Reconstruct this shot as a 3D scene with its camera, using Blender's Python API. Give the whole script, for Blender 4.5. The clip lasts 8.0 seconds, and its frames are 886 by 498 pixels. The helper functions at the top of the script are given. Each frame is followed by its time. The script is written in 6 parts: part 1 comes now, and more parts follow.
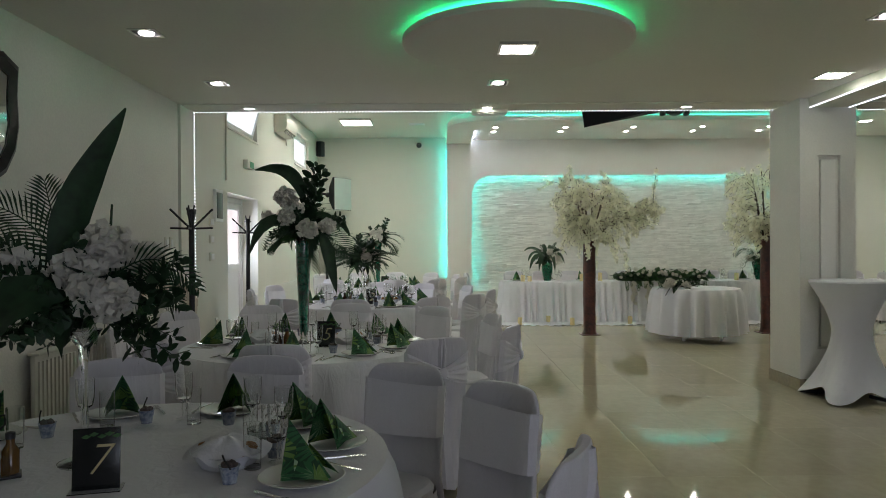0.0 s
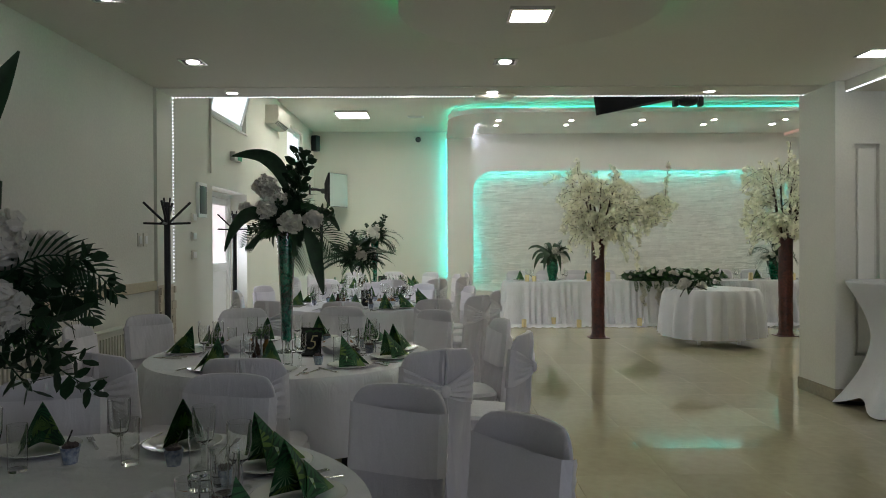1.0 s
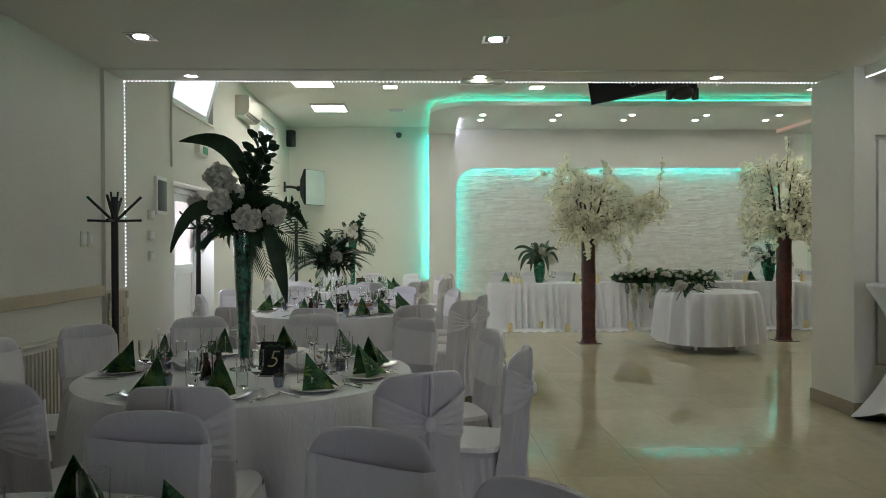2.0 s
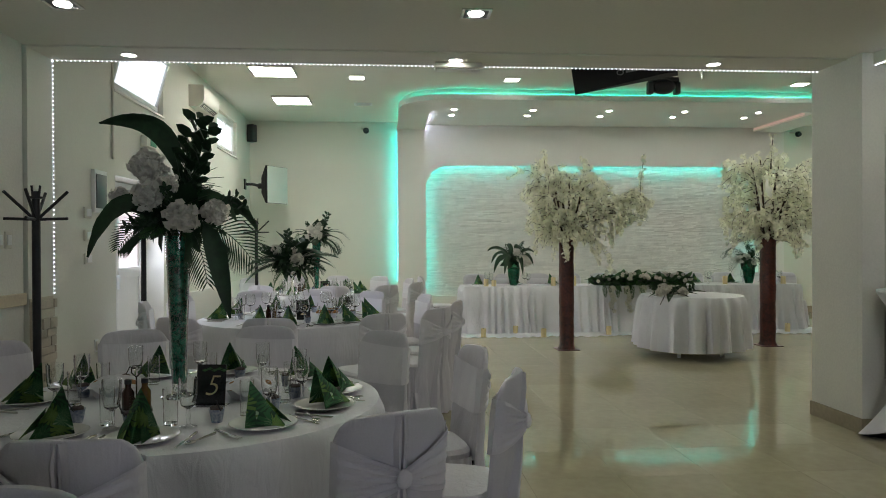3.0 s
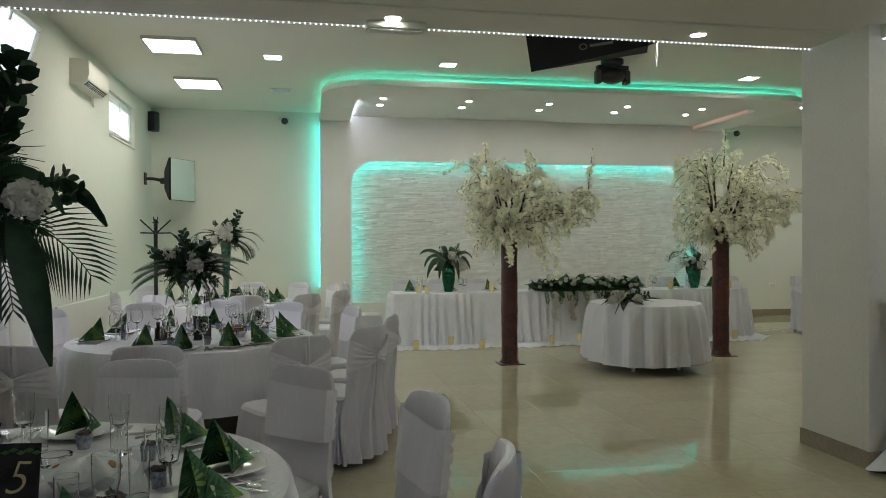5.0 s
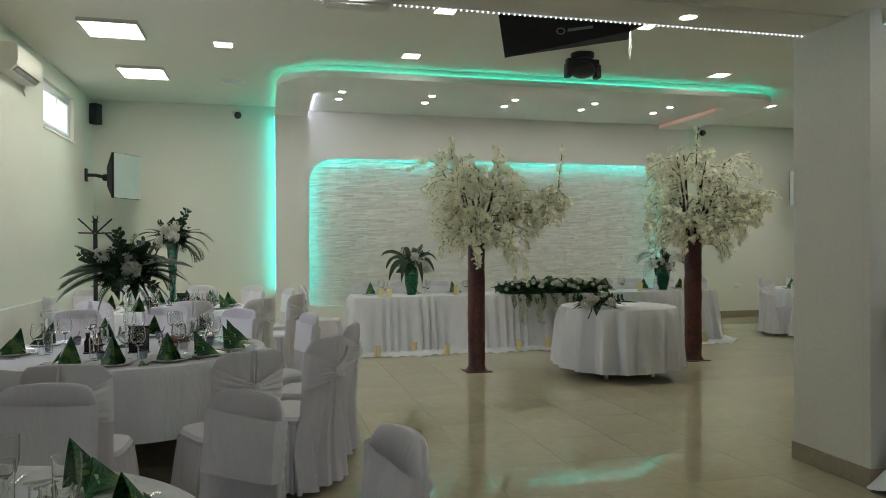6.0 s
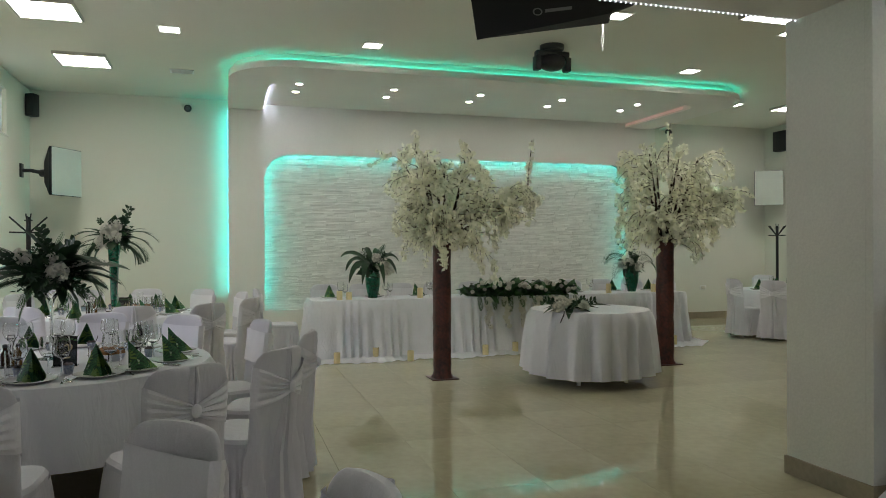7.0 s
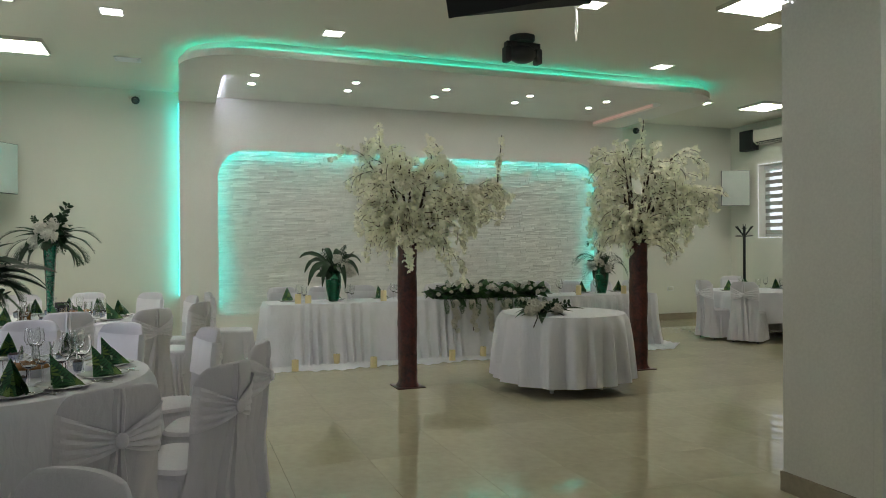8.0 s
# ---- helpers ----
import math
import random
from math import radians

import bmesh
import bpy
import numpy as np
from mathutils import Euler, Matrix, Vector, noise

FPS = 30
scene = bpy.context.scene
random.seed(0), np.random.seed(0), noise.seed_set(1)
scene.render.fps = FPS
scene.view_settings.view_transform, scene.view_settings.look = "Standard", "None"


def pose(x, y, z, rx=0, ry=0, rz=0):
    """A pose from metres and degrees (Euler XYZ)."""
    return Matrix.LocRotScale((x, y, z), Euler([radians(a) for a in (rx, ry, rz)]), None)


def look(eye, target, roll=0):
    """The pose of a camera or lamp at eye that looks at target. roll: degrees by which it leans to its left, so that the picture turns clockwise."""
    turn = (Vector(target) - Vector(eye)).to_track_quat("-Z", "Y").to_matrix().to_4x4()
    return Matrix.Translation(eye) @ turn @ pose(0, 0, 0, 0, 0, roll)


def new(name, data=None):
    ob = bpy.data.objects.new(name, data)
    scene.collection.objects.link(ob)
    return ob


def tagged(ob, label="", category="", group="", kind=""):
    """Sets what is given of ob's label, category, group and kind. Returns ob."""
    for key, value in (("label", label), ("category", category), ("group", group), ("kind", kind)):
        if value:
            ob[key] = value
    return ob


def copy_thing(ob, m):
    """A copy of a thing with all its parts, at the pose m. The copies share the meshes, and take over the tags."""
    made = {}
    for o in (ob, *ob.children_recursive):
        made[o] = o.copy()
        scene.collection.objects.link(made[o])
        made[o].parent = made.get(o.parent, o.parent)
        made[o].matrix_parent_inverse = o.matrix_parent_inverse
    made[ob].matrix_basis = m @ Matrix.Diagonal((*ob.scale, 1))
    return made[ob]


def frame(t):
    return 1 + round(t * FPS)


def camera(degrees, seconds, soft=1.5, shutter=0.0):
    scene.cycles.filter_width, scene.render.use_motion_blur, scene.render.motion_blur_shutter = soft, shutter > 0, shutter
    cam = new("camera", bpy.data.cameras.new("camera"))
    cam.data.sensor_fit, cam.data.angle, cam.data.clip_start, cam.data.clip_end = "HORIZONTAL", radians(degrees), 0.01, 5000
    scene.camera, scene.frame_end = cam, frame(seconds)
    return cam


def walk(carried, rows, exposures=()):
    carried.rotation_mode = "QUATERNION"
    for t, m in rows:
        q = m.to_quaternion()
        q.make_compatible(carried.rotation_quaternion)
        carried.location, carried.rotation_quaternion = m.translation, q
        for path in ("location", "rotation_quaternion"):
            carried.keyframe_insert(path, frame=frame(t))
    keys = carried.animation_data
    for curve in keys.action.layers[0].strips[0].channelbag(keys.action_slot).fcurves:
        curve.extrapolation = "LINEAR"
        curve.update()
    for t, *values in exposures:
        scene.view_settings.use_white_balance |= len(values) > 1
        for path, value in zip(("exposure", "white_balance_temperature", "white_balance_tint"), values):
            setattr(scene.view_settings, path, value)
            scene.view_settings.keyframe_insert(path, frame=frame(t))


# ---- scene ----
cam = camera(63.3, 8.0, soft=0.95)
METRES, EYE, TILT, LEAN, TURN = 4.5, 1.5, 0.0, 0.0, -0.4
ROWS = [
    (0.0, 0.0, 0.0, 0.0, -0.0, -0.35, 0.33),
    (0.5, -0.0015, 0.0703, -0.0026, -0.01, -0.38, 0.31),
    (1.0, -0.0025, 0.1417, -0.0049, -0.03, -0.4, 0.3),
    (1.5, -0.0037, 0.2141, -0.0059, -0.56, -0.39, 0.29),
    (3.0, -0.0082, 0.4277, -0.0021, -4.1, -0.4, 0.24),
    (3.5, -0.0093, 0.4946, -0.001, -5.55, -0.39, 0.22),
    (4.0, -0.0094, 0.559, -0.0003, -7.07, -0.36, 0.23),
    (4.5, -0.008, 0.6202, 0.0003, -8.61, -0.32, 0.23),
    (6.0, 0.0044, 0.7906, 0.0012, -13.42, -0.24, 0.23),
    (6.5, 0.0107, 0.8438, 0.0002, -15.05, -0.19, 0.25),
    (7.0, 0.019, 0.8953, -0.0014, -16.63, -0.15, 0.26),
    (7.5, 0.0288, 0.9462, -0.0025, -18.19, -0.1, 0.28),
    (8.0, 0.0393, 0.9962, -0.0033, -19.7, -0.07, 0.28),
]
walk(cam, [(t, pose(0, 0, EYE, TILT, LEAN, TURN) @ pose(METRES * x, METRES * y, METRES * z, 90 + pitch, roll, yaw)) for t, x, y, z, yaw, pitch, roll in ROWS], [(0.0, 0.53), (1.5, 0.49), (3.0, 0.43), (4.5, 0.37), (6.0, 0.32), (8.0, 0.29)])

# ---------------------------------------------------------------- light
world = bpy.data.worlds.new("world")
scene.world = world
world.use_nodes = True
wn = world.node_tree
sky = wn.nodes.new("ShaderNodeTexSky")
sky.sky_type, sky.sun_disc = "NISHITA", False
sky.sun_elevation, sky.sun_rotation = radians(38), radians(200)
wn.links.new(sky.outputs[0], wn.nodes["Background"].inputs[0])
wn.nodes["Background"].inputs[1].default_value = 0.10

sun = new("sun", bpy.data.lights.new("sun", "SUN"))
sun.data.energy, sun.data.angle, sun.data.color = 1.0, radians(10), (1.0, 0.96, 0.9)
sun.matrix_world = look((20, -15, 20), (2, 5, 0))

DAY = (0.80, 0.90, 1.0)


def daylight(name, eye, target, w, h, watts, color=DAY):
    lamp = new(name, bpy.data.lights.new(name, "AREA"))
    lamp.data.shape, lamp.data.size, lamp.data.size_y = "RECTANGLE", w, h
    lamp.data.energy, lamp.data.color = watts, color
    lamp.matrix_world = look(eye, target)
    return lamp


daylight("daylight_door", (-2.93, 10.2, 1.6), (0, 10.2, 1.0), 1.2, 1.0, 20, (0.78, 0.82, 1.0))
# bluish fill lamp at an added, unseen south window; brightens the near room
daylight("fill_daylight_south", (3.0, -3.9, 1.5), (1.2, 2.0, 1.2), 3.4, 1.9, 32, (0.70, 0.74, 1.0))

# ---------------------------------------------------------------- materials


def material(name, base, rough=0.6, metal=0.0, vary=0.12, coarse=3.0, fine=40.0, bump=0.15, second=None, wrinkle=0.0, sharp=1.0, **extra):
    """A surface with colour that wanders at two scales, and a fine relief."""
    m = bpy.data.materials.new(name)
    m.use_nodes = True
    nt = m.node_tree
    bsdf = nt.nodes["Principled BSDF"]
    tex = nt.nodes.new("ShaderNodeTexCoord")
    big, small = nt.nodes.new("ShaderNodeTexNoise"), nt.nodes.new("ShaderNodeTexNoise")
    big.inputs["Scale"].default_value, small.inputs["Scale"].default_value = coarse, fine
    big.inputs["Detail"].default_value, small.inputs["Detail"].default_value = 3, 4
    for n in (big, small):
        nt.links.new(tex.outputs["Object"], n.inputs["Vector"])
    add = nt.nodes.new("ShaderNodeMath")
    add.operation = "ADD"
    nt.links.new(big.outputs["Fac"], add.inputs[0])
    nt.links.new(small.outputs["Fac"], add.inputs[1])
    ramp = nt.nodes.new("ShaderNodeMapRange")
    ramp.inputs["From Min"].default_value, ramp.inputs["From Max"].default_value = 1 - 0.3 / sharp, 1 + 0.3 / sharp
    nt.links.new(add.outputs[0], ramp.inputs["Value"])
    mix = nt.nodes.new("ShaderNodeMix")
    mix.data_type = "RGBA"
    lo = second if second else tuple(c * (1 - vary) for c in base)
    hi = base if second else tuple(min(1, c * (1 + vary * 0.5)) for c in base)
    mix.inputs["A"].default_value, mix.inputs["B"].default_value = (*lo, 1), (*hi, 1)
    nt.links.new(ramp.outputs[0], mix.inputs["Factor"])
    nt.links.new(mix.outputs["Result"], bsdf.inputs["Base Color"])
    rr = nt.nodes.new("ShaderNodeMapRange")
    rr.inputs["To Min"].default_value, rr.inputs["To Max"].default_value = rough * 0.88, min(1, rough * 1.12)
    nt.links.new(big.outputs["Fac"], rr.inputs["Value"])
    nt.links.new(rr.outputs[0], bsdf.inputs["Roughness"])
    bsdf.inputs["Metallic"].default_value = metal
    if bump:
        bm_ = nt.nodes.new("ShaderNodeBump")
        bm_.inputs["Strength"].default_value, bm_.inputs["Distance"].default_value = bump, 0.004
        nt.links.new(small.outputs["Fac"], bm_.inputs["Height"])
        nt.links.new(bm_.outputs[0], bsdf.inputs["Normal"])
        if wrinkle:
            soft_ = nt.nodes.new("ShaderNodeTexNoise")
            soft_.inputs["Scale"].default_value, soft_.inputs["Detail"].default_value, soft_.inputs["Distortion"].default_value = 11, 2, 1.2
            flat = nt.nodes.new("ShaderNodeMapping")
            flat.inputs["Scale"].default_value = (1.6, 1.6, 0.45)
            nt.links.new(tex.outputs["Object"], flat.inputs["Vector"])
            nt.links.new(flat.outputs[0], soft_.inputs["Vector"])
            fold_ = nt.nodes.new("ShaderNodeBump")
            fold_.inputs["Strength"].default_value, fold_.inputs["Distance"].default_value = wrinkle, 0.03
            nt.links.new(soft_.outputs["Fac"], fold_.inputs["Height"])
            nt.links.new(fold_.outputs[0], bm_.inputs["Normal"])
    for key, value in extra.items():
        bsdf.inputs[key.replace("_", " ")].default_value = value
    return m


def glow(name, color, strength):
    m = bpy.data.materials.new(name)
    m.use_nodes = True
    nt = m.node_tree
    bsdf = nt.nodes["Principled BSDF"]
    bsdf.inputs["Base Color"].default_value = (0.8, 0.8, 0.8, 1)
    bsdf.inputs["Emission Color"].default_value = (*color, 1)
    bsdf.inputs["Emission Strength"].default_value = strength
    return m


def glass(name, color, rough=0.02, ior=1.45):
    m = bpy.data.materials.new(name)
    m.use_nodes = True
    bsdf = m.node_tree.nodes["Principled BSDF"]
    bsdf.inputs["Base Color"].default_value = (*color, 1)
    bsdf.inputs["Roughness"].default_value = rough
    bsdf.inputs["Transmission Weight"].default_value = 1
    bsdf.inputs["IOR"].default_value = ior
    return m


def palm_print(name):
    """Paper napkin with printed palm fans: dark blades with pale veins, some yellow-green fans, slivers of white paper between."""
    m = material(name, (0.03, 0.13, 0.03), 0.7, bump=0.1)
    nt = m.node_tree
    bsdf = nt.nodes["Principled BSDF"]
    tex = nt.nodes.new("ShaderNodeTexCoord")

    def maths(op, a, b=None):
        node = nt.nodes.new("ShaderNodeMath")
        node.operation = op
        for socket, value in zip(node.inputs, (a, b)):
            if value is None:
                continue
            if isinstance(value, (int, float)):
                socket.default_value = value
            else:
                nt.links.new(value, socket)
        return node.outputs[0]

    cells = nt.nodes.new("ShaderNodeTexVoronoi")
    cells.inputs["Scale"].default_value = 14
    nt.links.new(tex.outputs["Object"], cells.inputs["Vector"])
    away = nt.nodes.new("ShaderNodeVectorMath")
    away.operation = "SUBTRACT"
    nt.links.new(tex.outputs["Object"], away.inputs[0])
    nt.links.new(cells.outputs["Position"], away.inputs[1])
    xyz = nt.nodes.new("ShaderNodeSeparateXYZ")
    nt.links.new(away.outputs[0], xyz.inputs[0])
    tint = nt.nodes.new("ShaderNodeSeparateColor")
    nt.links.new(cells.outputs["Color"], tint.inputs[0])
    across = maths("ADD", xyz.outputs["Y"], maths("MULTIPLY", xyz.outputs["X"], 0.5))
    turn = maths("ADD", maths("ARCTAN2", xyz.outputs["Z"], across), maths("MULTIPLY", tint.outputs[0], 6.28))
    blade = maths("ABSOLUTE", maths("SINE", maths("MULTIPLY", turn, 7.0)))
    width = maths("MULTIPLY", cells.outputs["Distance"], 1.3)
    body = maths("GREATER_THAN", blade, maths("SUBTRACT", width, 0.18))
    ramp = nt.nodes.new("ShaderNodeValToRGB")
    e = ramp.color_ramp.elements
    e[0].color, e[1].color = (0.34, 0.54, 0.28, 1), (0.026, 0.125, 0.042, 1)
    e[0].position, e[1].position = 0.12, 0.55
    nt.links.new(blade, ramp.inputs[0])
    yellow = nt.nodes.new("ShaderNodeMix")
    yellow.data_type = "RGBA"
    yellow.inputs["B"].default_value = (0.20, 0.32, 0.05, 1)
    nt.links.new(maths("MULTIPLY", maths("GREATER_THAN", tint.outputs[1], 0.74), 0.55), yellow.inputs["Factor"])
    nt.links.new(ramp.outputs[0], yellow.inputs["A"])
    paper = nt.nodes.new("ShaderNodeMix")
    paper.data_type = "RGBA"
    nt.links.new(body, paper.inputs["Factor"])
    ground = nt.nodes.new("ShaderNodeMix")
    ground.data_type = "RGBA"
    ground.inputs["A"].default_value, ground.inputs["B"].default_value = (0.012, 0.055, 0.022, 1), (0.36, 0.50, 0.32, 1)
    nt.links.new(maths("GREATER_THAN", tint.outputs[2], 0.7), ground.inputs["Factor"])
    nt.links.new(ground.outputs["Result"], paper.inputs["A"])
    nt.links.new(yellow.outputs["Result"], paper.inputs["B"])
    nt.links.new(paper.outputs["Result"], bsdf.inputs["Base Color"])
    return m


def tile_material(name):
    m = material(name, (0.50, 0.46, 0.32), 0.04, vary=0.10, coarse=2.0, fine=14, bump=0.02)
    nt = m.node_tree
    bsdf = nt.nodes["Principled BSDF"]
    src = bsdf.inputs["Base Color"].links[0].from_socket
    info = nt.nodes.new("ShaderNodeObjectInfo")
    hsv = nt.nodes.new("ShaderNodeHueSaturation")
    rng = nt.nodes.new("ShaderNodeMapRange")
    rng.inputs["To Min"].default_value, rng.inputs["To Max"].default_value = 0.95, 1.05
    nt.links.new(info.outputs["Random"], rng.inputs["Value"])
    nt.links.new(rng.outputs[0], hsv.inputs["Value"])
    nt.links.new(src, hsv.inputs["Color"])
    nt.links.new(hsv.outputs[0], bsdf.inputs["Base Color"])
    bsdf.inputs["Specular IOR Level"].default_value = 0.48
    return m


def stone_material(name, base, low):
    m = material(name, base, 0.75, vary=0.10, coarse=6, fine=60, bump=0.6)
    nt = m.node_tree
    bsdf = nt.nodes["Principled BSDF"]
    src = bsdf.inputs["Base Color"].links[0].from_socket
    geo = nt.nodes.new("ShaderNodeNewGeometry")
    hsv = nt.nodes.new("ShaderNodeHueSaturation")
    rng = nt.nodes.new("ShaderNodeMapRange")
    rng.inputs["To Min"].default_value, rng.inputs["To Max"].default_value = low, 1.04
    nt.links.new(geo.outputs["Random Per Island"], rng.inputs["Value"])
    nt.links.new(rng.outputs[0], hsv.inputs["Value"])
    nt.links.new(src, hsv.inputs["Color"])
    nt.links.new(hsv.outputs[0], bsdf.inputs["Base Color"])
    return m


WALL = material("wall_paint", (0.74, 0.74, 0.66), 0.75, vary=0.05, coarse=0.8, fine=70, bump=0.12)
TEXTURED = material("textured_wallpaper", (0.72, 0.71, 0.65), 0.7, vary=0.07, coarse=1.5, fine=55, bump=0.5)
CEIL = material("ceiling_paint", (0.76, 0.75, 0.66), 0.8, vary=0.04, coarse=0.6, fine=60, bump=0.06)
WHITE = material("white_plaster", (0.80, 0.79, 0.74), 0.65, vary=0.05, coarse=1.2, fine=60, bump=0.06)
TILE = tile_material("polished_tile")
GROUT = material("tile_grout", (0.40, 0.36, 0.26), 0.9, coarse=4, fine=90)
SKIRT = material("skirting_tile", (0.34, 0.29, 0.21), 0.25, vary=0.15, coarse=3, fine=25, bump=0.03)
STONE = stone_material("white_split_stone", (0.83, 0.82, 0.78), 0.94)
BEIGE_STONE = stone_material("beige_split_stone", (0.58, 0.52, 0.42), 0.75)
BEIGE_TRIM = material("beige_rail_paint", (0.55, 0.47, 0.33), 0.5, coarse=2)
PVC = material("white_pvc", (0.82, 0.83, 0.82), 0.3, vary=0.03, bump=0.0)
PLASTIC = material("cream_plastic", (0.70, 0.68, 0.60), 0.4, vary=0.05, bump=0.02)
DARK = material("black_plastic", (0.015, 0.015, 0.017), 0.45, vary=0.3, bump=0.05)
BLACK_CLOTH = material("black_softbox_fabric", (0.008, 0.008, 0.010), 0.65, vary=0.3, fine=200, bump=0.2)
GREYSCREEN = material("dark_grey_panel", (0.06, 0.065, 0.07), 0.3, vary=0.15)
STEEL = material("steel", (0.62, 0.62, 0.60), 0.25, metal=1.0, vary=0.1, bump=0.02)
BLACK_METAL = material("black_painted_metal", (0.012, 0.012, 0.013), 0.4, vary=0.3, bump=0.05)
LINEN = material("white_tablecloth", (0.76, 0.76, 0.80), 0.8, wrinkle=0.22, vary=0.05, coarse=4, fine=260, bump=0.25, Sheen_Weight=0.15)
COVER = material("white_chair_cover", (0.68, 0.66, 0.70), 0.68, wrinkle=0.20, vary=0.06, coarse=4, fine=200, bump=0.2, Sheen_Weight=0.2)
SATIN = material("white_satin_sash", (0.80, 0.78, 0.82), 0.5, wrinkle=0.15, vary=0.05, coarse=6, fine=150, bump=0.1, Sheen_Weight=0.3)
TULLE = material("white_sheer_drape", (0.80, 0.80, 0.84), 0.8, wrinkle=0.5, vary=0.06, coarse=5, fine=150, bump=0.15, Sheen_Weight=0.2)
CHINA = material("white_china", (0.82, 0.82, 0.80), 0.12, vary=0.02, bump=0.0)
NAPKIN = palm_print("palm_print_napkin")
GLASS = glass("clear_glass", (0.97, 0.98, 0.97))
GREEN_GLASS = glass("green_vase_glass", (0.30, 0.72, 0.52), 0.05)
GREEN_GEL = material("green_gel_beads", (0.04, 0.36, 0.21), 0.12, second=(0.005, 0.075, 0.045), coarse=22, fine=60, bump=0.8, sharp=2.2)
LEAF = material("dark_leaf", (0.014, 0.050, 0.016), 0.6, vary=0.5, coarse=6, fine=30, bump=0.2)
LEAF_LIGHT = material("fern_leaf", (0.040, 0.125, 0.030), 0.55, vary=0.4, coarse=8, fine=40, bump=0.2)
PETAL = material("white_petals", (0.76, 0.74, 0.67), 0.7, vary=0.12, coarse=12, fine=60, bump=0.1, Subsurface_Weight=0.0)
BLOSSOM = material("cream_blossom", (0.95, 0.94, 0.86), 0.7, vary=0.05, coarse=5, fine=40, bump=0.1)


def let_light_through(m, color, share):
    """Thin petals: part of the light goes through."""
    nt = m.node_tree
    thin = nt.nodes.new("ShaderNodeBsdfTranslucent")
    thin.inputs["Color"].default_value = (*color, 1)
    mix = nt.nodes.new("ShaderNodeMixShader")
    mix.inputs[0].default_value = share
    out = nt.nodes["Material Output"]
    nt.links.new(nt.nodes["Principled BSDF"].outputs[0], mix.inputs[1])
    nt.links.new(thin.outputs[0], mix.inputs[2])
    nt.links.new(mix.outputs[0], out.inputs["Surface"])


def tint_by_flower(m, other):
    """Each flower of a joined mesh takes a tint of its own between the base colour and another."""
    nt = m.node_tree
    bsdf = nt.nodes["Principled BSDF"]
    src = bsdf.inputs["Base Color"].links[0].from_socket
    geo = nt.nodes.new("ShaderNodeNewGeometry")
    mix = nt.nodes.new("ShaderNodeMix")
    mix.data_type = "RGBA"
    mix.inputs["B"].default_value = (*other, 1)
    nt.links.new(geo.outputs["Random Per Island"], mix.inputs["Factor"])
    nt.links.new(src, mix.inputs["A"])
    nt.links.new(mix.outputs["Result"], bsdf.inputs["Base Color"])


tint_by_flower(BLOSSOM, (0.84, 0.85, 0.64))
let_light_through(BLOSSOM, (0.95, 0.93, 0.80), 0.5)
let_light_through(PETAL, (0.7, 0.68, 0.6), 0.2)
BRANCH = material("dark_branch_bark", (0.045, 0.028, 0.018), 0.8, vary=0.4, coarse=12, fine=70, bump=0.6)
TRUNK = material("reddish_brown_bark_wrap", (0.115, 0.026, 0.015), 0.38, second=(0.022, 0.008, 0.006), coarse=7, fine=30, bump=1.0)
WAX = material("ivory_wax", (0.80, 0.68, 0.38), 0.5, vary=0.08, bump=0.05)
CARD = material("black_card", (0.012, 0.014, 0.014), 0.25, vary=0.3)
GOLD = material("gold_ink", (0.62, 0.52, 0.30), 0.4, metal=0.3, bump=0.0)
BREAD = material("bread_crust", (0.36, 0.17, 0.06), 0.7, vary=0.35, coarse=10, fine=50, bump=0.5)
VINEGAR = material("brown_vinegar_bottle", (0.035, 0.014, 0.008), 0.15, bump=0.0)
OIL = material("yellow_oil_bottle", (0.13, 0.065, 0.015), 0.15, bump=0.0)
EXIT_GREEN = material("green_sign_film", (0.03, 0.30, 0.14), 0.4, bump=0.0)
# opaque panes that glow themselves, in place of daylight coming through
FROST = glow("frosted_daylight_pane", (0.80, 0.88, 1.0), 0.8)
DOORPANE = glow("door_daylight_pane", (0.95, 0.82, 0.88), 0.55)
PANEL = glow("ceiling_panel_diffuser", (1.0, 0.985, 0.88), 33.0)
PANEL_LARGE = glow("large_panel_diffuser", (1.0, 0.985, 0.88), 17.0)
SPOT = glow("downlight_lens", (1.0, 0.985, 0.90), 130.0)
SPOT_NEAR = glow("square_downlight_lens", (1.0, 0.99, 0.93), 22.0)
NICHE_SPOT = glow("niche_lens", (1.0, 1.0, 0.95), 26.0)
TAPE = material("led_tape", (0.30, 0.30, 0.32), 0.6, bump=0.0)
LED = glow("white_led", (0.80, 0.83, 1.0), 2.6)
LEDBEAD = glow("white_led_bead", (0.85, 0.87, 1.0), 2.6)
CYAN = glow("cyan_led", (0.02, 1.0, 0.92), 10.5)
CYAN_WALL = glow("cyan_wall_led", (0.02, 1.0, 0.92), 8.0)
GREEN = glow("green_led", (0.02, 1.0, 0.72), 9.5)
DISC_GREEN = glow("disc_green_led", (0.02, 1.0, 0.35), 12.0)
GREEN_DIM = glow("dim_green_led", (0.02, 1.0, 0.45), 2.0)
ICE = glow("cool_white_led", (0.72, 0.76, 1.0), 14.0)
PINK = glow("dim_pink_glow", (1.0, 0.35, 0.25), 0.22)

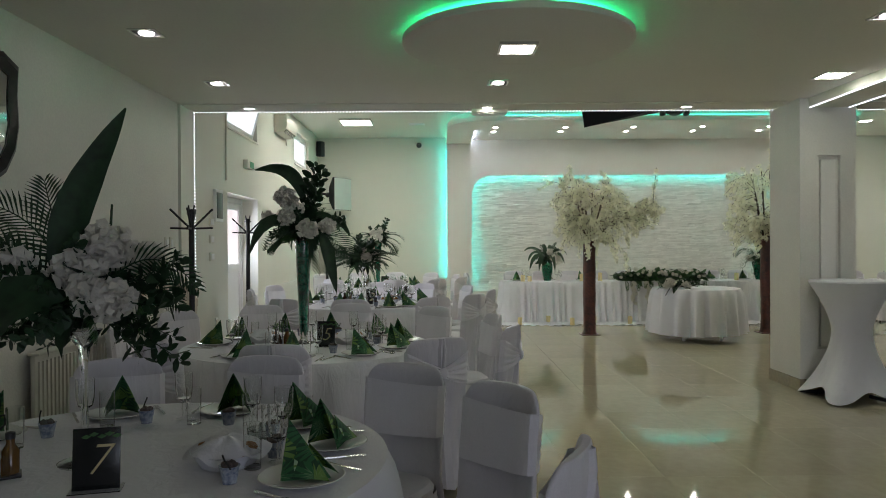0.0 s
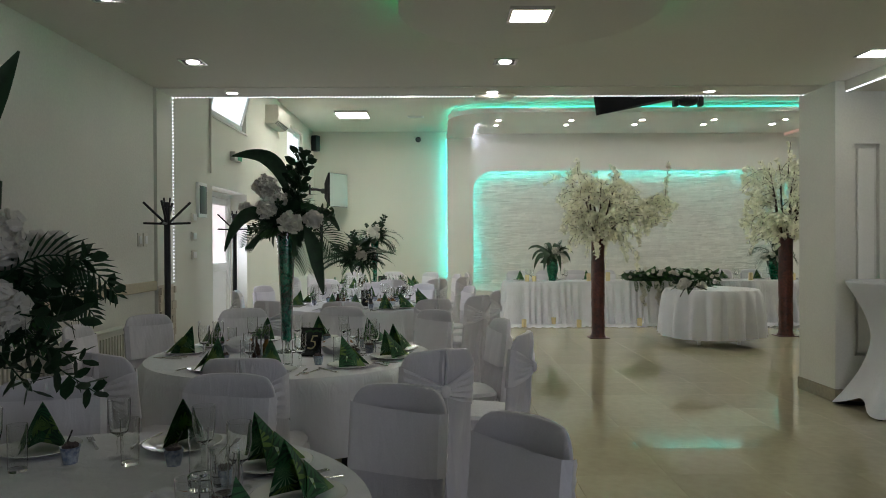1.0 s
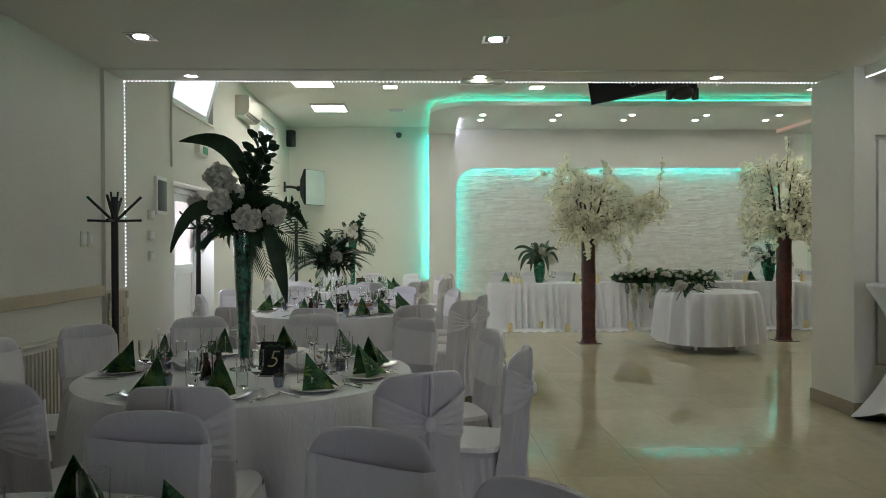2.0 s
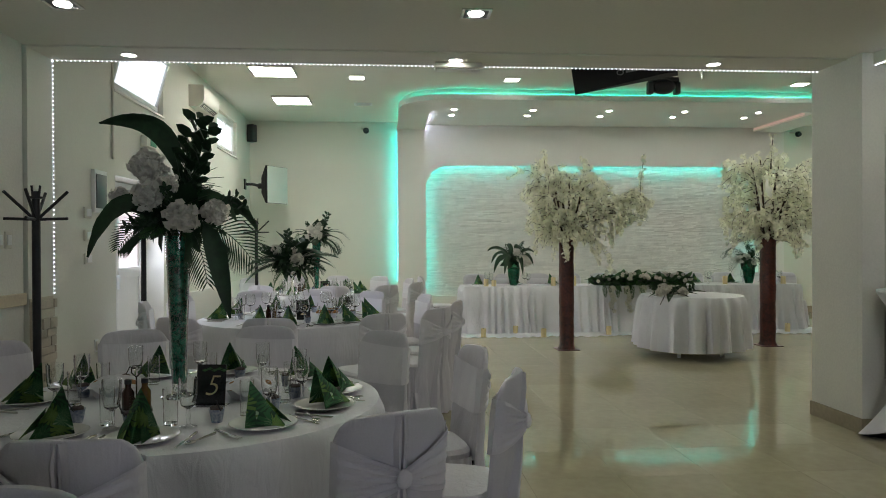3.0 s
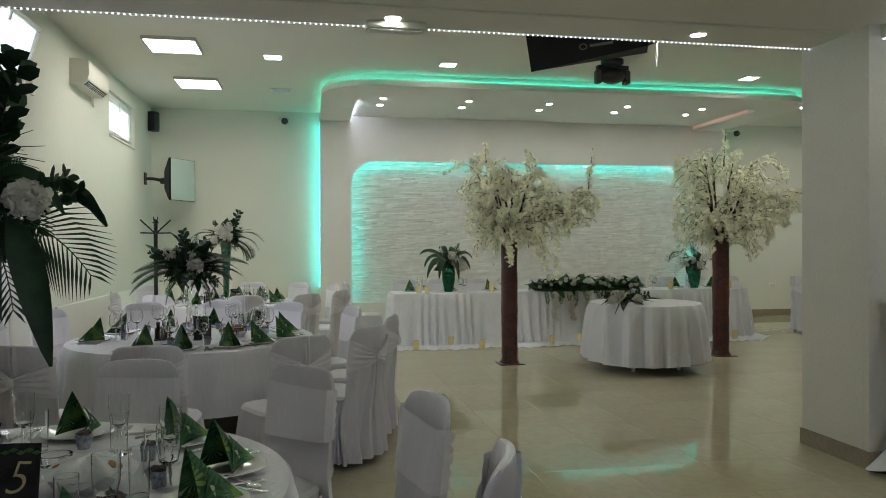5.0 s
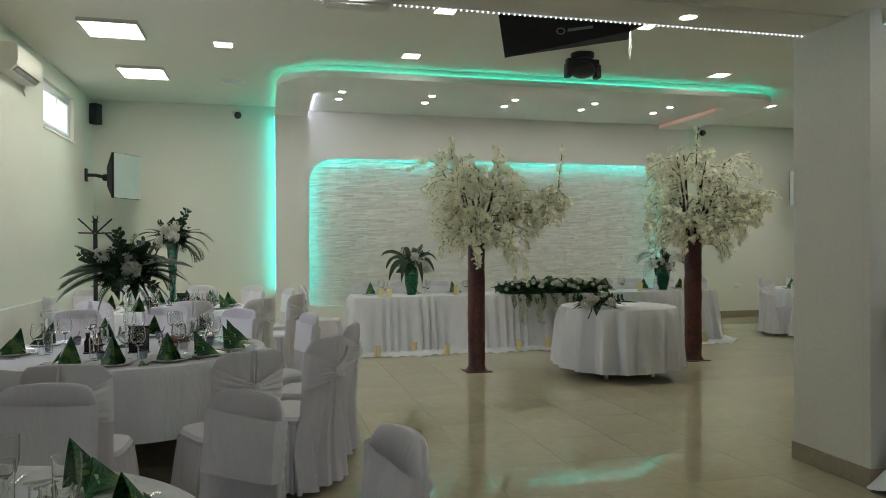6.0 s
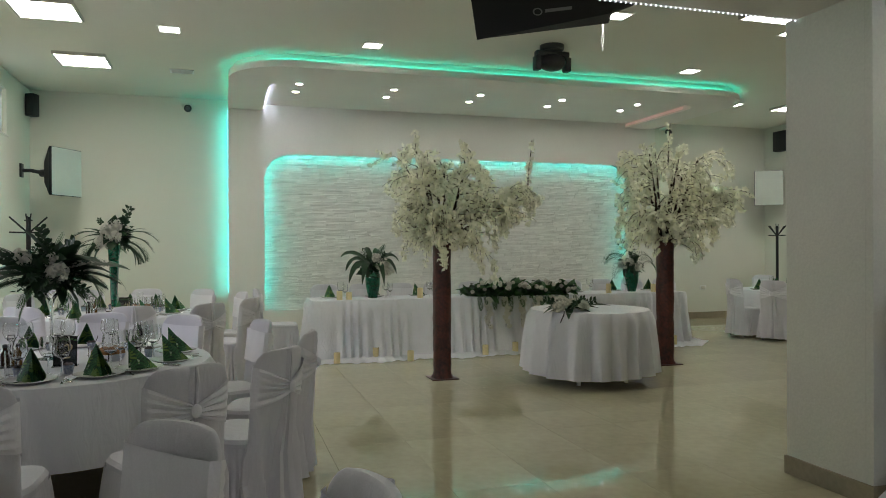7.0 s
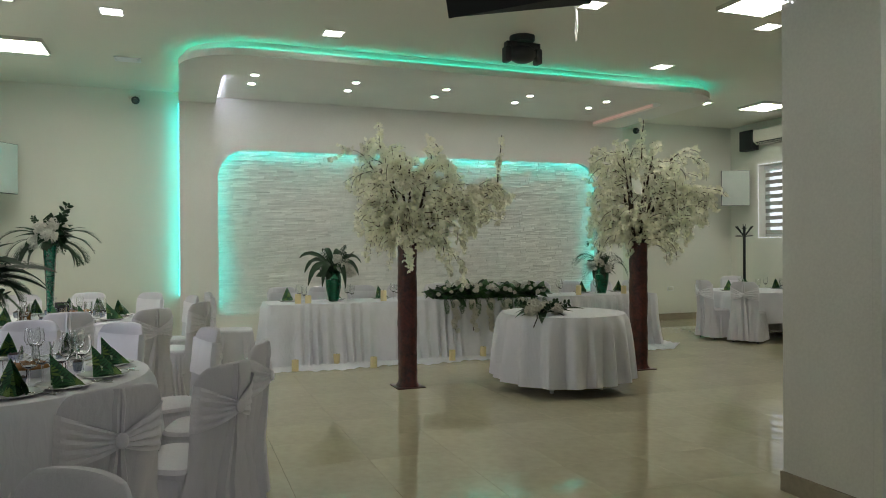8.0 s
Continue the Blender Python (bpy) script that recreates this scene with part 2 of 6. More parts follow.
# ---------------------------------------------------------------- mesh helpers


def mesh_from(bm, name, mat, smooth=True):
    me = bpy.data.meshes.new(name)
    bm.to_mesh(me)
    bm.free()
    for mm in (mat if isinstance(mat, (list, tuple)) else [mat]):
        me.materials.append(mm)
    if smooth:
        me.polygons.foreach_set("use_smooth", [True] * len(me.polygons))
        me.set_sharp_from_angle(angle=radians(35))
    return me


def part(name, bm, mat, parent=None, label="", m=None, smooth=True):
    ob = new(name, mesh_from(bm, name, mat, smooth))
    if m is not None:
        ob.matrix_basis = m
    if parent is not None:
        ob.parent = parent
    if label:
        tagged(ob, label)
    return ob


def thing(name, label, category, m=None, group="", kind=""):
    ob = new(name)
    ob.empty_display_size = 0.1
    if m is not None:
        ob.matrix_basis = m
    return tagged(ob, label, category, group, kind)


def single(name, bm, mat, label, category="", m=None, group="", kind="", smooth=True):
    return tagged(part(name, bm, mat, None, "", m, smooth), label, category, group, kind)


def box(bm, x0, x1, y0, y1, z0, z1, bevel=0.0, seg=2):
    r = bmesh.ops.create_cube(bm, size=1)
    vs = r["verts"]
    for v in vs:
        v.co = Vector((x0 + (v.co.x + 0.5) * (x1 - x0), y0 + (v.co.y + 0.5) * (y1 - y0), z0 + (v.co.z + 0.5) * (z1 - z0)))
    if bevel:
        es = list({e for v in vs for e in v.link_edges})
        bmesh.ops.bevel(bm, geom=es, offset=bevel, segments=seg, affect="EDGES", profile=0.5)
    return bm


def boxes(*rows, bevel=0.0):
    bm = bmesh.new()
    for r in rows:
        box(bm, *r, bevel=bevel)
    return bm


def loft(bm, rings, closed=True, cap=True):
    """Skin rings of equally many points."""
    vr = [[bm.verts.new(p) for p in ring] for ring in rings]
    n = len(rings[0])
    for a, b in zip(vr, vr[1:]):
        for i in range(n if closed else n - 1):
            j = (i + 1) % n
            bm.faces.new((a[i], a[j], b[j], b[i]))
    if cap and closed:
        bm.faces.new(list(reversed(vr[0])))
        bm.faces.new(vr[-1])
    return vr


def revolve(bm, profile, n=24, at=(0, 0, 0), cap=False):
    rings = [[(at[0] + r * math.cos(2 * math.pi * i / n), at[1] + r * math.sin(2 * math.pi * i / n), at[2] + z) for i in range(n)] for r, z in profile]
    loft(bm, rings, True, cap)
    return bm


def tube(bm, pts, radii, n=6):
    pts = [Vector(p) for p in pts]
    rings = []
    for i, p in enumerate(pts):
        d = (pts[min(i + 1, len(pts) - 1)] - pts[max(i - 1, 0)]).normalized()
        u = d.orthogonal().normalized()
        w = d.cross(u)
        r = radii[i] if isinstance(radii, (list, tuple)) else radii
        rings.append([p + (u * math.cos(2 * math.pi * k / n) + w * math.sin(2 * math.pi * k / n)) * r for k in range(n)])
    # keep the seams of neighbouring rings together
    for a, b in zip(rings, rings[1:]):
        best = min(range(n), key=lambda s: sum((a[k] - b[(k + s) % n]).length for k in range(n)))
        b[:] = b[best:] + b[:best]
    loft(bm, rings)
    return bm


def prism(bm, outline, z0, z1):
    """A flat outline (x, y), raised from z0 to z1."""
    return loft(bm, [[(x, y, z0) for x, y in outline], [(x, y, z1) for x, y in outline]])


def arc(cx, cy, r, a0, a1, n=10):
    return [(cx + r * math.cos(radians(a0 + (a1 - a0) * i / n)), cy + r * math.sin(radians(a0 + (a1 - a0) * i / n))) for i in range(n + 1)]

# ---------------------------------------------------------------- the hall's shell
XL, XR, YS, YN = -2.75, 11.1, -4.0, 16.6      # inner faces
ZN, ZF = 2.957, 3.97                            # ceiling of the near room and of the far room
YB0, YB1 = 7.39, 7.80                          # the beam between them


def structure(name, bm, mat, label, category="", smooth=False, m=None):
    return single(name, bm, mat, label, category or name.split("_")[0], m, "", "structure", smooth)


floor_base = structure("floor", boxes((XL - 0.3, XR + 0.3, YS - 0.3, YN + 0.3, -0.15, -0.008)), GROUT, "polished cream floor tiles with thin grey joints", "floor")

# west wall: two high windows and a door recess
DOOR_Y0, DOOR_Y1, DOOR_Z = 9.42, 11.0, 2.2
W1 = (9.40, 10.98, 3.06, 3.80)
W2 = (13.85, 15.35, 3.08, 3.72)
bm = bmesh.new()
T = XL - 0.35
zt = ZF + 0.15
box(bm, T, XL, YB1, DOOR_Y0, 0, zt)
box(bm, T, XL, DOOR_Y1, W2[0], 0, zt)
box(bm, T, XL, W2[0], W2[1], 0, W2[2])
box(bm, T, XL, W2[0], W2[1], W2[3], zt)
box(bm, T, XL, W2[1], YN + 0.3, 0, zt)
box(bm, T, XL, DOOR_Y0, DOOR_Y1, DOOR_Z, W1[2])
box(bm, T, XL, DOOR_Y0, DOOR_Y1, W1[3], zt)
structure("wall_west", bm, WALL, "pale painted wall with high windows", "wall")
structure("wall_west_near", boxes((T, XL + 0.10, YS - 0.3, YB0 - 0.03, 0, ZN + 0.2)), TEXTURED, "pale wall of the near room with a rail", "wall")
structure("wall_west_jamb", boxes((T, XL + 0.12, YB0, YB1, 0, 2.97)), WALL, "plastered jamb of the wide opening", "wall")
structure("wall_north", boxes((T, XR + 0.35, YN, YN + 0.3, 0, zt)), WALL, "pale painted end wall", "wall")
# east wall with one window
EW = (14.2, 15.82, 1.68, 3.11)
structure("wall_east", boxes((XR, XR + 0.35, YS - 0.3, EW[0], 0, zt), (XR, XR + 0.35, EW[1], YN + 0.3, 0, zt), (XR, XR + 0.35, EW[0], EW[1], 0, EW[2]), (XR, XR + 0.35, EW[0], EW[1], EW[3], zt)), WALL, "pale painted wall with a window", "wall")
# unseen south wall behind the way; its wide window is added for light
structure("wall_south", boxes((T, 1.1, YS - 0.3, YS, 0, zt), (4.9, XR + 0.35, YS - 0.3, YS, 0, zt), (1.1, 4.9, YS - 0.3, YS, 2.5, zt), (1.1, 4.9, YS - 0.3, YS, 0, 0.4)), WALL, "unseen pale wall with an added wide window", "wall")
structure("ceiling_near", boxes((T, XR + 0.35, YS - 0.3, YB0, ZN, ZN + 0.12)), CEIL, "flat cream painted ceiling", "ceiling")
structure("ceiling_far", boxes((T, XR + 0.35, YB1, YN + 0.3, ZF, ZF + 0.15)), CEIL, "flat cream painted ceiling", "ceiling")
structure("beam_across", boxes((T, XR + 0.35, YB0 + 0.012, YB1, 2.946, zt), (T, XR + 0.35, YB0, YB0 + 0.012, 2.962, 3.1), bevel=0.004), CEIL, "wide plastered beam over the opening", "beam")
structure("beam_side", boxes((3.74, 4.14, YS, 7.22, 2.86, ZN), bevel=0.006), CEIL, "plastered ceiling beam with light strips", "beam")

# column with a slot panel
CX0, CX1, CY0, CY1 = 3.65, 4.22, 7.22, 7.88
bm = bmesh.new()
sx0, sx1, sz0, sz1 = 3.83, 4.06, 0.43, 2.38
box(bm, CX0, CX1, CY0 + 0.05, CY1, 0, ZN, 0.004)
for r in ((CX0, sx0, CY0, CY0 + 0.05, 0, 2.97), (sx1, CX1, CY0, CY0 + 0.05, 0, 2.97), (sx0, sx1, CY0, CY0 + 0.05, 0, sz0), (sx0, sx1, CY0, CY0 + 0.05, sz1, 2.97)):
    box(bm, *r)
column = structure("column", bm, TEXTURED, "square white column with a slot panel", "column")
structure("column_slot_panel", boxes((3.87, 4.02, CY0 + 0.015, CY0 + 0.049, sz0 + 0.02, 2.34), bevel=0.004), WHITE, "raised white strip in the column's slot", "trim")
structure("column_skirting", boxes((CX0 - 0.012, CX1 + 0.012, CY0 - 0.012, CY1 + 0.012, 0, 0.12), bevel=0.003), SKIRT, "brown tile skirting round the column", "baseboard")

# skirting along the walls
structure("baseboard_north", boxes((8.4, XR, YN - 0.012, YN - 0.001, 0, 0.14), bevel=0.003), SKIRT, "brown tile skirting", "baseboard")
structure("baseboard_east", boxes((XR - 0.012, XR - 0.001, YS, YN - 0.013, 0, 0.14), bevel=0.003), SKIRT, "brown tile skirting", "baseboard")
structure("baseboard_west", boxes((XL + 0.001, XL + 0.012, YB1, DOOR_Y0, 0, 0.14), (XL + 0.001, XL + 0.012, DOOR_Y1, YN - 0.02, 0, 0.14), bevel=0.003), SKIRT, "brown tile skirting", "baseboard")
structure("trim_rail_near", boxes((XL + 0.101, XL + 0.125, YS, YB0 - 0.031, 1.06, 1.15), bevel=0.006), BEIGE_TRIM, "beige chair rail on the wall", "trim")
structure("trim_rail_far", boxes((XL + 0.001, XL + 0.03, 11.6, YN - 0.02, 0.0, 0.84), bevel=0.008), WHITE, "low white wall ledge", "trim")

# portal: a wall panel with a round-cornered niche, carried on as a dropped ceiling
PX0, PX1, PY = 0.2, 8.27, 16.36
NX0, NX1, NZ0, NZ1, NR = 0.75, 7.73, 0.45, 3.10, 0.48
bm = bmesh.new()
hole = [(NX0, NZ0), (NX1, NZ0)] + arc(NX1 - NR, NZ1 - NR, NR, 0, 90) + arc(NX0 + NR, NZ1 - NR, NR, 90, 180)
hv = [[bm.verts.new((x, y, z)) for x, z in hole] for y in (PY, YN - 0.03)]
outer = [(PX0, 0), (PX1, 0), (PX1, 3.885), (PX0, 3.885)]
ov = [[bm.verts.new((x, y, z)) for x, z in outer] for y in (PY, YN - 0.06)]
n = len(hole)
for i in range(n):
    bm.faces.new((hv[0][i], hv[0][(i + 1) % n], hv[1][(i + 1) % n], hv[1][i]))
for i in range(4):
    bm.faces.new((ov[0][(i + 1) % 4], ov[0][i], ov[1][i], ov[1][(i + 1) % 4]))
f = bm.faces.new
f((ov[0][0], ov[0][1], hv[0][1], hv[0][0]))
f([ov[0][1], ov[0][2]] + list(reversed(hv[0][1:13])))
f([ov[0][2], ov[0][3], hv[0][13], hv[0][12]])
f([ov[0][3], ov[0][0], hv[0][0]] + list(reversed(hv[0][13:])))
structure("portal_panel", bm, WHITE, "white wall panel with a rounded stone niche", "wall")

# dropped ceiling over the head table: soffit band with a shallow rounded recess
DZ0 = 3.79
DY, RY = 13.30, 14.08
band = [(PX0, PY + 0.2), (PX0, DY + 0.85)] + arc(PX0 + 0.85, DY + 0.85, 0.85, 180, 270, 12) + arc(8.2 - 0.85, DY + 0.85, 0.85, 270, 360, 12) + [(8.2, PY + 0.2)]
inner = [(NX0, PY + 0.2), (NX0, RY + 0.5)] + arc(NX0 + 0.5, RY + 0.5, 0.5, 180, 270, 12) + arc(7.6 - 0.3, RY + 0.3, 0.3, 270, 360, 12) + [(7.6, PY + 0.2)]
bm = bmesh.new()
for za, zb, flip in ((DZ0, DZ0 + 0.09, 0),):
    A = [[bm.verts.new((x, y, z)) for x, y in band] for z in (za, zb)]
    I = [[bm.verts.new((x, y, z)) for x, y in inner] for z in (za, zb)]
    for k in range(len(band) - 1):
        bm.faces.new((A[0][k], A[0][k + 1], A[1][k + 1], A[1][k]))
        bm.faces.new((I[0][k + 1], I[0][k], I[1][k], I[1][k + 1]))
        bm.faces.new((A[0][k + 1], A[0][k], I[0][k], I[0][k + 1]))
        bm.faces.new((A[1][k], A[1][k + 1], I[1][k + 1], I[1][k]))
structure("ceiling_dropped", bm, WHITE, "white dropped ceiling with rounded corners and cove light", "ceiling")
bm = bmesh.new()
inset = [(x + (0.06 if x < 4 else -0.06), y + (0.06 if y < PY else 0)) for x, y in band]
prism(bm, inset, DZ0 + 0.091, ZF - 0.0)
structure("ceiling_dropped_core", bm, WHITE, "white cove core above the dropped band", "ceiling")

# near room's round ceiling disc
bm = bmesh.new()
revolve(bm, [(0.001, 0), (0.76, 0), (0.785, 0.012), (0.785, 0.05), (0.77, 0.06), (0.001, 0.06)], 72, (0.55, 4.92, 2.85))
structure("ceiling_disc", bm, CEIL, "round white ceiling disc with green cove light", "ceiling", True)
bm = bmesh.new()
revolve(bm, [(0.64, 0.061), (0.64, 0.13)], 72, (0.55, 4.92, 2.85))
structure("disc_core", bm, CEIL, "white core of the ceiling disc", "ceiling", True)

# ---------------------------------------------------------------- light strips and fittings


def strip(name, mat, label, *rows):
    return single(name, boxes(*rows), mat, label, "light strip", smooth=False)


strip("cove_strip_wall", CYAN_WALL, "cyan light strip on the edge of the wall panel", (PX0 - 0.004, PX0 - 0.001, PY + 0.13, PY + 0.175, 0.75, 3.78))
strip("cove_strip_wall_right", GREEN_DIM, "green light strip on the edge of the wall panel", (PX1 + 0.001, PX1 + 0.004, PY + 0.09, PY + 0.12, 0.75, 3.78))
bm = bmesh.new()
cove = [(x + (0.045 if x < 4 else -0.045), y + 0.045) for x, y in band]
for (x0, y0), (x1, y1) in zip(cove, cove[1:]):
    vs = [bm.verts.new(p) for p in ((x0, y0, 3.882), (x1, y1, 3.882), (x1, y1, 3.890), (x0, y0, 3.890))]
    bm.faces.new(vs)
single("cove_strip_ceiling", bm, GREEN, "green light strip hidden in the ceiling cove", "light strip")
bm = bmesh.new()
ins = 0.006
path = [(NX1 - ins, NZ0 + 0.1)] + arc(NX1 - NR, NZ1 - NR, NR - ins, 0, 90) + arc(NX0 + NR, NZ1 - NR, NR - ins, 90, 180) + [(NX0 + ins, NZ0 + 0.1)]
for (x0, z0), (x1, z1) in zip(path, path[1:]):
    vs = [bm.verts.new(p) for p in ((x0, PY + 0.018, z0), (x1, PY + 0.018, z1), (x1, PY + 0.036, z1), (x0, PY + 0.036, z0))]
    bm.faces.new(vs)
lip = bmesh.new()
edge_o = [(NX1, NZ0)] + arc(NX1 - NR, NZ1 - NR, NR, 0, 90) + arc(NX0 + NR, NZ1 - NR, NR, 90, 180) + [(NX0, NZ0)]
edge_i = [(NX1 - 0.03, NZ0)] + arc(NX1 - NR, NZ1 - NR, NR - 0.03, 0, 90) + arc(NX0 + NR, NZ1 - NR, NR - 0.03, 90, 180) + [(NX0 + 0.03, NZ0)]
lv = [[lip.verts.new((x_, y_, z_)) for x_, z_ in e_] for e_, y_ in ((edge_o, PY - 0.001), (edge_i, PY - 0.001), (edge_i, PY + 0.014), (edge_o, PY + 0.014))]
for k_ in range(3):
    for i_ in range(len(edge_o) - 1):
        lip.faces.new((lv[k_][i_], lv[k_][i_ + 1], lv[k_ + 1][i_ + 1], lv[k_ + 1][i_]))
structure("trim_niche_lip", lip, WHITE, "thin white lip round the niche", "trim")
single("cove_strip_niche", bm, CYAN, "cyan light strip inside the niche edge", "light strip")
strip("recess_strip_cool", ICE, "cool white light strip in the ceiling recess", (NX0 + 0.002, NX0 + 0.012, 14.7, PY - 0.05, 3.85, 3.868))
# glowing sliver stands in for faint pinkish light on the recess's right face
strip("recess_glow_pink", PINK, "faint pink glow put on the ceiling recess's right edge", (7.588, 7.598, 14.5, PY - 0.05, 3.82, 3.86))
bm = bmesh.new()
revolve(bm, [(0.66, 0.075), (0.66, 0.095)], 72, (0.55, 4.92, 2.85))
single("cove_strip_disc", bm, DISC_GREEN, "green light strip above the ceiling disc", "light strip")


def bead_strip(p, q, mat_strip, label, step=0.034):
    p, q = Vector(p), Vector(q)
    d = (q - p)
    n = int(d.length / step)
    holder = thing("led_strip", label, "light strip", Matrix.Translation(p))
    bm = bmesh.new()
    lo = [min(0, c) - 0.002 for c in d]
    hi = [max(0, c) + 0.002 for c in d]
    box(bm, lo[0], hi[0], lo[1], hi[1], lo[2], hi[2])
    part("tape", bm, TAPE, holder, smooth=False)
    bm = bmesh.new()
    for i in range(n + 1):
        c = d * (i / n)
        box(bm, c.x - 0.0042, c.x + 0.0042, c.y - 0.003, c.y + 0.003, c.z - 0.0042, c.z + 0.0042)
    tagged(part("led_chain", bm, mat_strip, holder, smooth=False), kind="stuff")
    return holder


bead_strip((XL + 0.127, YB1 - 0.012, 2.940), (0.36, YB1 - 0.012, 2.940), LEDBEAD, "white dotted led strip under the beam")
bead_strip((0.76, YB1 - 0.012, 2.940), (CX0 - 0.01, YB1 - 0.012, 2.940), LEDBEAD, "white dotted led strip under the beam")
bead_strip((XL + 0.127, YB1 - 0.012, 1.12), (XL + 0.127, YB1 - 0.012, 2.932), LEDBEAD, "white dotted led strip up the jamb")
bead_strip((CX1 + 0.02, YB1 - 0.012, 2.940), (9.0, YB1 - 0.012, 2.940), LEDBEAD, "white dotted led strip under the beam")
strip("led_strip_beam", LED, "white led strip along the ceiling beam", (3.738, 3.744, -3.9, 7.2, 2.852, 2.858))
strip("led_strip_beam", LED, "white led strip along the ceiling beam", (4.136, 4.142, -3.9, 7.2, 2.852, 2.858))


def downlight_round(x, y, z, r=0.05, lens=SPOT):
    d = thing("downlight", "small round recessed ceiling spot", "downlight", Matrix.Translation((x, y, z)), "ceiling spots")
    part("trim_ring", revolve(bmesh.new(), [(r, -0.002), (r + 0.006, -0.006), (r + 0.02, -0.004), (r + 0.022, 0.0)], 24), WHITE, d)
    part("lens", revolve(bmesh.new(), [(0.0005, -0.003), (r, -0.003)], 24), lens, d)
    return d


def panel_light(x, y, z, w, proud=0.0, group="ceiling panels"):
    d = thing("ceiling_panel", "square white glowing ceiling panel", "ceiling light", Matrix.Translation((x, y, z)), group)
    h = w / 2
    f = 0.02
    bm = bmesh.new()
    for r in ((-h - f, h + f, -h - f, -h), (-h - f, h + f, h, h + f), (-h - f, -h, -h, h), (h, h + f, -h, h)):
        box(bm, *r, -proud - 0.008, 0)
    part("frame", bm, PVC if not proud else STEEL, d, smooth=False)
    part("diffuser", boxes((-h, h, -h, h, -proud - 0.005, -0.001)), PANEL_LARGE if w > 0.4 else PANEL, d, smooth=False)
    return d


for sx in (1.19, 2.61, 4.00, 5.41, 6.81):
    for sy in (14.66, 15.21):
        downlight_round(sx, sy, DZ0 + 0.091, 0.045)
for bx in (-1.98, 0.53, 2.64):
    downlight_round(bx, 7.60, 2.946, 0.05, SPOT_NEAR)
for px, py in ((-0.45, 12.7), (1.88, 12.7), (6.45, 12.74), (8.71, 14.6), (6.47, 10.85), (4.19, 10.86), (1.88, 10.85), (-0.45, 10.85)):
    panel_light(px, py, ZF, 0.20)
for px, py in ((-1.61, 12.25), (-1.61, 14.33), (9.87, 14.4), (5.75, 10.2)):
    panel_light(px, py, ZF, 0.58, 0.035, "large ceiling panels")
panel_light(3.45, 6.25, ZN, 0.21)
panel_light(0.55, 4.92, 2.85, 0.22, 0.012)


def gimbal(x, y):
    d = thing("recessed_spot", "square recessed ceiling spot in a dark frame", "downlight", Matrix.Translation((x, y, ZN)), "square ceiling spots")
    bm = bmesh.new()
    for r in ((-0.095, 0.095, -0.095, -0.075), (-0.095, 0.095, 0.075, 0.095), (-0.095, -0.075, -0.075, 0.075), (0.075, 0.095, -0.075, 0.075)):
        box(bm, *r, -0.008, 0)
    part("frame", bm, STEEL, d, smooth=False)
    part("backing", boxes((-0.075, 0.075, -0.075, 0.075, -0.004, -0.001)), DARK, d, smooth=False)
    part("lamp", revolve(bmesh.new(), [(0.0005, -0.012), (0.045, -0.012), (0.052, -0.004)], 24), SPOT_NEAR, d)
    return d


for gx, gy in ((-1.97, 6.45), (0.55, 6.47), (-1.98, 4.92), (2.9, 4.6)):
    gimbal(gx, gy)

# emergency lamp under the beam
em = thing("emergency_lamp", "flat cream emergency lamp under the beam", "lamp", Matrix.Translation((0.56, 7.72, 2.946)))
part("housing", boxes((-0.19, 0.19, -0.07, 0.07, -0.045, -0.001), bevel=0.008), PLASTIC, em)
part("cover", boxes((-0.17, 0.17, -0.05, 0.05, -0.058, -0.046), bevel=0.004), WHITE, em)

# ---------------------------------------------------------------- tables and chairs
TABLE_H = 0.755


def cloth_mesh(r, top, hem, folds, depth, seed, n=240):
    rng = random.Random(seed)
    ph = [rng.uniform(0, 6.28) for _ in range(4)]
    bm = bmesh.new()
    rings = [[(rr * math.cos(2 * math.pi * i / n), rr * math.sin(2 * math.pi * i / n), top) for i in range(n)] for rr in (0.001, r * 0.5, r * 0.93)]
    steps = 12
    for s in range(steps + 1):
        k = s / steps
        z = top - 0.012 - k * (top - hem) if s else top - 0.004
        ring = []
        for i in range(n):
            a = 2 * math.pi * i / n
            swing = folds * a + ph[0] + 1.1 * math.sin(3 * a + ph[1]) + 0.6 * math.sin(2 * a + ph[2])
            w = 0.85 * math.sin(swing + 0.45 * math.sin(swing)) + 0.30 * math.sin((folds - 4) * a + ph[2]) + 0.15
            rr = r + 0.006 + depth * (k ** 0.5) * (0.42 + 0.52 * w) if s else r * 0.995
            ring.append((rr * math.cos(a), rr * math.sin(a), z + (0.012 * math.sin(2 * a + ph[3]) + 0.01 * w) * k))
        rings.append(ring)
    loft(bm, rings, True, False)
    return bm


def round_table(x, y, r, h, hem, folds, depth, seed, label_cloth, legs=True):
    t = thing("round_table", "round banquet table under a white cloth", "table", Matrix.Translation((x, y, 0)), "round tables")
    part("tabletop", revolve(bmesh.new(), [(0.001, h - 0.03), (r - 0.01, h - 0.03), (r - 0.004, h - 0.015), (r - 0.01, h - 0.004), (0.001, h - 0.004)], 48), WHITE, t)
    for a in range(4):
        c, s = math.cos(radians(45 + 90 * a)) * r * 0.62, math.sin(radians(45 + 90 * a)) * r * 0.62
        part("leg", tube(bmesh.new(), [(c, s, 0), (c, s, h - 0.03)], 0.022, 10), WHITE if hem < 0.2 else BLACK_METAL, t)
    single("tablecloth", cloth_mesh(r, h, hem, folds, depth, seed), LINEN, label_cloth, "tablecloth", Matrix.Translation((x, y, 0)), "tablecloths")
    return t


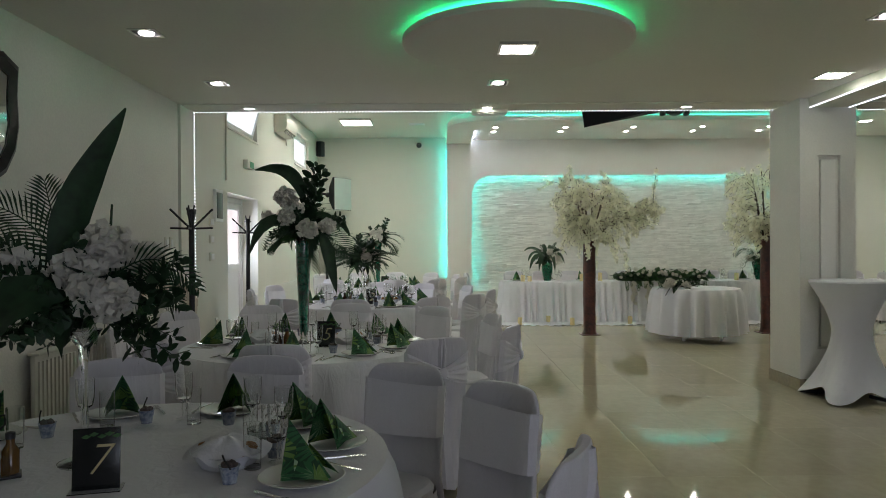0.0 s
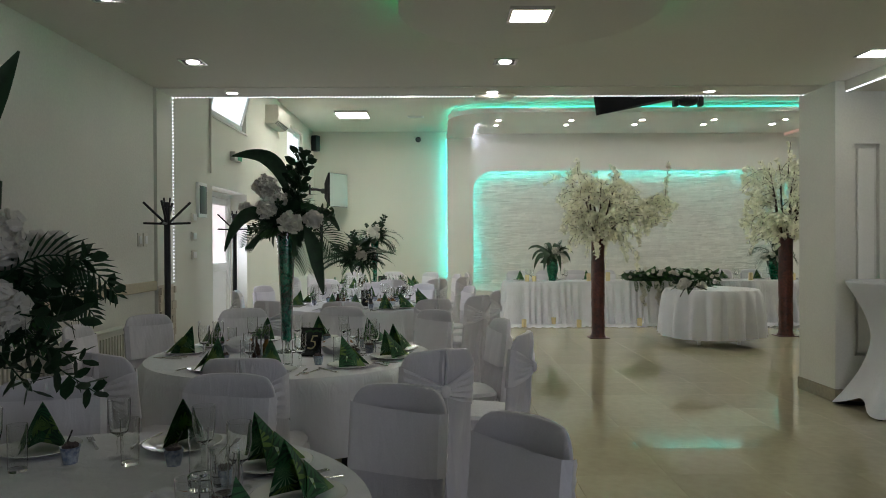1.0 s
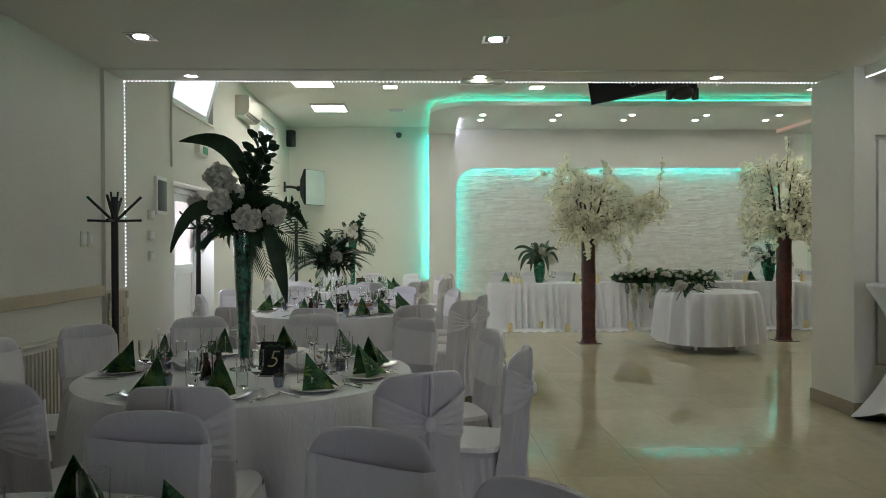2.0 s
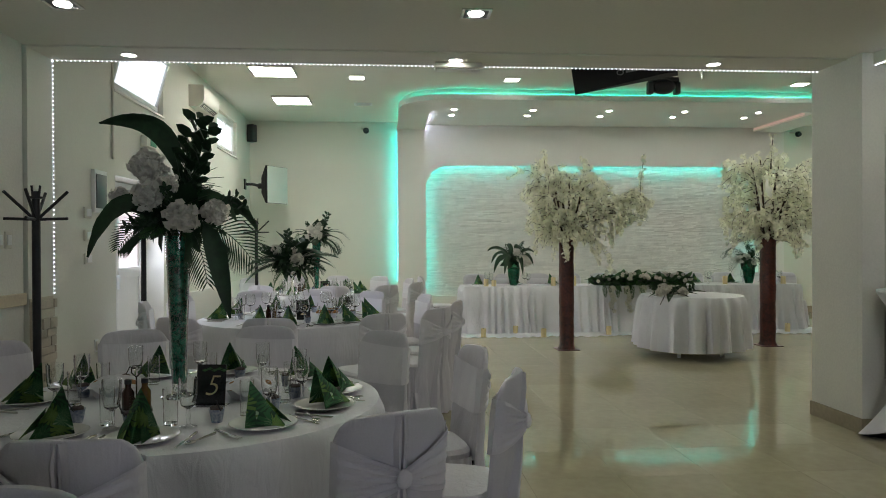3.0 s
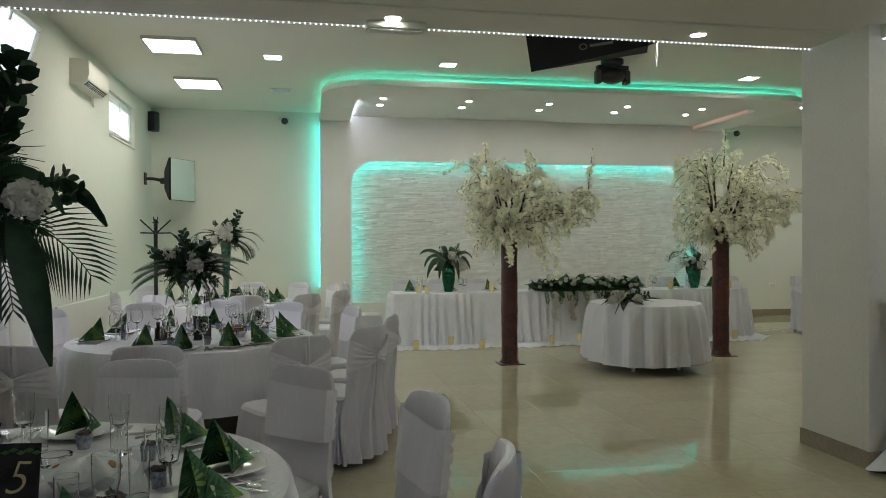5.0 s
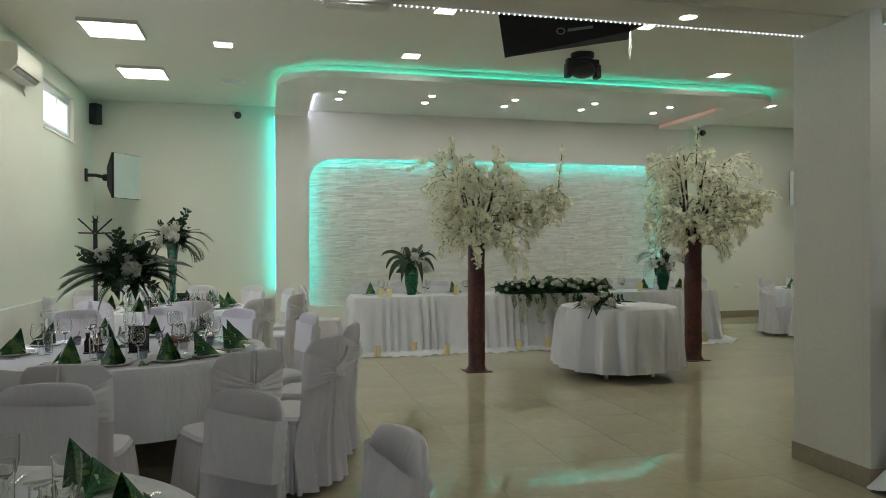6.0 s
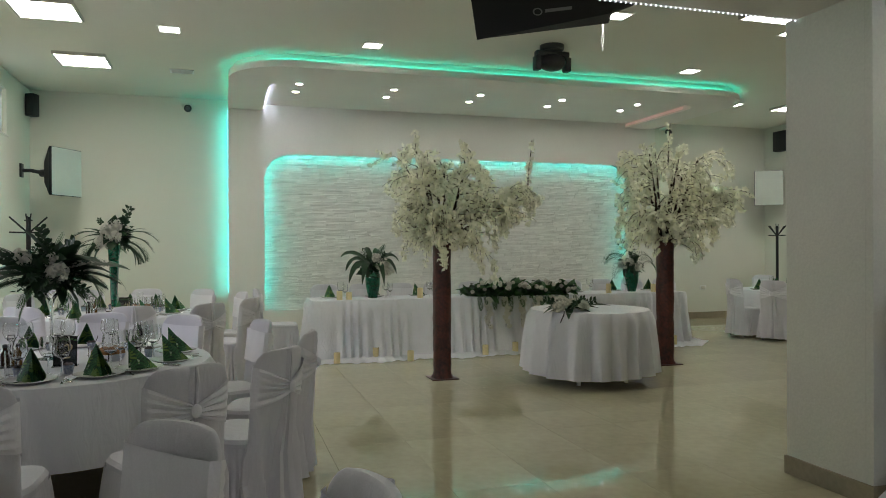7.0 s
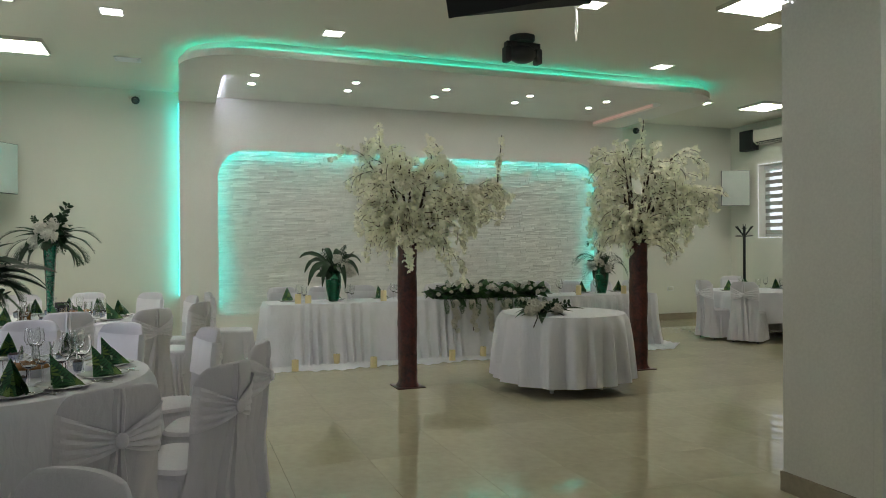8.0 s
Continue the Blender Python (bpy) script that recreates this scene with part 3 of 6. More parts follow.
def superellipse(cx, cy, a, b, z, n=28, p=3.0):
    pts = []
    for i in range(n):
        t = 2 * math.pi * i / n
        c, s = math.cos(t), math.sin(t)
        pts.append((cx + a * math.copysign(abs(c) ** (2 / p), c), cy + b * math.copysign(abs(s) ** (2 / p), s), z))
    return pts


def back_at(z):
    """Centre y, half width and half thickness of the covered chair back at height z."""
    y = -0.205 - 0.10 * max(0, z - 0.45)
    w = 0.205 + (0.02 if z < 0.45 else 0.0)
    return y, w, 0.024


def bow(x, w, z):
    """How far the hollow back bends away behind the sitter."""
    return -0.052 * max(0.0, 1 - (x / w) ** 2) * min(1, max(0.25, (z - 0.2) / 0.4))


def make_chair():
    ch = thing("banquet_chair", "banquet chair in a white cloth cover with a satin sash", "chair", None, "covered chairs")
    # back with its drape to the floor
    bm = bmesh.new()
    rings = []
    for z in (0.035, 0.12, 0.25, 0.38, 0.48, 0.58, 0.68, 0.78, 0.86):
        y, w, d = back_at(z)
        flare = 1 + 0.20 * max(0, 0.45 - z) / 0.45
        ring = []
        for i, (px, py, pz) in enumerate(superellipse(0, y - 0.05 * max(0, 0.45 - z), w * flare, d * (1 + 0.5 * max(0, 0.45 - z)), z, 96)):
            fold = (0.030 * math.sin(px * 50 + 1.3 * math.sin(z * 5 + px * 4)) + 0.018 * math.sin(px * 23 + 2)) * (max(0, 0.72 - z) / 0.72) ** 0.7
            ring.append((px, py + bow(px, w * flare, z) + fold * (1 if py < y else 0.2), pz))
        rings.append(ring)
    for k in range(1, 7):
        a = math.pi / 2 * k / 6
        z = 0.86 + 0.09 * math.sin(a)
        y, w, d = back_at(z)
        ww = w * (0.66 + 0.34 * math.cos(a)) if k < 6 else w * 0.60
        rings.append([(px, py + bow(px, w, z), pz - 0.012 * (px / w) ** 2) for px, py, pz in superellipse(0, y, ww, d * (0.35 + 0.65 * math.cos(a * 0.9)), z, 96)])
    loft(bm, rings)
    part("back_cover", bm, COVER, ch)
    # seat cushion
    bm = bmesh.new()
    rings = [superellipse(0, 0.02, 0.19, 0.20, 0.40, 40, 4), superellipse(0, 0.02, 0.222, 0.225, 0.425, 40, 4), superellipse(0, 0.02, 0.225, 0.228, 0.455, 40, 4),
             superellipse(0, 0.02, 0.21, 0.215, 0.475, 40, 4), superellipse(0, 0.02, 0.12, 0.12, 0.484, 40, 3)]
    loft(bm, rings)
    part("seat", bm, COVER, ch)
    # pleated skirt
    bm = bmesh.new()
    rings = []
    n = 120
    for k in range(7):
        z = 0.435 - 0.40 * k / 6
        base = superellipse(0, 0.02, 0.226 + 0.035 * k / 6, 0.23 + 0.035 * k / 6, z, n, 5)
        ring = []
        for i, (px, py, pz) in enumerate(base):
            w = 0.017 * (k / 6) ** 0.6 * math.sin(i * 2 * math.pi / n * 26 + 0.6 * math.sin(i * 0.31))
            l = math.hypot(px, py - 0.02)
            ring.append((px + w * px / l, py + w * (py - 0.02) / l, pz))
        rings.append(ring)
    loft(bm, rings, True, False)
    part("skirt", bm, COVER, ch)
    # sash: flat band across the hollow in front, gathered to a knot behind
    bm = bmesh.new()
    nx, nz = 18, 5
    g = []
    for j in range(nz + 1):
        z = 0.635 + 0.235 * j / nz
        y, w, d = back_at(z)
        row = []
        for i in range(nx + 1):
            u = -1 + 2 * i / nx
            yy = y + d * max(0, 1 - abs(u) ** 6) ** 0.3 + 0.006 - 0.012 * (1 - u * u) + 0.002 * math.sin(u * 9 + j)
            if abs(u) == 1:
                yy = y
            row.append((u * (w + 0.006), yy, z + 0.008 * u * u + 0.006 * u * (j - 2.5) / 2.5))
        g.append(row)
    loft(bm, g, False, False)
    g = []
    for j in range(25):
        v = -1 + 2 * j / 24
        row = []
        for i in range(33):
            u = -1 + 2 * i / 32
            hh = 0.022 + 0.088 * abs(u) ** 0.8
            z = 0.745 + 0.016 * u * u + v * hh
            y, w, d = back_at(z)
            ripple = 0.010 * math.sin(v * 15 + 1.0 + 2.5 * u) * (1 - abs(u)) ** 0.4 + 0.004 * math.sin(v * 31 + 3 * u) * (1 - abs(u))
            yy = y + bow(u * w, w, z) - d * max(0, 1 - abs(u) ** 6) ** 0.3 - 0.009 - 0.020 * (1 - abs(u)) ** 2 + ripple
            if abs(u) == 1:
                yy = y
            row.append((u * (w + 0.006), yy, z))
        g.append(row)
    loft(bm, [list(reversed(r)) for r in g], False, False)
    part("sash", bm, SATIN, ch, "white satin sash")
    y, w, d = back_at(0.745)
    y -= 0.055
    bm = bmesh.new()
    bmesh.ops.create_uvsphere(bm, u_segments=12, v_segments=8, radius=0.028, matrix=Matrix.Translation((0, y - d - 0.032, 0.745)) @ Matrix.Diagonal((1.0, 0.6, 1.15, 1)))
    part("sash_knot", bm, SATIN, ch)
    bm = bmesh.new()
    rings = []
    for z, hw_, dp in ((0.945, 0.006, 0.006), (0.88, 0.016, 0.016), (0.80, 0.012, 0.016), (0.70, 0.014, 0.020), (0.55, 0.036, 0.034), (0.38, 0.056, 0.044), (0.20, 0.070, 0.052), (0.05, 0.080, 0.058)):
        yz, wz, dz_ = back_at(z)
        yb = yz + bow(0, wz, z) - dz_ * (1 + 0.5 * max(0, 0.45 - z)) - 0.05 * max(0, 0.45 - z)
        rings.append([(-hw_ - 0.02, yb + 0.012, z), (-hw_, yb - dp, z), (-hw_ * 0.35, yb - dp * 0.85, z), (-0.004, yb + 0.004, z), (0.004, yb + 0.004, z), (hw_ * 0.35, yb - dp * 0.85, z), (hw_, yb - dp, z), (hw_ + 0.02, yb + 0.012, z)])
    loft(bm, list(reversed(rings)), False, False)
    part("back_pleat", bm, COVER, ch)
    for lx in (-0.18, 0.18):
        for ly in (-0.19, 0.2):
            part("leg", tube(bmesh.new(), [(lx, ly, 0), (lx, ly, 0.41)], 0.013, 8), BLACK_METAL, ch)
    return ch


TABLES = {"seven": (-1.10, 2.53, 0.92), "five": (-0.98, 5.42, 0.92), "two": (-0.93, 9.25, 0.96), "four": (-1.10, 13.0, 0.92), "east": (9.30, 14.05, 0.80)}
round_table(*TABLES["seven"], TABLE_H, 0.34, 13, 0.085, 3, "white round tablecloth hanging in soft folds")
round_table(*TABLES["five"], TABLE_H, 0.33, 14, 0.085, 5, "white round tablecloth hanging in soft folds")
round_table(*TABLES["two"], TABLE_H, 0.30, 15, 0.085, 8, "white round tablecloth hanging in soft folds")
round_table(*TABLES["four"], TABLE_H, 0.30, 14, 0.085, 9, "white round tablecloth hanging in soft folds")
round_table(*TABLES["east"], TABLE_H, 0.30, 14, 0.085, 11, "white round tablecloth hanging in soft folds")
CAKE = (4.05, 11.27)
round_table(*CAKE, 0.66, 0.80, 0.125, 19, 0.13, 21, "white round tablecloth falling almost to the floor in deep folds")

# where the top of each chair's back stands, by table
SEATS = {
    "seven": [(-1.57, 3.50), (-0.84, 3.55), (-0.17, 3.31, -0.45, -1.0), (0.25, 2.80, -0.8, -0.6), (0.35, 1.98), (-2.35, 3.05), (-2.45, 2.1)],
    "five": [(-1.63, 4.20), (-0.91, 4.05), (-0.02, 4.28, -0.42, 1.0), (0.48, 4.94), (0.42, 5.66), (-0.04, 6.39), (-0.83, 6.75), (-1.62, 6.63), (-2.22, 6.12), (-2.40, 5.45)],
    "two": [(-1.58, 7.48), (-0.88, 7.35), (-0.05, 7.60), (0.40, 8.05), (0.62, 8.80), (0.38, 9.62), (-0.21, 10.25), (-0.87, 10.68), (-1.58, 10.55), (-2.25, 9.95), (-2.32, 9.05)],
    "four": [(-0.03, 11.55), (-0.70, 11.45), (0.40, 12.25), (0.33, 13.3), (-0.15, 14.15), (-0.85, 14.45), (-1.6, 14.35), (-2.25, 13.8), (-2.35, 12.6), (-1.7, 11.7)],
    "east": [(8.20, 13.98, 1.0, 0.0), (8.36, 13.28, 0.85, 0.55), (9.75, 15.10), (10.35, 14.2), (9.75, 12.98)],
}
first = None
for key, seats in SEATS.items():
    tx, ty, tr = TABLES[key]
    for sx, sy, *way in seats:
        d = Vector(way) if way else Vector((tx - sx, ty - sy))
        d.normalize()
        jig = 4 * math.sin(sx * 37 + sy * 11)
        rz = math.degrees(math.atan2(d.y, d.x)) - 90 + jig
        m = pose(sx + d.x * 0.255, sy + d.y * 0.255, 0, 0, 0, rz)
        if first is None:
            first = make_chair()
            first.matrix_basis = m
        else:
            copy_thing(first, m)

# ---------------------------------------------------------------- head table
HX0, HX1, HY0, HY1, HH = 1.25, 7.0, 13.62, 14.35, 0.78
ht = thing("head_table", "long head table draped in white sheer cloth", "table", Matrix.Translation((0, 0, 0)))
part("tabletop", boxes((HX0, HX1, HY0, HY1, HH - 0.035, HH - 0.006), bevel=0.004), WHITE, ht)
for lx in (HX0 + 0.1, 3.0, 5.0, HX1 - 0.1):
    for ly in (HY0 + 0.1, HY1 - 0.1):
        part("leg", tube(bmesh.new(), [(lx, ly, 0), (lx, ly, HH - 0.035)], 0.02, 8), WHITE, ht)
bm = bmesh.new()
n = 760
u_total = (HX1 - HX0) + 2 * 0.72


def front_path(s):
    """Round the table: along one end, the front, and the other end."""
    if s < 0.72:
        return (HX0, HY1 - 0.01 - s, -1, 0)
    if s < 0.72 + HX1 - HX0:
        return (HX0 + s - 0.72, HY0, 0, -1)
    return (HX1, HY0 + s - 0.72 - (HX1 - HX0), 1, 0)


rng = random.Random(4)
amp = [rng.uniform(0.4, 1.3) for _ in range(140)]
rings = []
for k in range(12):
    q = k / 11
    ring = []
    for i in range(n + 1):
        s = u_total * i / n
        x, y, ax, ay = front_path(min(s, u_total - 1e-6))
        a = amp[int(s * 13) % 140] * (1 - (s * 13) % 1) + amp[(int(s * 13) + 1) % 140] * ((s * 13) % 1)
        w = math.sin(s * 40 + 3.0 * math.sin(s * 4.3) + 1.6 * math.sin(s * 9.7 + 1) + q * 0.9 * math.sin(s * 6.7)) * a
        if q < 0.001:
            off, z = 0.004, HH
        else:
            off = 0.034 + 0.036 * w * (0.30 + q) + 0.10 * q ** 2
            z = HH - (HH - 0.02) * q
            if k == 11:
                off += 0.10
            if k == 10:
                z, off = 0.035, off + 0.02
        ring.append((x + ax * off, y + ay * off, z))
    rings.append(ring)
# train that lies on the floor
ring = []
for i in range(n + 1):
    s = u_total * i / n
    x, y, ax, ay = front_path(min(s, u_total - 1e-6))
    off = 0.42 + 0.05 * math.sin(s * 5.3) + 0.03 * math.sin(s * 17)
    ring.append((x + ax * off, y + ay * off, 0.006 + 0.006 * math.sin(s * 40)))
bm.free()
drape = thing("table_drape", "white sheer pleated drape trailing on the floor", "drape")
i1, i2 = round(n * 0.72 / u_total), round(n * (0.72 + HX1 - HX0) / u_total)
for nm, ia, ib in (("end_drape", 0, i1), ("front_drape", i1, i2), ("end_drape", i2, n)):
    bm = bmesh.new()
    loft(bm, [r_[ia:ib + 1] for r_ in rings], False, False)
    part(nm, bm, TULLE, drape)
bm = bmesh.new()
loft(bm, [rings[-1], ring], False, False)
part("floor_train", bm, TULLE, drape)
single("tablecloth", boxes((HX0 - 0.003, HX1 + 0.003, HY0 - 0.003, HY1 + 0.003, HH - 0.004, HH + 0.004), bevel=0.003), LINEN, "white cloth over the long head table", "tablecloth")
for i in range(10):
    cx = HX0 + 0.3 + i * 0.575
    copy_thing(first, pose(cx, HY1 + 0.12, 0, 0, 0, 180))
copy_thing(first, pose(7.18, 14.28, 0, 0, 0, 170))
copy_thing(first, pose(0.83, 13.95, 0, 0, 0, -95))

# ---------------------------------------------------------------- windows, door and wall fittings


def framed_window(name, label, y0, y1, z0, z1, x, pane, tilt=0.0, inward=1):
    w = thing(name, label, "window", Matrix.Translation((x, (y0 + y1) / 2, z0)), "", "structure")
    hw, h, f = (y1 - y0) / 2 - 0.004, z1 - z0 - 0.008, 0.055
    bm = bmesh.new()
    for r in ((-hw, hw, 0.004, f), (-hw, hw, h - f, h), (-hw, -hw + f, f, h - f), (hw - f, hw, f, h - f)):
        box(bm, -0.035, 0.035, *r, bevel=0.006)
    part("window_frame", bm, PVC, w)
    s = 0.05
    a, b, c = hw - f - 0.004, f + 0.004, h - f - 0.004
    bm = bmesh.new()
    for r in ((-a, a, 0, s), (-a, a, c - b - s, c - b), (-a, -a + s, s, c - b - s), (a - s, a, s, c - b - s)):
        box(bm, -0.025, 0.03, *r, bevel=0.006)
    m = Matrix.Translation((0.012 * inward, 0, b)) @ Matrix.Rotation(radians(tilt) * inward, 4, "Y")
    sash = part("sash", bm, PVC, w, "", m)
    part("pane", boxes((-0.006, 0.006, -a + s, a - s, s, c - b - s)), pane, sash, "", None, False)
    part("handle", boxes((0.03, 0.05, -0.012, 0.012, c - b - 0.14, c - b - 0.02), bevel=0.004), PVC, sash)
    part("window_sill", boxes((-0.03, 0.115, -hw - 0.03, hw + 0.03, -0.022, 0.003), bevel=0.004), WHITE, w, "", Matrix.Identity(4))
    return w


framed_window("window_1", "white hopper window tilted open, frosted pane", *W1, XL - 0.09, FROST, 16)
framed_window("window_2", "wide white window added behind the way, out of view with a frosted pane", *W2, XL - 0.09, FROST, 0)
we = framed_window("window_3", "window with a striped blind and led outline", *EW, XR + 0.2, FROST, 0, -1)
# unseen window, put in for the cool light that reaches the near room
framed_window("window_unseen", "wide white window added behind the way, out of view", -2.2, 2.2, 0.4, 2.5, 0, FROST).matrix_basis = pose(3.0, YS - 0.15, 0.4, 0, 0, 90) @ Matrix.Diagonal((1, 0.84, 1, 1))
# zebra blind on the east window
blind = thing("zebra_blind", "striped roller blind in front of the window", "blind", Matrix.Translation((XR + 0.12, (EW[0] + EW[1]) / 2, EW[2])))
hw = (EW[1] - EW[0]) / 2 - 0.05
part("cassette", boxes((-0.03, 0.02, -hw, hw, EW[3] - EW[2] - 0.09, EW[3] - EW[2] - 0.01), bevel=0.008), PVC, blind)
BLIND = material("grey_blind_fabric", (0.42, 0.41, 0.38), 0.8, vary=0.08, fine=180)
slat = mesh_from(boxes((-0.004, 0.0, -hw, hw, 0, 0.082)), "slat", BLIND, False)
for k in range(9):
    o = new("slat", slat)
    o.parent, o.matrix_basis = blind, Matrix.Translation((0, 0, 0.05 + 0.142 * k))
bead_strip((XR - 0.012, EW[1] + 0.01, EW[2]), (XR - 0.012, EW[1] + 0.01, EW[3]), LEDBEAD, "white dotted led strip round the window")
bead_strip((XR - 0.012, EW[0], EW[2] - 0.015), (XR - 0.012, EW[1], EW[2] - 0.015), LEDBEAD, "white dotted led strip round the window")
bead_strip((XR - 0.012, EW[0], EW[3] + 0.015), (XR - 0.012, EW[1], EW[3] + 0.015), LEDBEAD, "white dotted led strip round the window")

# glazed side door in its recess
door = thing("door_1", "white glazed side door, closed, in a deep recess", "door", Matrix.Translation((XL - 0.27, DOOR_Y0, 0)), "", "structure")
dw = DOOR_Y1 - DOOR_Y0
bm = bmesh.new()
for r in ((0.003, 0.07, 0, DOOR_Z - 0.004), (dw - 0.07, dw - 0.003, 0, DOOR_Z - 0.004), (0.07, dw - 0.07, DOOR_Z - 0.075, DOOR_Z - 0.004)):
    box(bm, -0.04, 0.04, *r, bevel=0.006)
part("door_frame", bm, PVC, door)
for y0, y1 in ((0.072, 0.66), (0.664, dw - 0.072)):
    bm = bmesh.new()
    zt_ = DOOR_Z - 0.08
    f = 0.095
    for r in ((y0, y0 + f, 0.01, zt_), (y1 - f, y1, 0.01, zt_), (y0 + f, y1 - f, 0.01, 0.12), (y0 + f, y1 - f, zt_ - f, zt_), (y0 + f, y1 - f, 1.12, 1.24)):
        box(bm, -0.028, 0.032, *r, bevel=0.006)
    leaf = part("door_leaf", bm, PVC, door)
    part("pane", boxes((-0.008, 0.008, y0 + f, y1 - f, 1.24, zt_ - f)), DOORPANE, leaf, "", None, False)
    part("panel", boxes((-0.012, 0.014, y0 + f, y1 - f, 0.12, 1.12)), PVC, leaf, "", None, False)
    part("handle", boxes((0.032, 0.06, y0 + 0.02, y0 + 0.045, 1.0, 1.16), bevel=0.005), PVC, leaf)
single("doorstop_wall", boxes((XL - 0.345, XL - 0.315, DOOR_Y0, DOOR_Y1, 0, DOOR_Z)), WALL, "outer face of the door recess", "wall", kind="structure", smooth=False)


def air_conditioner(m):
    a = thing("air_conditioner", "cream wall air conditioner with a dark outlet slot", "air conditioner", m)
    bm = bmesh.new()
    prof = [(0, 0.0), (0.13, 0.0), (0.20, 0.06), (0.215, 0.12), (0.21, 0.28), (0.19, 0.30), (0, 0.30)]
    loft(bm, [[(x, y, z) for x, z in prof] for y in (0, 0.88)])
    part("body", bm, PLASTIC, a)
    bm = bmesh.new()
    loft(bm, [[(0.142, y, 0.004), (0.196, y, 0.050), (0.200, y, 0.046), (0.146, y, 0.0)] for y in (0.06, 0.82)])
    part("outlet", bm, DARK, a)
    for k in range(3):
        part("louvre", boxes((0.15 + 0.015 * k, 0.155 + 0.015 * k, 0.07, 0.81, 0.004 + 0.012 * k, 0.018 + 0.012 * k)), PLASTIC, a, "", None, False)
    part("hose", tube(bmesh.new(), [(0.02, 0.80, 0.0), (0.03, 0.82, -0.07), (0.03, 0.86, -0.11), (0.012, 0.90, -0.05), (0.01, 0.91, 0.02)], 0.012, 8), PLASTIC, a)
    return a


air_conditioner(Matrix.Translation((XL, 12.15, 3.42)))
air_conditioner(pose(XR, 15.75, 3.50, 0, 0, 180))


def pyramid_box(name, label, m, w, h, d, mat_front):
    """A studio softbox: wide mouth facing +x, small rear ring, a wall arm."""
    s = thing(name, label, "softbox", m)
    bm = bmesh.new()
    a = [(0, -w / 2, -h / 2), (0, w / 2, -h / 2), (0, w / 2, h / 2), (0, -w / 2, h / 2)]
    b = [(-0.04, p[1], p[2]) for p in a]
    c = [(-d, p[1] * 0.42, p[2] * 0.42) for p in a]
    loft(bm, [c, b, a], True, True)
    part("shell", bm, BLACK_CLOTH, s, "", None, False)
    part("front_screen", boxes((0.0005, 0.006, -w / 2 + 0.006, w / 2 - 0.006, -h / 2 + 0.006, h / 2 - 0.006)), mat_front, s, "pale diffusing front screen", None, False)
    part("lamp_body", tube(bmesh.new(), [(-d - 0.16, 0, 0), (-d, 0, 0)], 0.055, 16), DARK, s)
    return s


SCREEN = material("softbox_screen", (0.50, 0.54, 0.50), 0.45, vary=0.04, bump=0.05)
for m_, w_, arm in ((pose(-2.08, 15.78, 2.62, 0, 0, -30), 0.60, [(-2.42, 16.02, 2.62), (-2.60, 16.05, 2.66), (-2.735, 16.05, 2.66)]),
                    (pose(10.66, 15.98, 2.66, 0, 0, 238), 0.54, [(10.97, 16.2, 2.66), (11.0, 16.4, 2.68), (11.0, 16.59, 2.68)])):
    sb = pyramid_box("wall_softbox", "black studio softbox with a pale screen on a wall arm", m_, w_, 0.70, 0.28, SCREEN)
    part("wall_arm", tube(bmesh.new(), arm, 0.028, 10), DARK, sb, "", m_.inverted())
    e = arm[-1]
    part("wall_plate", boxes((e[0] - 0.014, e[0] + 0.014, e[1] - 0.06, e[1] + 0.06, e[2] - 0.10, e[2] + 0.10)) if e[0] < 0 else boxes((e[0] - 0.06, e[0] + 0.06, e[1] - 0.01, e[1] + 0.009, e[2] - 0.10, e[2] + 0.10)), DARK, sb, "", m_.inverted(), False)

# hanging softbox over the floor
hs = thing("hanging_softbox", "large black softbox hung under the ceiling", "softbox", Matrix.Translation((1.76, 8.6, 2.89)))
bm = bmesh.new()
mouth = [(0, 0, 0), (0.30, 0.55, 0.30), (0.24, 0.55, 0.74), (-0.07, 0.0, 0.46)]
rim = [(0.045, -0.012, 0.01), (0.34, 0.53, 0.31), (0.28, 0.53, 0.75), (-0.025, -0.012, 0.47)]
rear = [(0.90, -0.22, 0.195), (1.00, 0.0, 0.20), (0.99, 0.0, 0.36), (0.89, -0.22, 0.355)]
loft(bm, [mouth, rim, rear])
part("shell", bm, BLACK_CLOTH, hs, "", None, False)
part("lamp_body", tube(bmesh.new(), [(0.93, -0.10, 0.28), (1.08, -0.16, 0.34)], 0.06, 14), DARK, hs)
part("hanging_arm", tube(bmesh.new(), [(1.0, -0.13, 0.32), (1.0, -0.13, 1.075)], 0.018, 8), DARK, hs)
cord = thing("pull_cord", "pale looped cord hanging from the ceiling", "cord", Matrix.Translation((4.07, 11.0, ZF)))
part("loop", tube(bmesh.new(), [(0, 0, -0.001), (0.005, 0, -0.12), (-0.01, 0, -0.26), (0.012, 0, -0.33), (0.0, 0, -0.35), (0.022, 0, -0.20), (0.012, 0, -0.02)], 0.005, 5), PVC, cord)
part("ceiling_hook", revolve(bmesh.new(), [(0.001, -0.012), (0.018, -0.010), (0.022, -0.001)], 12), PVC, cord)
LOGO = material("grey_print", (0.22, 0.22, 0.22), 0.5, bump=0.0)


def on_front(u, z):
    """A point just before the softbox's long front face."""
    return Vector((u, -0.012 - 0.208 * (u - 0.045) / 0.855 - 0.005, z))


bm = bmesh.new()
for k in range(20):
    a0, a1 = 2 * math.pi * k / 20, 2 * math.pi * (k + 1) / 20
    vs = [bm.verts.new(on_front(0.40 + r * math.cos(a) * 1.25, 0.195 + r * math.sin(a))) for r, a in ((0.026, a0), (0.026, a1), (0.018, a1), (0.018, a0))]
    bm.faces.new(vs)
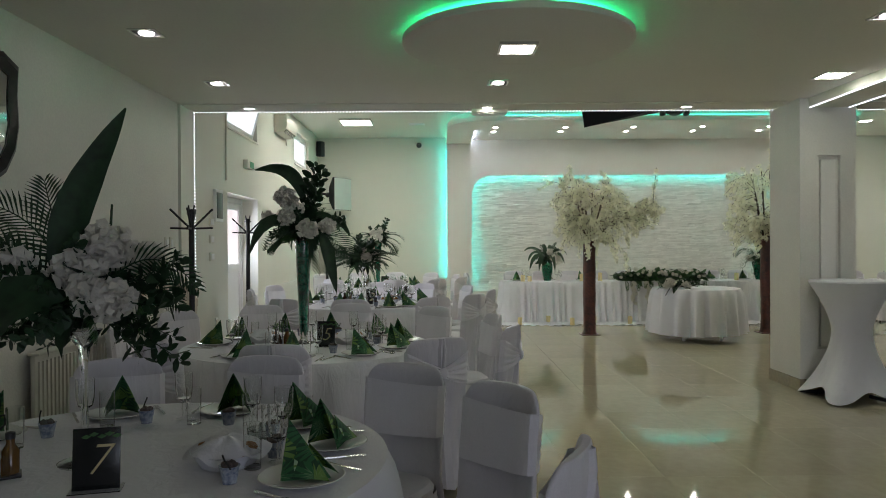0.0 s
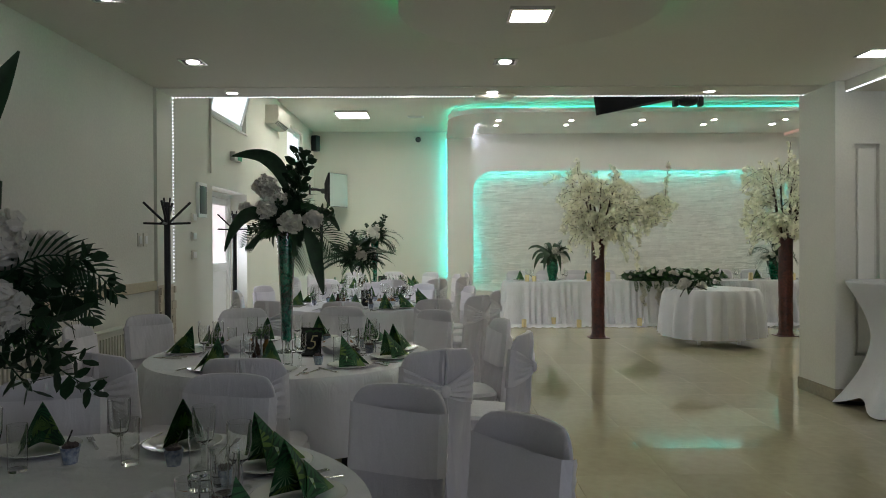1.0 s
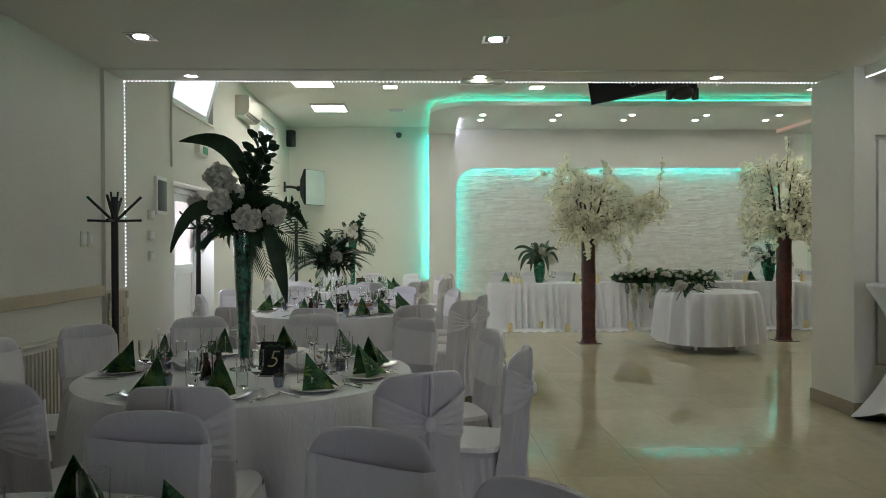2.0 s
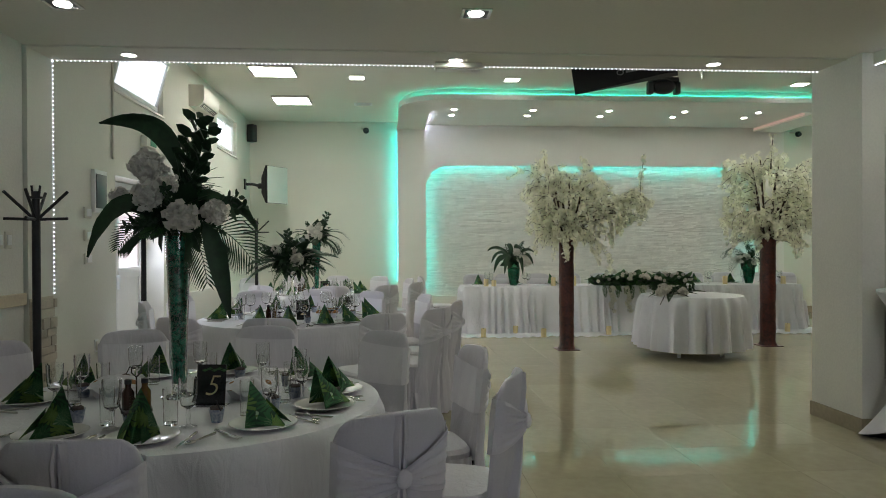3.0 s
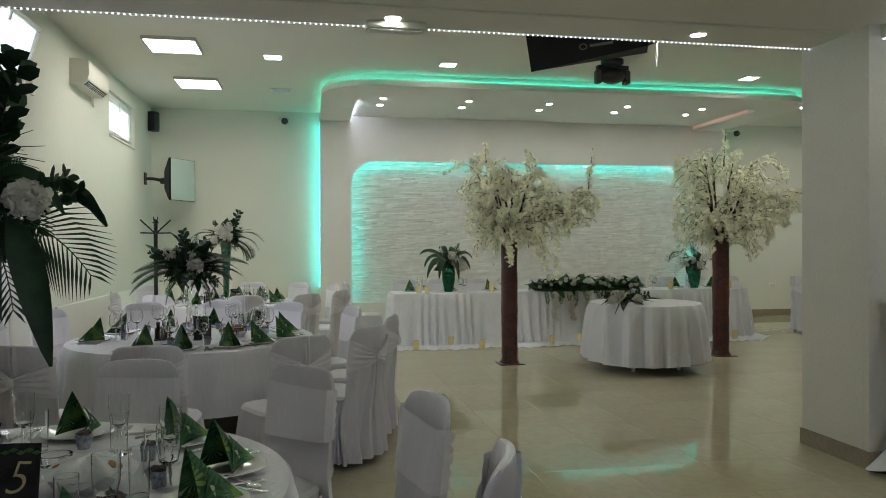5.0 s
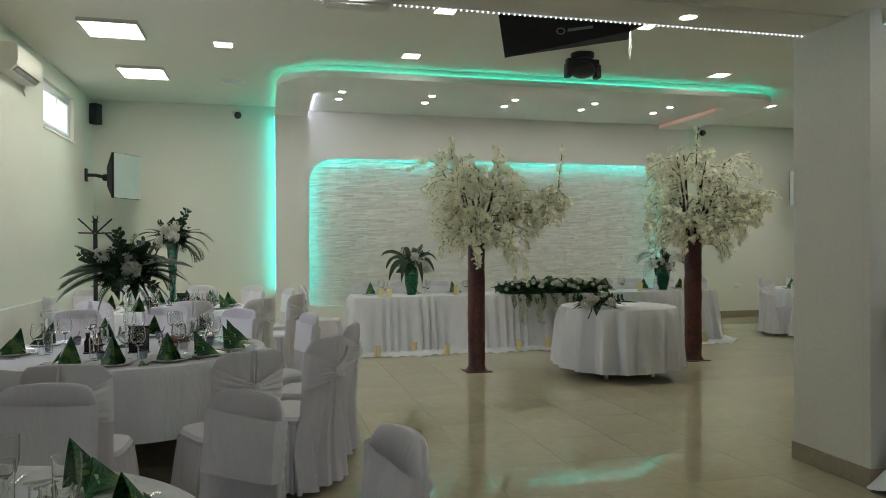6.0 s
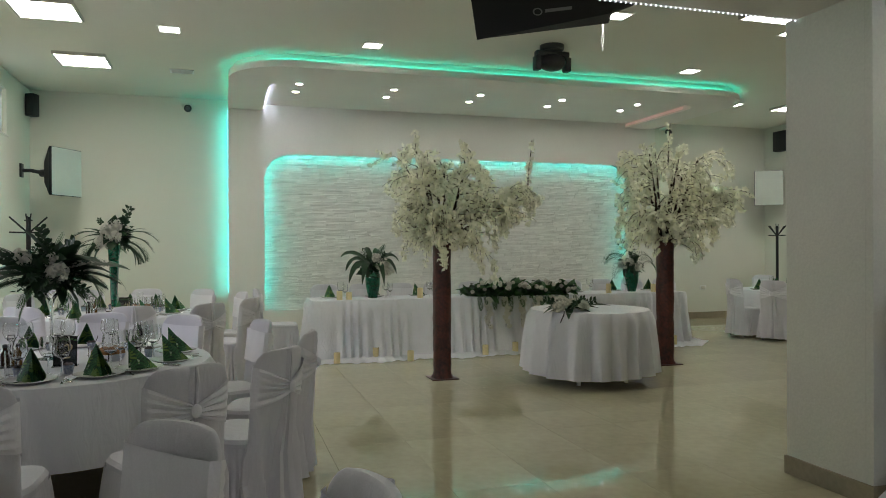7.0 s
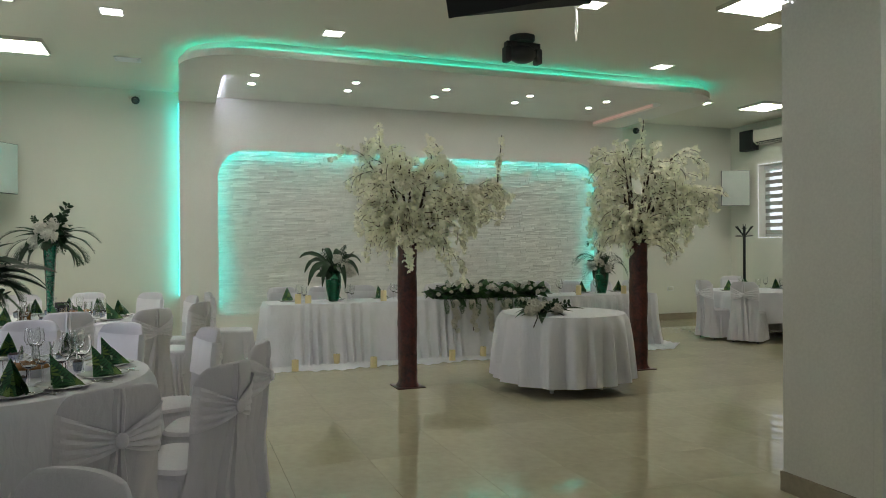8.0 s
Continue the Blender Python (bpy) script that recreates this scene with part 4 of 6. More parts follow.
vs = [bm.verts.new(on_front(u, z)) for u, z in ((0.45, 0.190), (0.63, 0.215), (0.63, 0.237), (0.45, 0.213))]
bm.faces.new(vs)
part("printed_mark", bm, LOGO, hs, "small grey printed mark", None, False)

# moving head lamp under the ceiling
mh = thing("moving_head_lamp", "black stage lamp fixed under the ceiling", "stage lamp", Matrix.Translation((4.0, 12.1, ZF)))
part("base", revolve(bmesh.new(), [(0.001, -0.07), (0.13, -0.07), (0.15, -0.05), (0.15, -0.002), (0.001, -0.002)], 20), DARK, mh)
bm = bmesh.new()
bmesh.ops.create_uvsphere(bm, u_segments=20, v_segments=12, radius=0.15, matrix=Matrix.Translation((0, 0, -0.21)) @ Matrix.Diagonal((1.15, 1.0, 0.72, 1)))
part("head", bm, DARK, mh)
for sx_ in (-1, 1):
    part("yoke_arm", boxes((sx_ * 0.20 - 0.04, sx_ * 0.20 + 0.04, -0.06, 0.06, -0.32, -0.14), bevel=0.02), DARK, mh)
part("yoke_bridge", boxes((-0.22, 0.22, -0.05, 0.05, -0.15, -0.075), bevel=0.015), DARK, mh)

# small wall devices


def plate(name, label, category, m, w, h, d, mat, extra=None):
    o = thing(name, label, category, m)
    part("backplate", boxes((0, d, -w / 2, w / 2, -h / 2, h / 2), bevel=0.004), mat, o)
    if extra:
        em_, em_mat, nm = extra
        part(nm, boxes((d, d + 0.008, -w / 2 * em_, w / 2 * em_, -h / 2 * em_, h / 2 * em_), bevel=0.003), em_mat, o)
    return o


plate("fuse_panel", "white framed fuse panel with a dark door", "fuse panel", Matrix.Translation((XL, 8.97, 2.0)), 0.30, 0.40, 0.035, PVC, (0.80, GREYSCREEN, "panel_door"))
for z in (1.79, 1.58, 1.37):
    plate("thermostat_plate", "small cream wall control", "wall control", Matrix.Translation((XL, 8.72, z)), 0.15, 0.10, 0.02, PLASTIC, (0.7, PVC, "rocker"))
for dy in (-0.06, 0.06):
    plate("light_switch", "small white plastic wall switch", "switch", Matrix.Translation((XL + 0.10, 7.08 + dy, 1.53)), 0.085, 0.12, 0.012, PLASTIC, (0.6, PVC, "rocker"))
plate("wall_socket", "white double socket near the floor", "socket", pose(9.55, YN, 0.64, 0, 0, -90), 0.15, 0.085, 0.012, PVC, (0.7, PLASTIC, "insert"))
plate("wall_socket", "white socket near the side door", "socket", Matrix.Translation((XL, 8.9, 0.55)), 0.085, 0.12, 0.012, PVC, (0.7, PLASTIC, "insert"))
ex = plate("exit_sign", "small cream exit lamp with a green face", "exit sign", Matrix.Translation((XL, 10.35, 2.66)), 0.34, 0.12, 0.07, PLASTIC)
part("green_face", boxes((0.071, 0.075, -0.05, 0.15, -0.045, 0.045)), EXIT_GREEN, ex, "", None, False)
cable = single("wall_conduit", tube(bmesh.new(), [(XL + 0.012, 9.34, 3.9), (XL + 0.012, 9.34, 2.35)], 0.012, 8), PLASTIC, "thin pale cable duct on the wall", "cable")
sp = thing("wall_speaker", "small black loudspeaker high on the wall", "loudspeaker", pose(XL + 0.12, 16.3, 3.68, 0, 0, -25))
part("cabinet", boxes((-0.09, 0.05, -0.075, 0.075, -0.17, 0.17), bevel=0.015), DARK, sp)
part("bracket", boxes((-0.13, -0.09, -0.03, 0.03, -0.04, 0.04), bevel=0.004), DARK, sp)
sp = thing("wall_speaker", "black loudspeaker high on the wall", "loudspeaker", pose(XR - 0.13, 15.94, 3.61, 0, 0, 180))
part("cabinet", boxes((-0.09, 0.10, -0.17, 0.17, -0.2, 0.2), bevel=0.015), DARK, sp)
part("bracket", boxes((-0.13, -0.09, -0.03, 0.03, -0.04, 0.04), bevel=0.004), DARK, sp)
for cx, cz in ((-0.42, 3.80), (8.62, 3.80)):
    cm = thing("party_lamp", "small dark effect lamp under the ceiling corner", "effect lamp", Matrix.Translation((cx, 16.42, cz)))
    part("bracket", boxes((-0.10, 0.06, -0.03, 0.179, 0.02, 0.05), bevel=0.004), PLASTIC, cm)
    bm = bmesh.new()
    bmesh.ops.create_uvsphere(bm, u_segments=14, v_segments=10, radius=0.062)
    part("head", bm, DARK, cm, "", Matrix.Translation((0, 0, -0.03)))
    part("lens", tube(bmesh.new(), [(0, -0.05, -0.04), (0, -0.075, -0.05)], 0.032, 14), GREYSCREEN, cm)
vent = thing("ceiling_vent", "small white ceiling vent grille", "vent", Matrix.Translation((-0.42, 14.7, ZF)))
part("frame", boxes((-0.16, 0.16, -0.11, 0.11, -0.012, -0.001), bevel=0.003), PVC, vent)
for k in range(6):
    part("slat", boxes((-0.13, 0.13, -0.085 + 0.03 * k, -0.07 + 0.03 * k, -0.018, -0.0125)), PVC, vent, "", None, False)

# crest mirror and radiator of the near room
crest = thing("crest_mirror", "dark framed crest-shaped wall mirror", "mirror", Matrix.Translation((XL + 0.102, 4.13, 2.25)))
half = [(0.0, 0.46), (0.12, 0.42), (0.24, 0.44), (0.40, 0.38), (0.385, 0.20), (0.40, 0.0), (0.36, -0.16), (0.26, -0.30), (0.12, -0.38), (0.0, -0.44)]
outline = half + [(-a, b) for a, b in reversed(half[1:-1])]
bm = bmesh.new()
o_, i_ = outline, [(a * 0.76, b * 0.78) for a, b in outline]
loft(bm, [[(0, a, b) for a, b in o_], [(0.03, a * 0.985, b * 0.985) for a, b in o_], [(0.045, a * 0.90, b * 0.90) for a, b in o_], [(0.02, a, b) for a, b in i_]], True, False)
part("frame", bm, material("dark_bronze_frame", (0.035, 0.030, 0.032), 0.35, metal=0.5, vary=0.3), crest)
bm = bmesh.new()
bm.faces.new([bm.verts.new((0.015, a, b)) for a, b in i_])
part("mirror_glass", bm, material("mirror_glass", (0.5, 0.52, 0.52), 0.05, metal=1.0, vary=0.02, bump=0), crest, "", None, False)
rad = thing("radiator", "cream steel radiator under the rail", "radiator", Matrix.Translation((XL + 0.14, 4.6, 0.14)))
part("panel", boxes((0, 0.035, 0, 2.1, 0, 0.66), bevel=0.01), PLASTIC, rad)
for k in range(42):
    part("fin", boxes((0.036, 0.048, 0.03 + 0.049 * k, 0.055 + 0.049 * k, 0.04, 0.62)), PLASTIC, rad, "", None, False)
part("top_grille", boxes((-0.02, 0.06, 0, 2.1, 0.661, 0.68), bevel=0.004), PLASTIC, rad)
for k in (0.15, 1.95):
    part("foot", boxes((0.0, 0.03, k - 0.02, k + 0.02, -0.14, 0.001)), PLASTIC, rad, "", None, False)


def coat_rack(x, y, h=1.90):
    c = thing("coat_rack", "black metal coat rack with angled arms", "coat rack", Matrix.Translation((x, y, 0)), "coat racks")
    part("pole", tube(bmesh.new(), [(0, 0, 0.03), (0, 0, h - 0.02)], 0.027, 14), BLACK_METAL, c)
    part("foot_plate", revolve(bmesh.new(), [(0.001, 0.035), (0.14, 0.03), (0.19, 0.012), (0.19, 0.0), (0.001, 0.0)], 28), BLACK_METAL, c)
    part("top_ring", revolve(bmesh.new(), [(0.028, h - 0.07), (0.045, h - 0.07), (0.045, h - 0.055), (0.028, h - 0.055)], 18), BLACK_METAL, c)
    for k in range(4):
        a = radians(90 * k + 8)
        ca, sa = math.cos(a), math.sin(a)
        part("arm", tube(bmesh.new(), [(0.02 * ca, 0.02 * sa, h - 0.20), (0.20 * ca, 0.20 * sa, h - 0.02)], 0.011, 8), BLACK_METAL, c)
        part("peg", tube(bmesh.new(), [(0.02 * ca, 0.02 * sa, h - 0.21), (0.20 * ca, 0.20 * sa, h - 0.205)], 0.010, 8), BLACK_METAL, c)
    for k in range(2):
        part("tip", tube(bmesh.new(), [(0.02 * (1 - 2 * k), 0, h - 0.06), (0.028 * (1 - 2 * k), 0, h + 0.02)], 0.008, 6), BLACK_METAL, c)
    return c


coat_rack(-2.40, 7.02, 1.88)
coat_rack(-2.52, 9.55, 1.88)
coat_rack(-2.12, 13.75, 1.90)
coat_rack(10.52, 15.6, 1.90)

# tall cocktail table in a stretch cover
ck = thing("cocktail_table", "tall cocktail table in a white stretch cover", "table", pose(3.97, 6.87, 0, 0, 0, 0))
part("tabletop", revolve(bmesh.new(), [(0.001, 1.105), (0.365, 1.105), (0.375, 1.12), (0.37, 1.135), (0.001, 1.138)], 48), LINEN, ck)
bm = bmesh.new()
rings = []
for k in range(25):
    q = k / 24
    z = 1.11 * (1 - q) + 0.012 * q
    ring = []
    for i in range(96):
        a = 2 * math.pi * i / 96
        lobe = (0.5 + 0.5 * math.cos(4 * (a - math.pi / 4)))
        if q >= 0.42:
            u = (q - 0.42) / 0.58
            rr = 0.175 + u ** 1.7 * (0.12 + 0.20 * lobe ** 1.6)
        else:
            rr = 0.175 + ((0.42 - q) / 0.42) ** 1.6 * 0.198
        zz = z + (0.10 * (1 - lobe) * max(0, q - 0.8) / 0.2 if q > 0.8 else 0)
        ring.append((rr * math.cos(a), rr * math.sin(a), zz))
    rings.append(ring)
loft(bm, rings, True, False)
part("stretch_cover", bm, LINEN, ck)
for k in range(4):
    a = radians(45 + 90 * k)
    part("foot", tube(bmesh.new(), [(0.15 * math.cos(a), 0.15 * math.sin(a), 0.04), (0.47 * math.cos(a), 0.47 * math.sin(a), 0.0)], 0.018, 8), BLACK_METAL, ck)
part("pole", tube(bmesh.new(), [(0, 0, 0.02), (0, 0, 1.10)], 0.03, 10), BLACK_METAL, ck)

# ---------------------------------------------------------------- leaves, flowers, trees


def blade_mesh(name, droop, width, mat, n=10):
    """A leaf one metre long along +y, arching down, folded at its rib."""
    bm = bmesh.new()
    rings, y, z = [], 0.0, 0.0
    for i in range(n + 1):
        s = i / n
        ang = -droop * s
        if i:
            y += math.cos(ang) / n
            z += math.sin(ang) / n
        w = width * (math.sin(math.pi * min(1, s * 0.97 + 0.03) ** 0.75)) ** 0.9 + 0.004
        w = max(w * (1 if s < 0.98 else 0.15), 0.003)
        e = 0.18 * w * math.sin(i * 1.7)
        rings.append([(-w, y, z + 0.35 * w + e), (-w * 0.5, y, z + 0.13 * w), (0, y, z), (w * 0.5, y, z + 0.13 * w), (w, y, z + 0.35 * w - e)])
    loft(bm, rings, False, False)
    return mesh_from(bm, name, mat)


def frond_mesh(name, droop, mat, pairs=22, reach=0.34):
    bm = bmesh.new()
    pts, y, z = [], 0.0, 0.0
    for i in range(pairs + 1):
        s = i / pairs
        pts.append(Vector((0, y, z)))
        y += math.cos(-droop * s) / pairs
        z += math.sin(-droop * s) / pairs
    tube(bm, pts[::2], [0.010 * (1 - 0.8 * i / len(pts[::2])) for i in range(len(pts[::2]))], 4)
    for i in range(3, pairs + 1):
        s = i / pairs
        l = reach * (math.sin(math.pi * (s * 0.86 + 0.1)) ** 0.7)
        d = (pts[i] - pts[i - 1]).normalized()
        for sgn in (-1, 1):
            side = Vector((sgn, 0, 0))
            dirv = (side * 0.75 + d * 0.75 + Vector((0, 0, -0.10))).normalized()
            w = d.cross(dirv).cross(dirv).normalized() * 0.017
            p = pts[i]
            q1 = p + dirv * l * 0.55
            q2 = p + dirv * l + Vector((0, 0, -0.12 * l))
            vs = [bm.verts.new(c) for c in (p - w * 0.3, q1 - w, q2, q1 + w, p + w * 0.3)]
            bm.faces.new(vs)
    return mesh_from(bm, name, mat)


def twig_mesh(name, mat, seed):
    rng = random.Random(seed)
    bm = bmesh.new()
    tube(bm, [(0, 0, 0), (0.02, 0.5, 0.03), (0, 1, 0.0)], [0.010, 0.008, 0.004], 4)
    for i in range(26):
        s = 0.25 + 0.75 * i / 25
        a = i * 2.4
        d = Vector((math.cos(a), 0.55, math.sin(a))).normalized()
        u = d.orthogonal().normalized()
        p = Vector((0, s, 0.01))
        l = rng.uniform(0.13, 0.2)
        w = u * l * 0.30
        vs = [bm.verts.new(c) for c in (p, p + d * l * 0.35 + w, p + d * l * 0.75 + w * 0.8, p + d * l, p + d * l * 0.75 - w * 0.8, p + d * l * 0.35 - w)]
        bm.faces.new(vs)
    return mesh_from(bm, name, mat)


def flower_mesh(name, mat, seed, petals=150):
    """A full ruffled bloom of unit radius."""
    rng = random.Random(seed)
    bm = bmesh.new()
    bmesh.ops.create_icosphere(bm, subdivisions=2, radius=0.58)
    for i in range(petals):
        ph = math.acos(1 - 2 * (i + 0.5) / petals)
        th = i * 2.39996 + rng.uniform(-0.2, 0.2)
        nrm = Vector((math.sin(ph) * math.cos(th), math.sin(ph) * math.sin(th), math.cos(ph)))
        u = nrm.orthogonal().normalized()
        u.rotate(Matrix.Rotation(rng.uniform(0, 6.28), 3, nrm))
        v = nrm.cross(u)
        r = rng.uniform(0.58, 1.0)
        tip = rng.uniform(0.05, 0.34)
        k = rng.uniform(0.20, 0.38)
        c = nrm * r * 0.86
        vs = [bm.verts.new(c + o) for o in (-u * k * 0.4, -u * k + v * k * 0.7 + nrm * tip * 0.7, v * k * 1.25 + nrm * tip, u * k + v * k * 0.7 + nrm * tip * 0.7, u * k * 0.4)]
        ctr = bm.verts.new(c + v * k * 0.55 - nrm * 0.03)
        for a, b in zip(vs, vs[1:]):
            bm.faces.new((a, b, ctr))
    return mesh_from(bm, name, mat)


def bend(points, s):
    """A point of the Bezier curve through four control points."""
    p = [Vector(q) for q in points]
    return p[0] * (1 - s) ** 3 + p[1] * 3 * s * (1 - s) ** 2 + p[2] * 3 * s * s * (1 - s) + p[3] * s ** 3


def shaped_leaf(parent, points, width, face=(0.1, -1, 0.35), stalk=0.18, n=16):
    """A broad leaf along a curve, folded a little at its rib, turned to face a way."""
    bm = bmesh.new()
    face = Vector(face)
    rings = []
    for i in range(n + 1):
        s = i / n
        p = bend(points, s)
        d = (bend(points, min(1, s + 0.02)) - bend(points, max(0, s - 0.02))).normalized()
        side = d.cross(face).normalized()
        up = side.cross(d)
        u = max(0.0, (s - stalk) / (1 - stalk))
        w = 0.004 + width * math.sin(math.pi * u ** 0.8) ** 0.8 if 0 < u < 0.995 else 0.004
        wave = 0.06 * width * math.sin(i * 1.9)
        rings.append([p - side * w + up * (0.25 * w + wave), p - side * w * 0.5 + up * 0.10 * w, p, p + side * w * 0.5 + up * 0.10 * w, p + side * w + up * (0.25 * w - wave)])
    loft(bm, rings, False, False)
    return part("leaf", bm, LEAF, parent)


def shaped_frond(parent, points, reach, face=(0.1, -1, 0.4), pairs=24, mat=None, sag=0.15):
    """A palm frond along a curve with narrow leaflets on both sides."""
    bm = bmesh.new()
    face = Vector(face)
    tube(bm, [bend(points, i / 10) for i in range(11)], [0.005 * (1 - 0.07 * i) for i in range(11)], 4)
    for i in range(4, pairs + 1):
        s = i / pairs
        p = bend(points, s)
        d = (bend(points, min(1, s + 0.02)) - bend(points, max(0, s - 0.02))).normalized()
        side = d.cross(face).normalized()
        l = reach * math.sin(math.pi * (s * 0.80 + 0.14)) ** 0.7
        for sgn in (-1, 1):
            way = (side * sgn * 0.80 + d * (0.55 + 0.5 * s)).normalized()
            w = way.cross(face).normalized() * 0.0044
            mid, end = p + way * l * 0.5, p + way * l + Vector((0, 0, -sag * l))
            bm.faces.new([bm.verts.new(c) for c in (p - w * 0.3, mid - w, end, mid + w, p + w * 0.3)])
    return part("palm_frond", bm, mat or LEAF, parent)


BLADES = [blade_mesh("leaf", d, w, LEAF) for d, w in ((0.35, 0.13), (1.0, 0.16), (1.9, 0.15), (2.5, 0.13), (0.45, 0.085), (0.6, 0.115))]
FRONDS = [frond_mesh("palm_frond", d, LEAF) for d in (0.5, 1.2, 1.9)]
FERNS = [frond_mesh("fern_frond", d, LEAF_LIGHT, 16, 0.26) for d in (0.5, 1.2)]
TWIGS = [twig_mesh("leafy_twig", LEAF, k) for k in range(2)]
BLOOMS = [flower_mesh("flower", PETAL, k) for k in range(3)]
SMALL_LIGHT = [blade_mesh("small_leaf", d, 0.27, LEAF_LIGHT, 5) for d in (0.4, 1.0)]
SMALL = [blade_mesh("small_leaf", d, 0.27, LEAF, 5) for d in (0.3, 0.9)]


def sprout(parent, mesh, origin, az, elev, length, roll=0.0, name=""):
    o = new(name or mesh.name.split(".")[0], mesh)
    o.parent = parent
    o.matrix_basis = Matrix.Translation(origin) @ Matrix.Rotation(radians(az), 4, "Z") @ Matrix.Rotation(radians(elev), 4, "X") @ Matrix.Rotation(radians(roll), 4, "Y") @ Matrix.Scale(length, 4)
    return o


def bloom(parent, at, r, k):
    o = new("flower", BLOOMS[k % 3])
    o.parent = parent
    o.matrix_basis = Matrix.Translation(at) @ Matrix.Rotation(k * 1.3, 4, "X") @ Matrix.Rotation(k * 2.1, 4, "Z") @ Matrix.Diagonal((r * (1 + 0.12 * math.sin(k * 5.1)), r * (0.92 + 0.1 * math.sin(k * 3.7)), r * 0.86, 1))
    return o


def filler(parent, top, n, radius, seed, flat=0.6):
    rng = random.Random(seed)
    for i in range(n):
        az, el = rng.uniform(0, 360), rng.uniform(-45, 70)
        sprout(parent, rng.choice(SMALL + TWIGS[:1] + FERNS[:1]), (rng.uniform(-0.05, 0.05), rng.uniform(-0.05, 0.05), top + rng.uniform(-0.04, 0.05)), az, el, rng.uniform(0.6, 1.1) * radius, rng.uniform(-60, 60))


def tall_vase(b, h, gel, r_top=0.062, r_foot=0.085):
    prof = [(0.001, 0.002), (r_foot, 0.0), (r_foot, 0.006), (0.035, 0.016), (0.028, 0.03), (0.034, 0.06), (0.042, h * 0.4), (r_top, h), (r_top - 0.005, h), (0.037, h * 0.4), (0.028, 0.065), (0.001, 0.055)]
    part("vase", revolve(bmesh.new(), prof, 28), GLASS, b, "tall tapered glass vase")
    if gel:
        part("green_filling", revolve(bmesh.new(), [(0.001, 0.062), (0.027, 0.067), (0.0365, h * 0.4), (r_top - 0.007, h - 0.02), (0.001, h - 0.02)], 24), GREEN_GEL, b, "green gel beads in water")


def stem_vase(b, h):
    prof = [(0.001, 0.003), (0.085, 0.0), (0.088, 0.006), (0.02, 0.016), (0.012, 0.05), (0.012, h * 0.75), (0.02, h * 0.86), (0.06, h), (0.055, h), (0.001, h * 0.88)]
    part("vase", revolve(bmesh.new(), prof, 24), GLASS, b, "slender clear glass stem")


def bouquet(x, y, z, label):
    return thing("bouquet", label, "flower arrangement", Matrix.Translation((x, y, z)), "flower arrangements")


# table five: tall green vase
b = bouquet(-1.03, 5.50, TABLE_H, "white flowers and dark palm leaves in a tall green vase")
tall_vase(b, 0.80, True)
T5 = 0.80
# tall leaf bending over, broad hanging leaves
shaped_leaf(b, ((0.0, 0.0, T5), (0.03, 0.0, T5 + 0.38), (-0.03, 0.0, T5 + 0.60), (-0.36, -0.02, T5 + 0.52)), 0.050, (0.5, -1, -0.5), 0.30)
shaped_leaf(b, ((-0.05, -0.06, T5 + 0.05), (-0.16, -0.10, T5 + 0.20), (-0.30, -0.10, T5 + 0.14), (-0.385, -0.10, T5 - 0.12)), 0.050, (-0.3, -1, 0.45), 0.14)
shaped_leaf(b, ((0.04, -0.06, T5 + 0.06), (0.18, -0.10, T5 + 0.12), (0.21, -0.12, T5 - 0.12), (0.27, -0.12, T5 - 0.41)), 0.043, (0.15, -1, 0.25), 0.34)
shaped_leaf(b, ((0.03, 0.0, T5 + 0.06), (0.08, -0.04, T5 + 0.22), (0.20, -0.06, T5 + 0.20), (0.29, -0.06, T5 + 0.05)), 0.034, (0.2, -1, 0.9))
shaped_leaf(b, ((0.0, 0.05, T5), (-0.10, 0.14, T5 + 0.22), (-0.20, 0.26, T5 + 0.20), (-0.26, 0.36, T5 - 0.02)), 0.055, (0, 0.4, 1))
shaped_leaf(b, ((0.0, 0.05, T5), (0.12, 0.16, T5 + 0.20), (0.22, 0.22, T5 + 0.20), (0.32, 0.30, T5 + 0.02)), 0.055, (0, 0.4, 1))
# fronds hanging to one side, spiky grass above
for pts_, r_ in ((((0.03, -0.02, T5), (0.12, -0.05, T5 + 0.08), (0.26, -0.05, T5 + 0.02), (0.36, -0.04, T5 - 0.14)), 0.20),
                 (((0.03, -0.02, T5), (0.08, -0.08, T5 + 0.04), (0.14, -0.10, T5 - 0.06), (0.16, -0.10, T5 - 0.24)), 0.16),
                 (((0.0, 0.0, T5), (-0.10, -0.06, T5 + 0.08), (-0.20, -0.06, T5 + 0.02), (-0.26, -0.06, T5 - 0.08)), 0.13),
                 (((0.0, 0.0, T5), (0.0, 0.12, T5 + 0.14), (0.05, 0.26, T5 + 0.14), (0.08, 0.38, T5)), 0.16)):
    shaped_frond(b, pts_, r_)
for k in range(26):
    a_ = radians(-8 + 4.6 * k)
    l_ = 0.15 + 0.05 * math.sin(k * 2.3)
    p_ = Vector((0.03, -0.02 + 0.02 * math.sin(k), T5 + 0.20))
    part("grass_blade", tube(bmesh.new(), [p_, p_ + Vector((0.6 * l_ * math.cos(a_), -0.03 * math.sin(k * 1.7), 0.6 * l_ * math.sin(a_) + 0.02)), p_ + Vector((l_ * math.cos(a_), -0.05 * math.sin(k * 1.7), l_ * math.sin(a_)))], [0.003, 0.0025, 0.001], 4), LEAF, b)
for az, el, l in ((-80, 82, 0.54), (-100, 74, 0.50), (-60, 86, 0.42), (100, -8, 0.26), (70, -4, 0.24), (-75, 12, 0.30), (-100, 20, 0.30)):
    sprout(b, TWIGS[0], (0.02, 0, T5 + (0.02 if el > 60 else 0.06)), az, el, l)
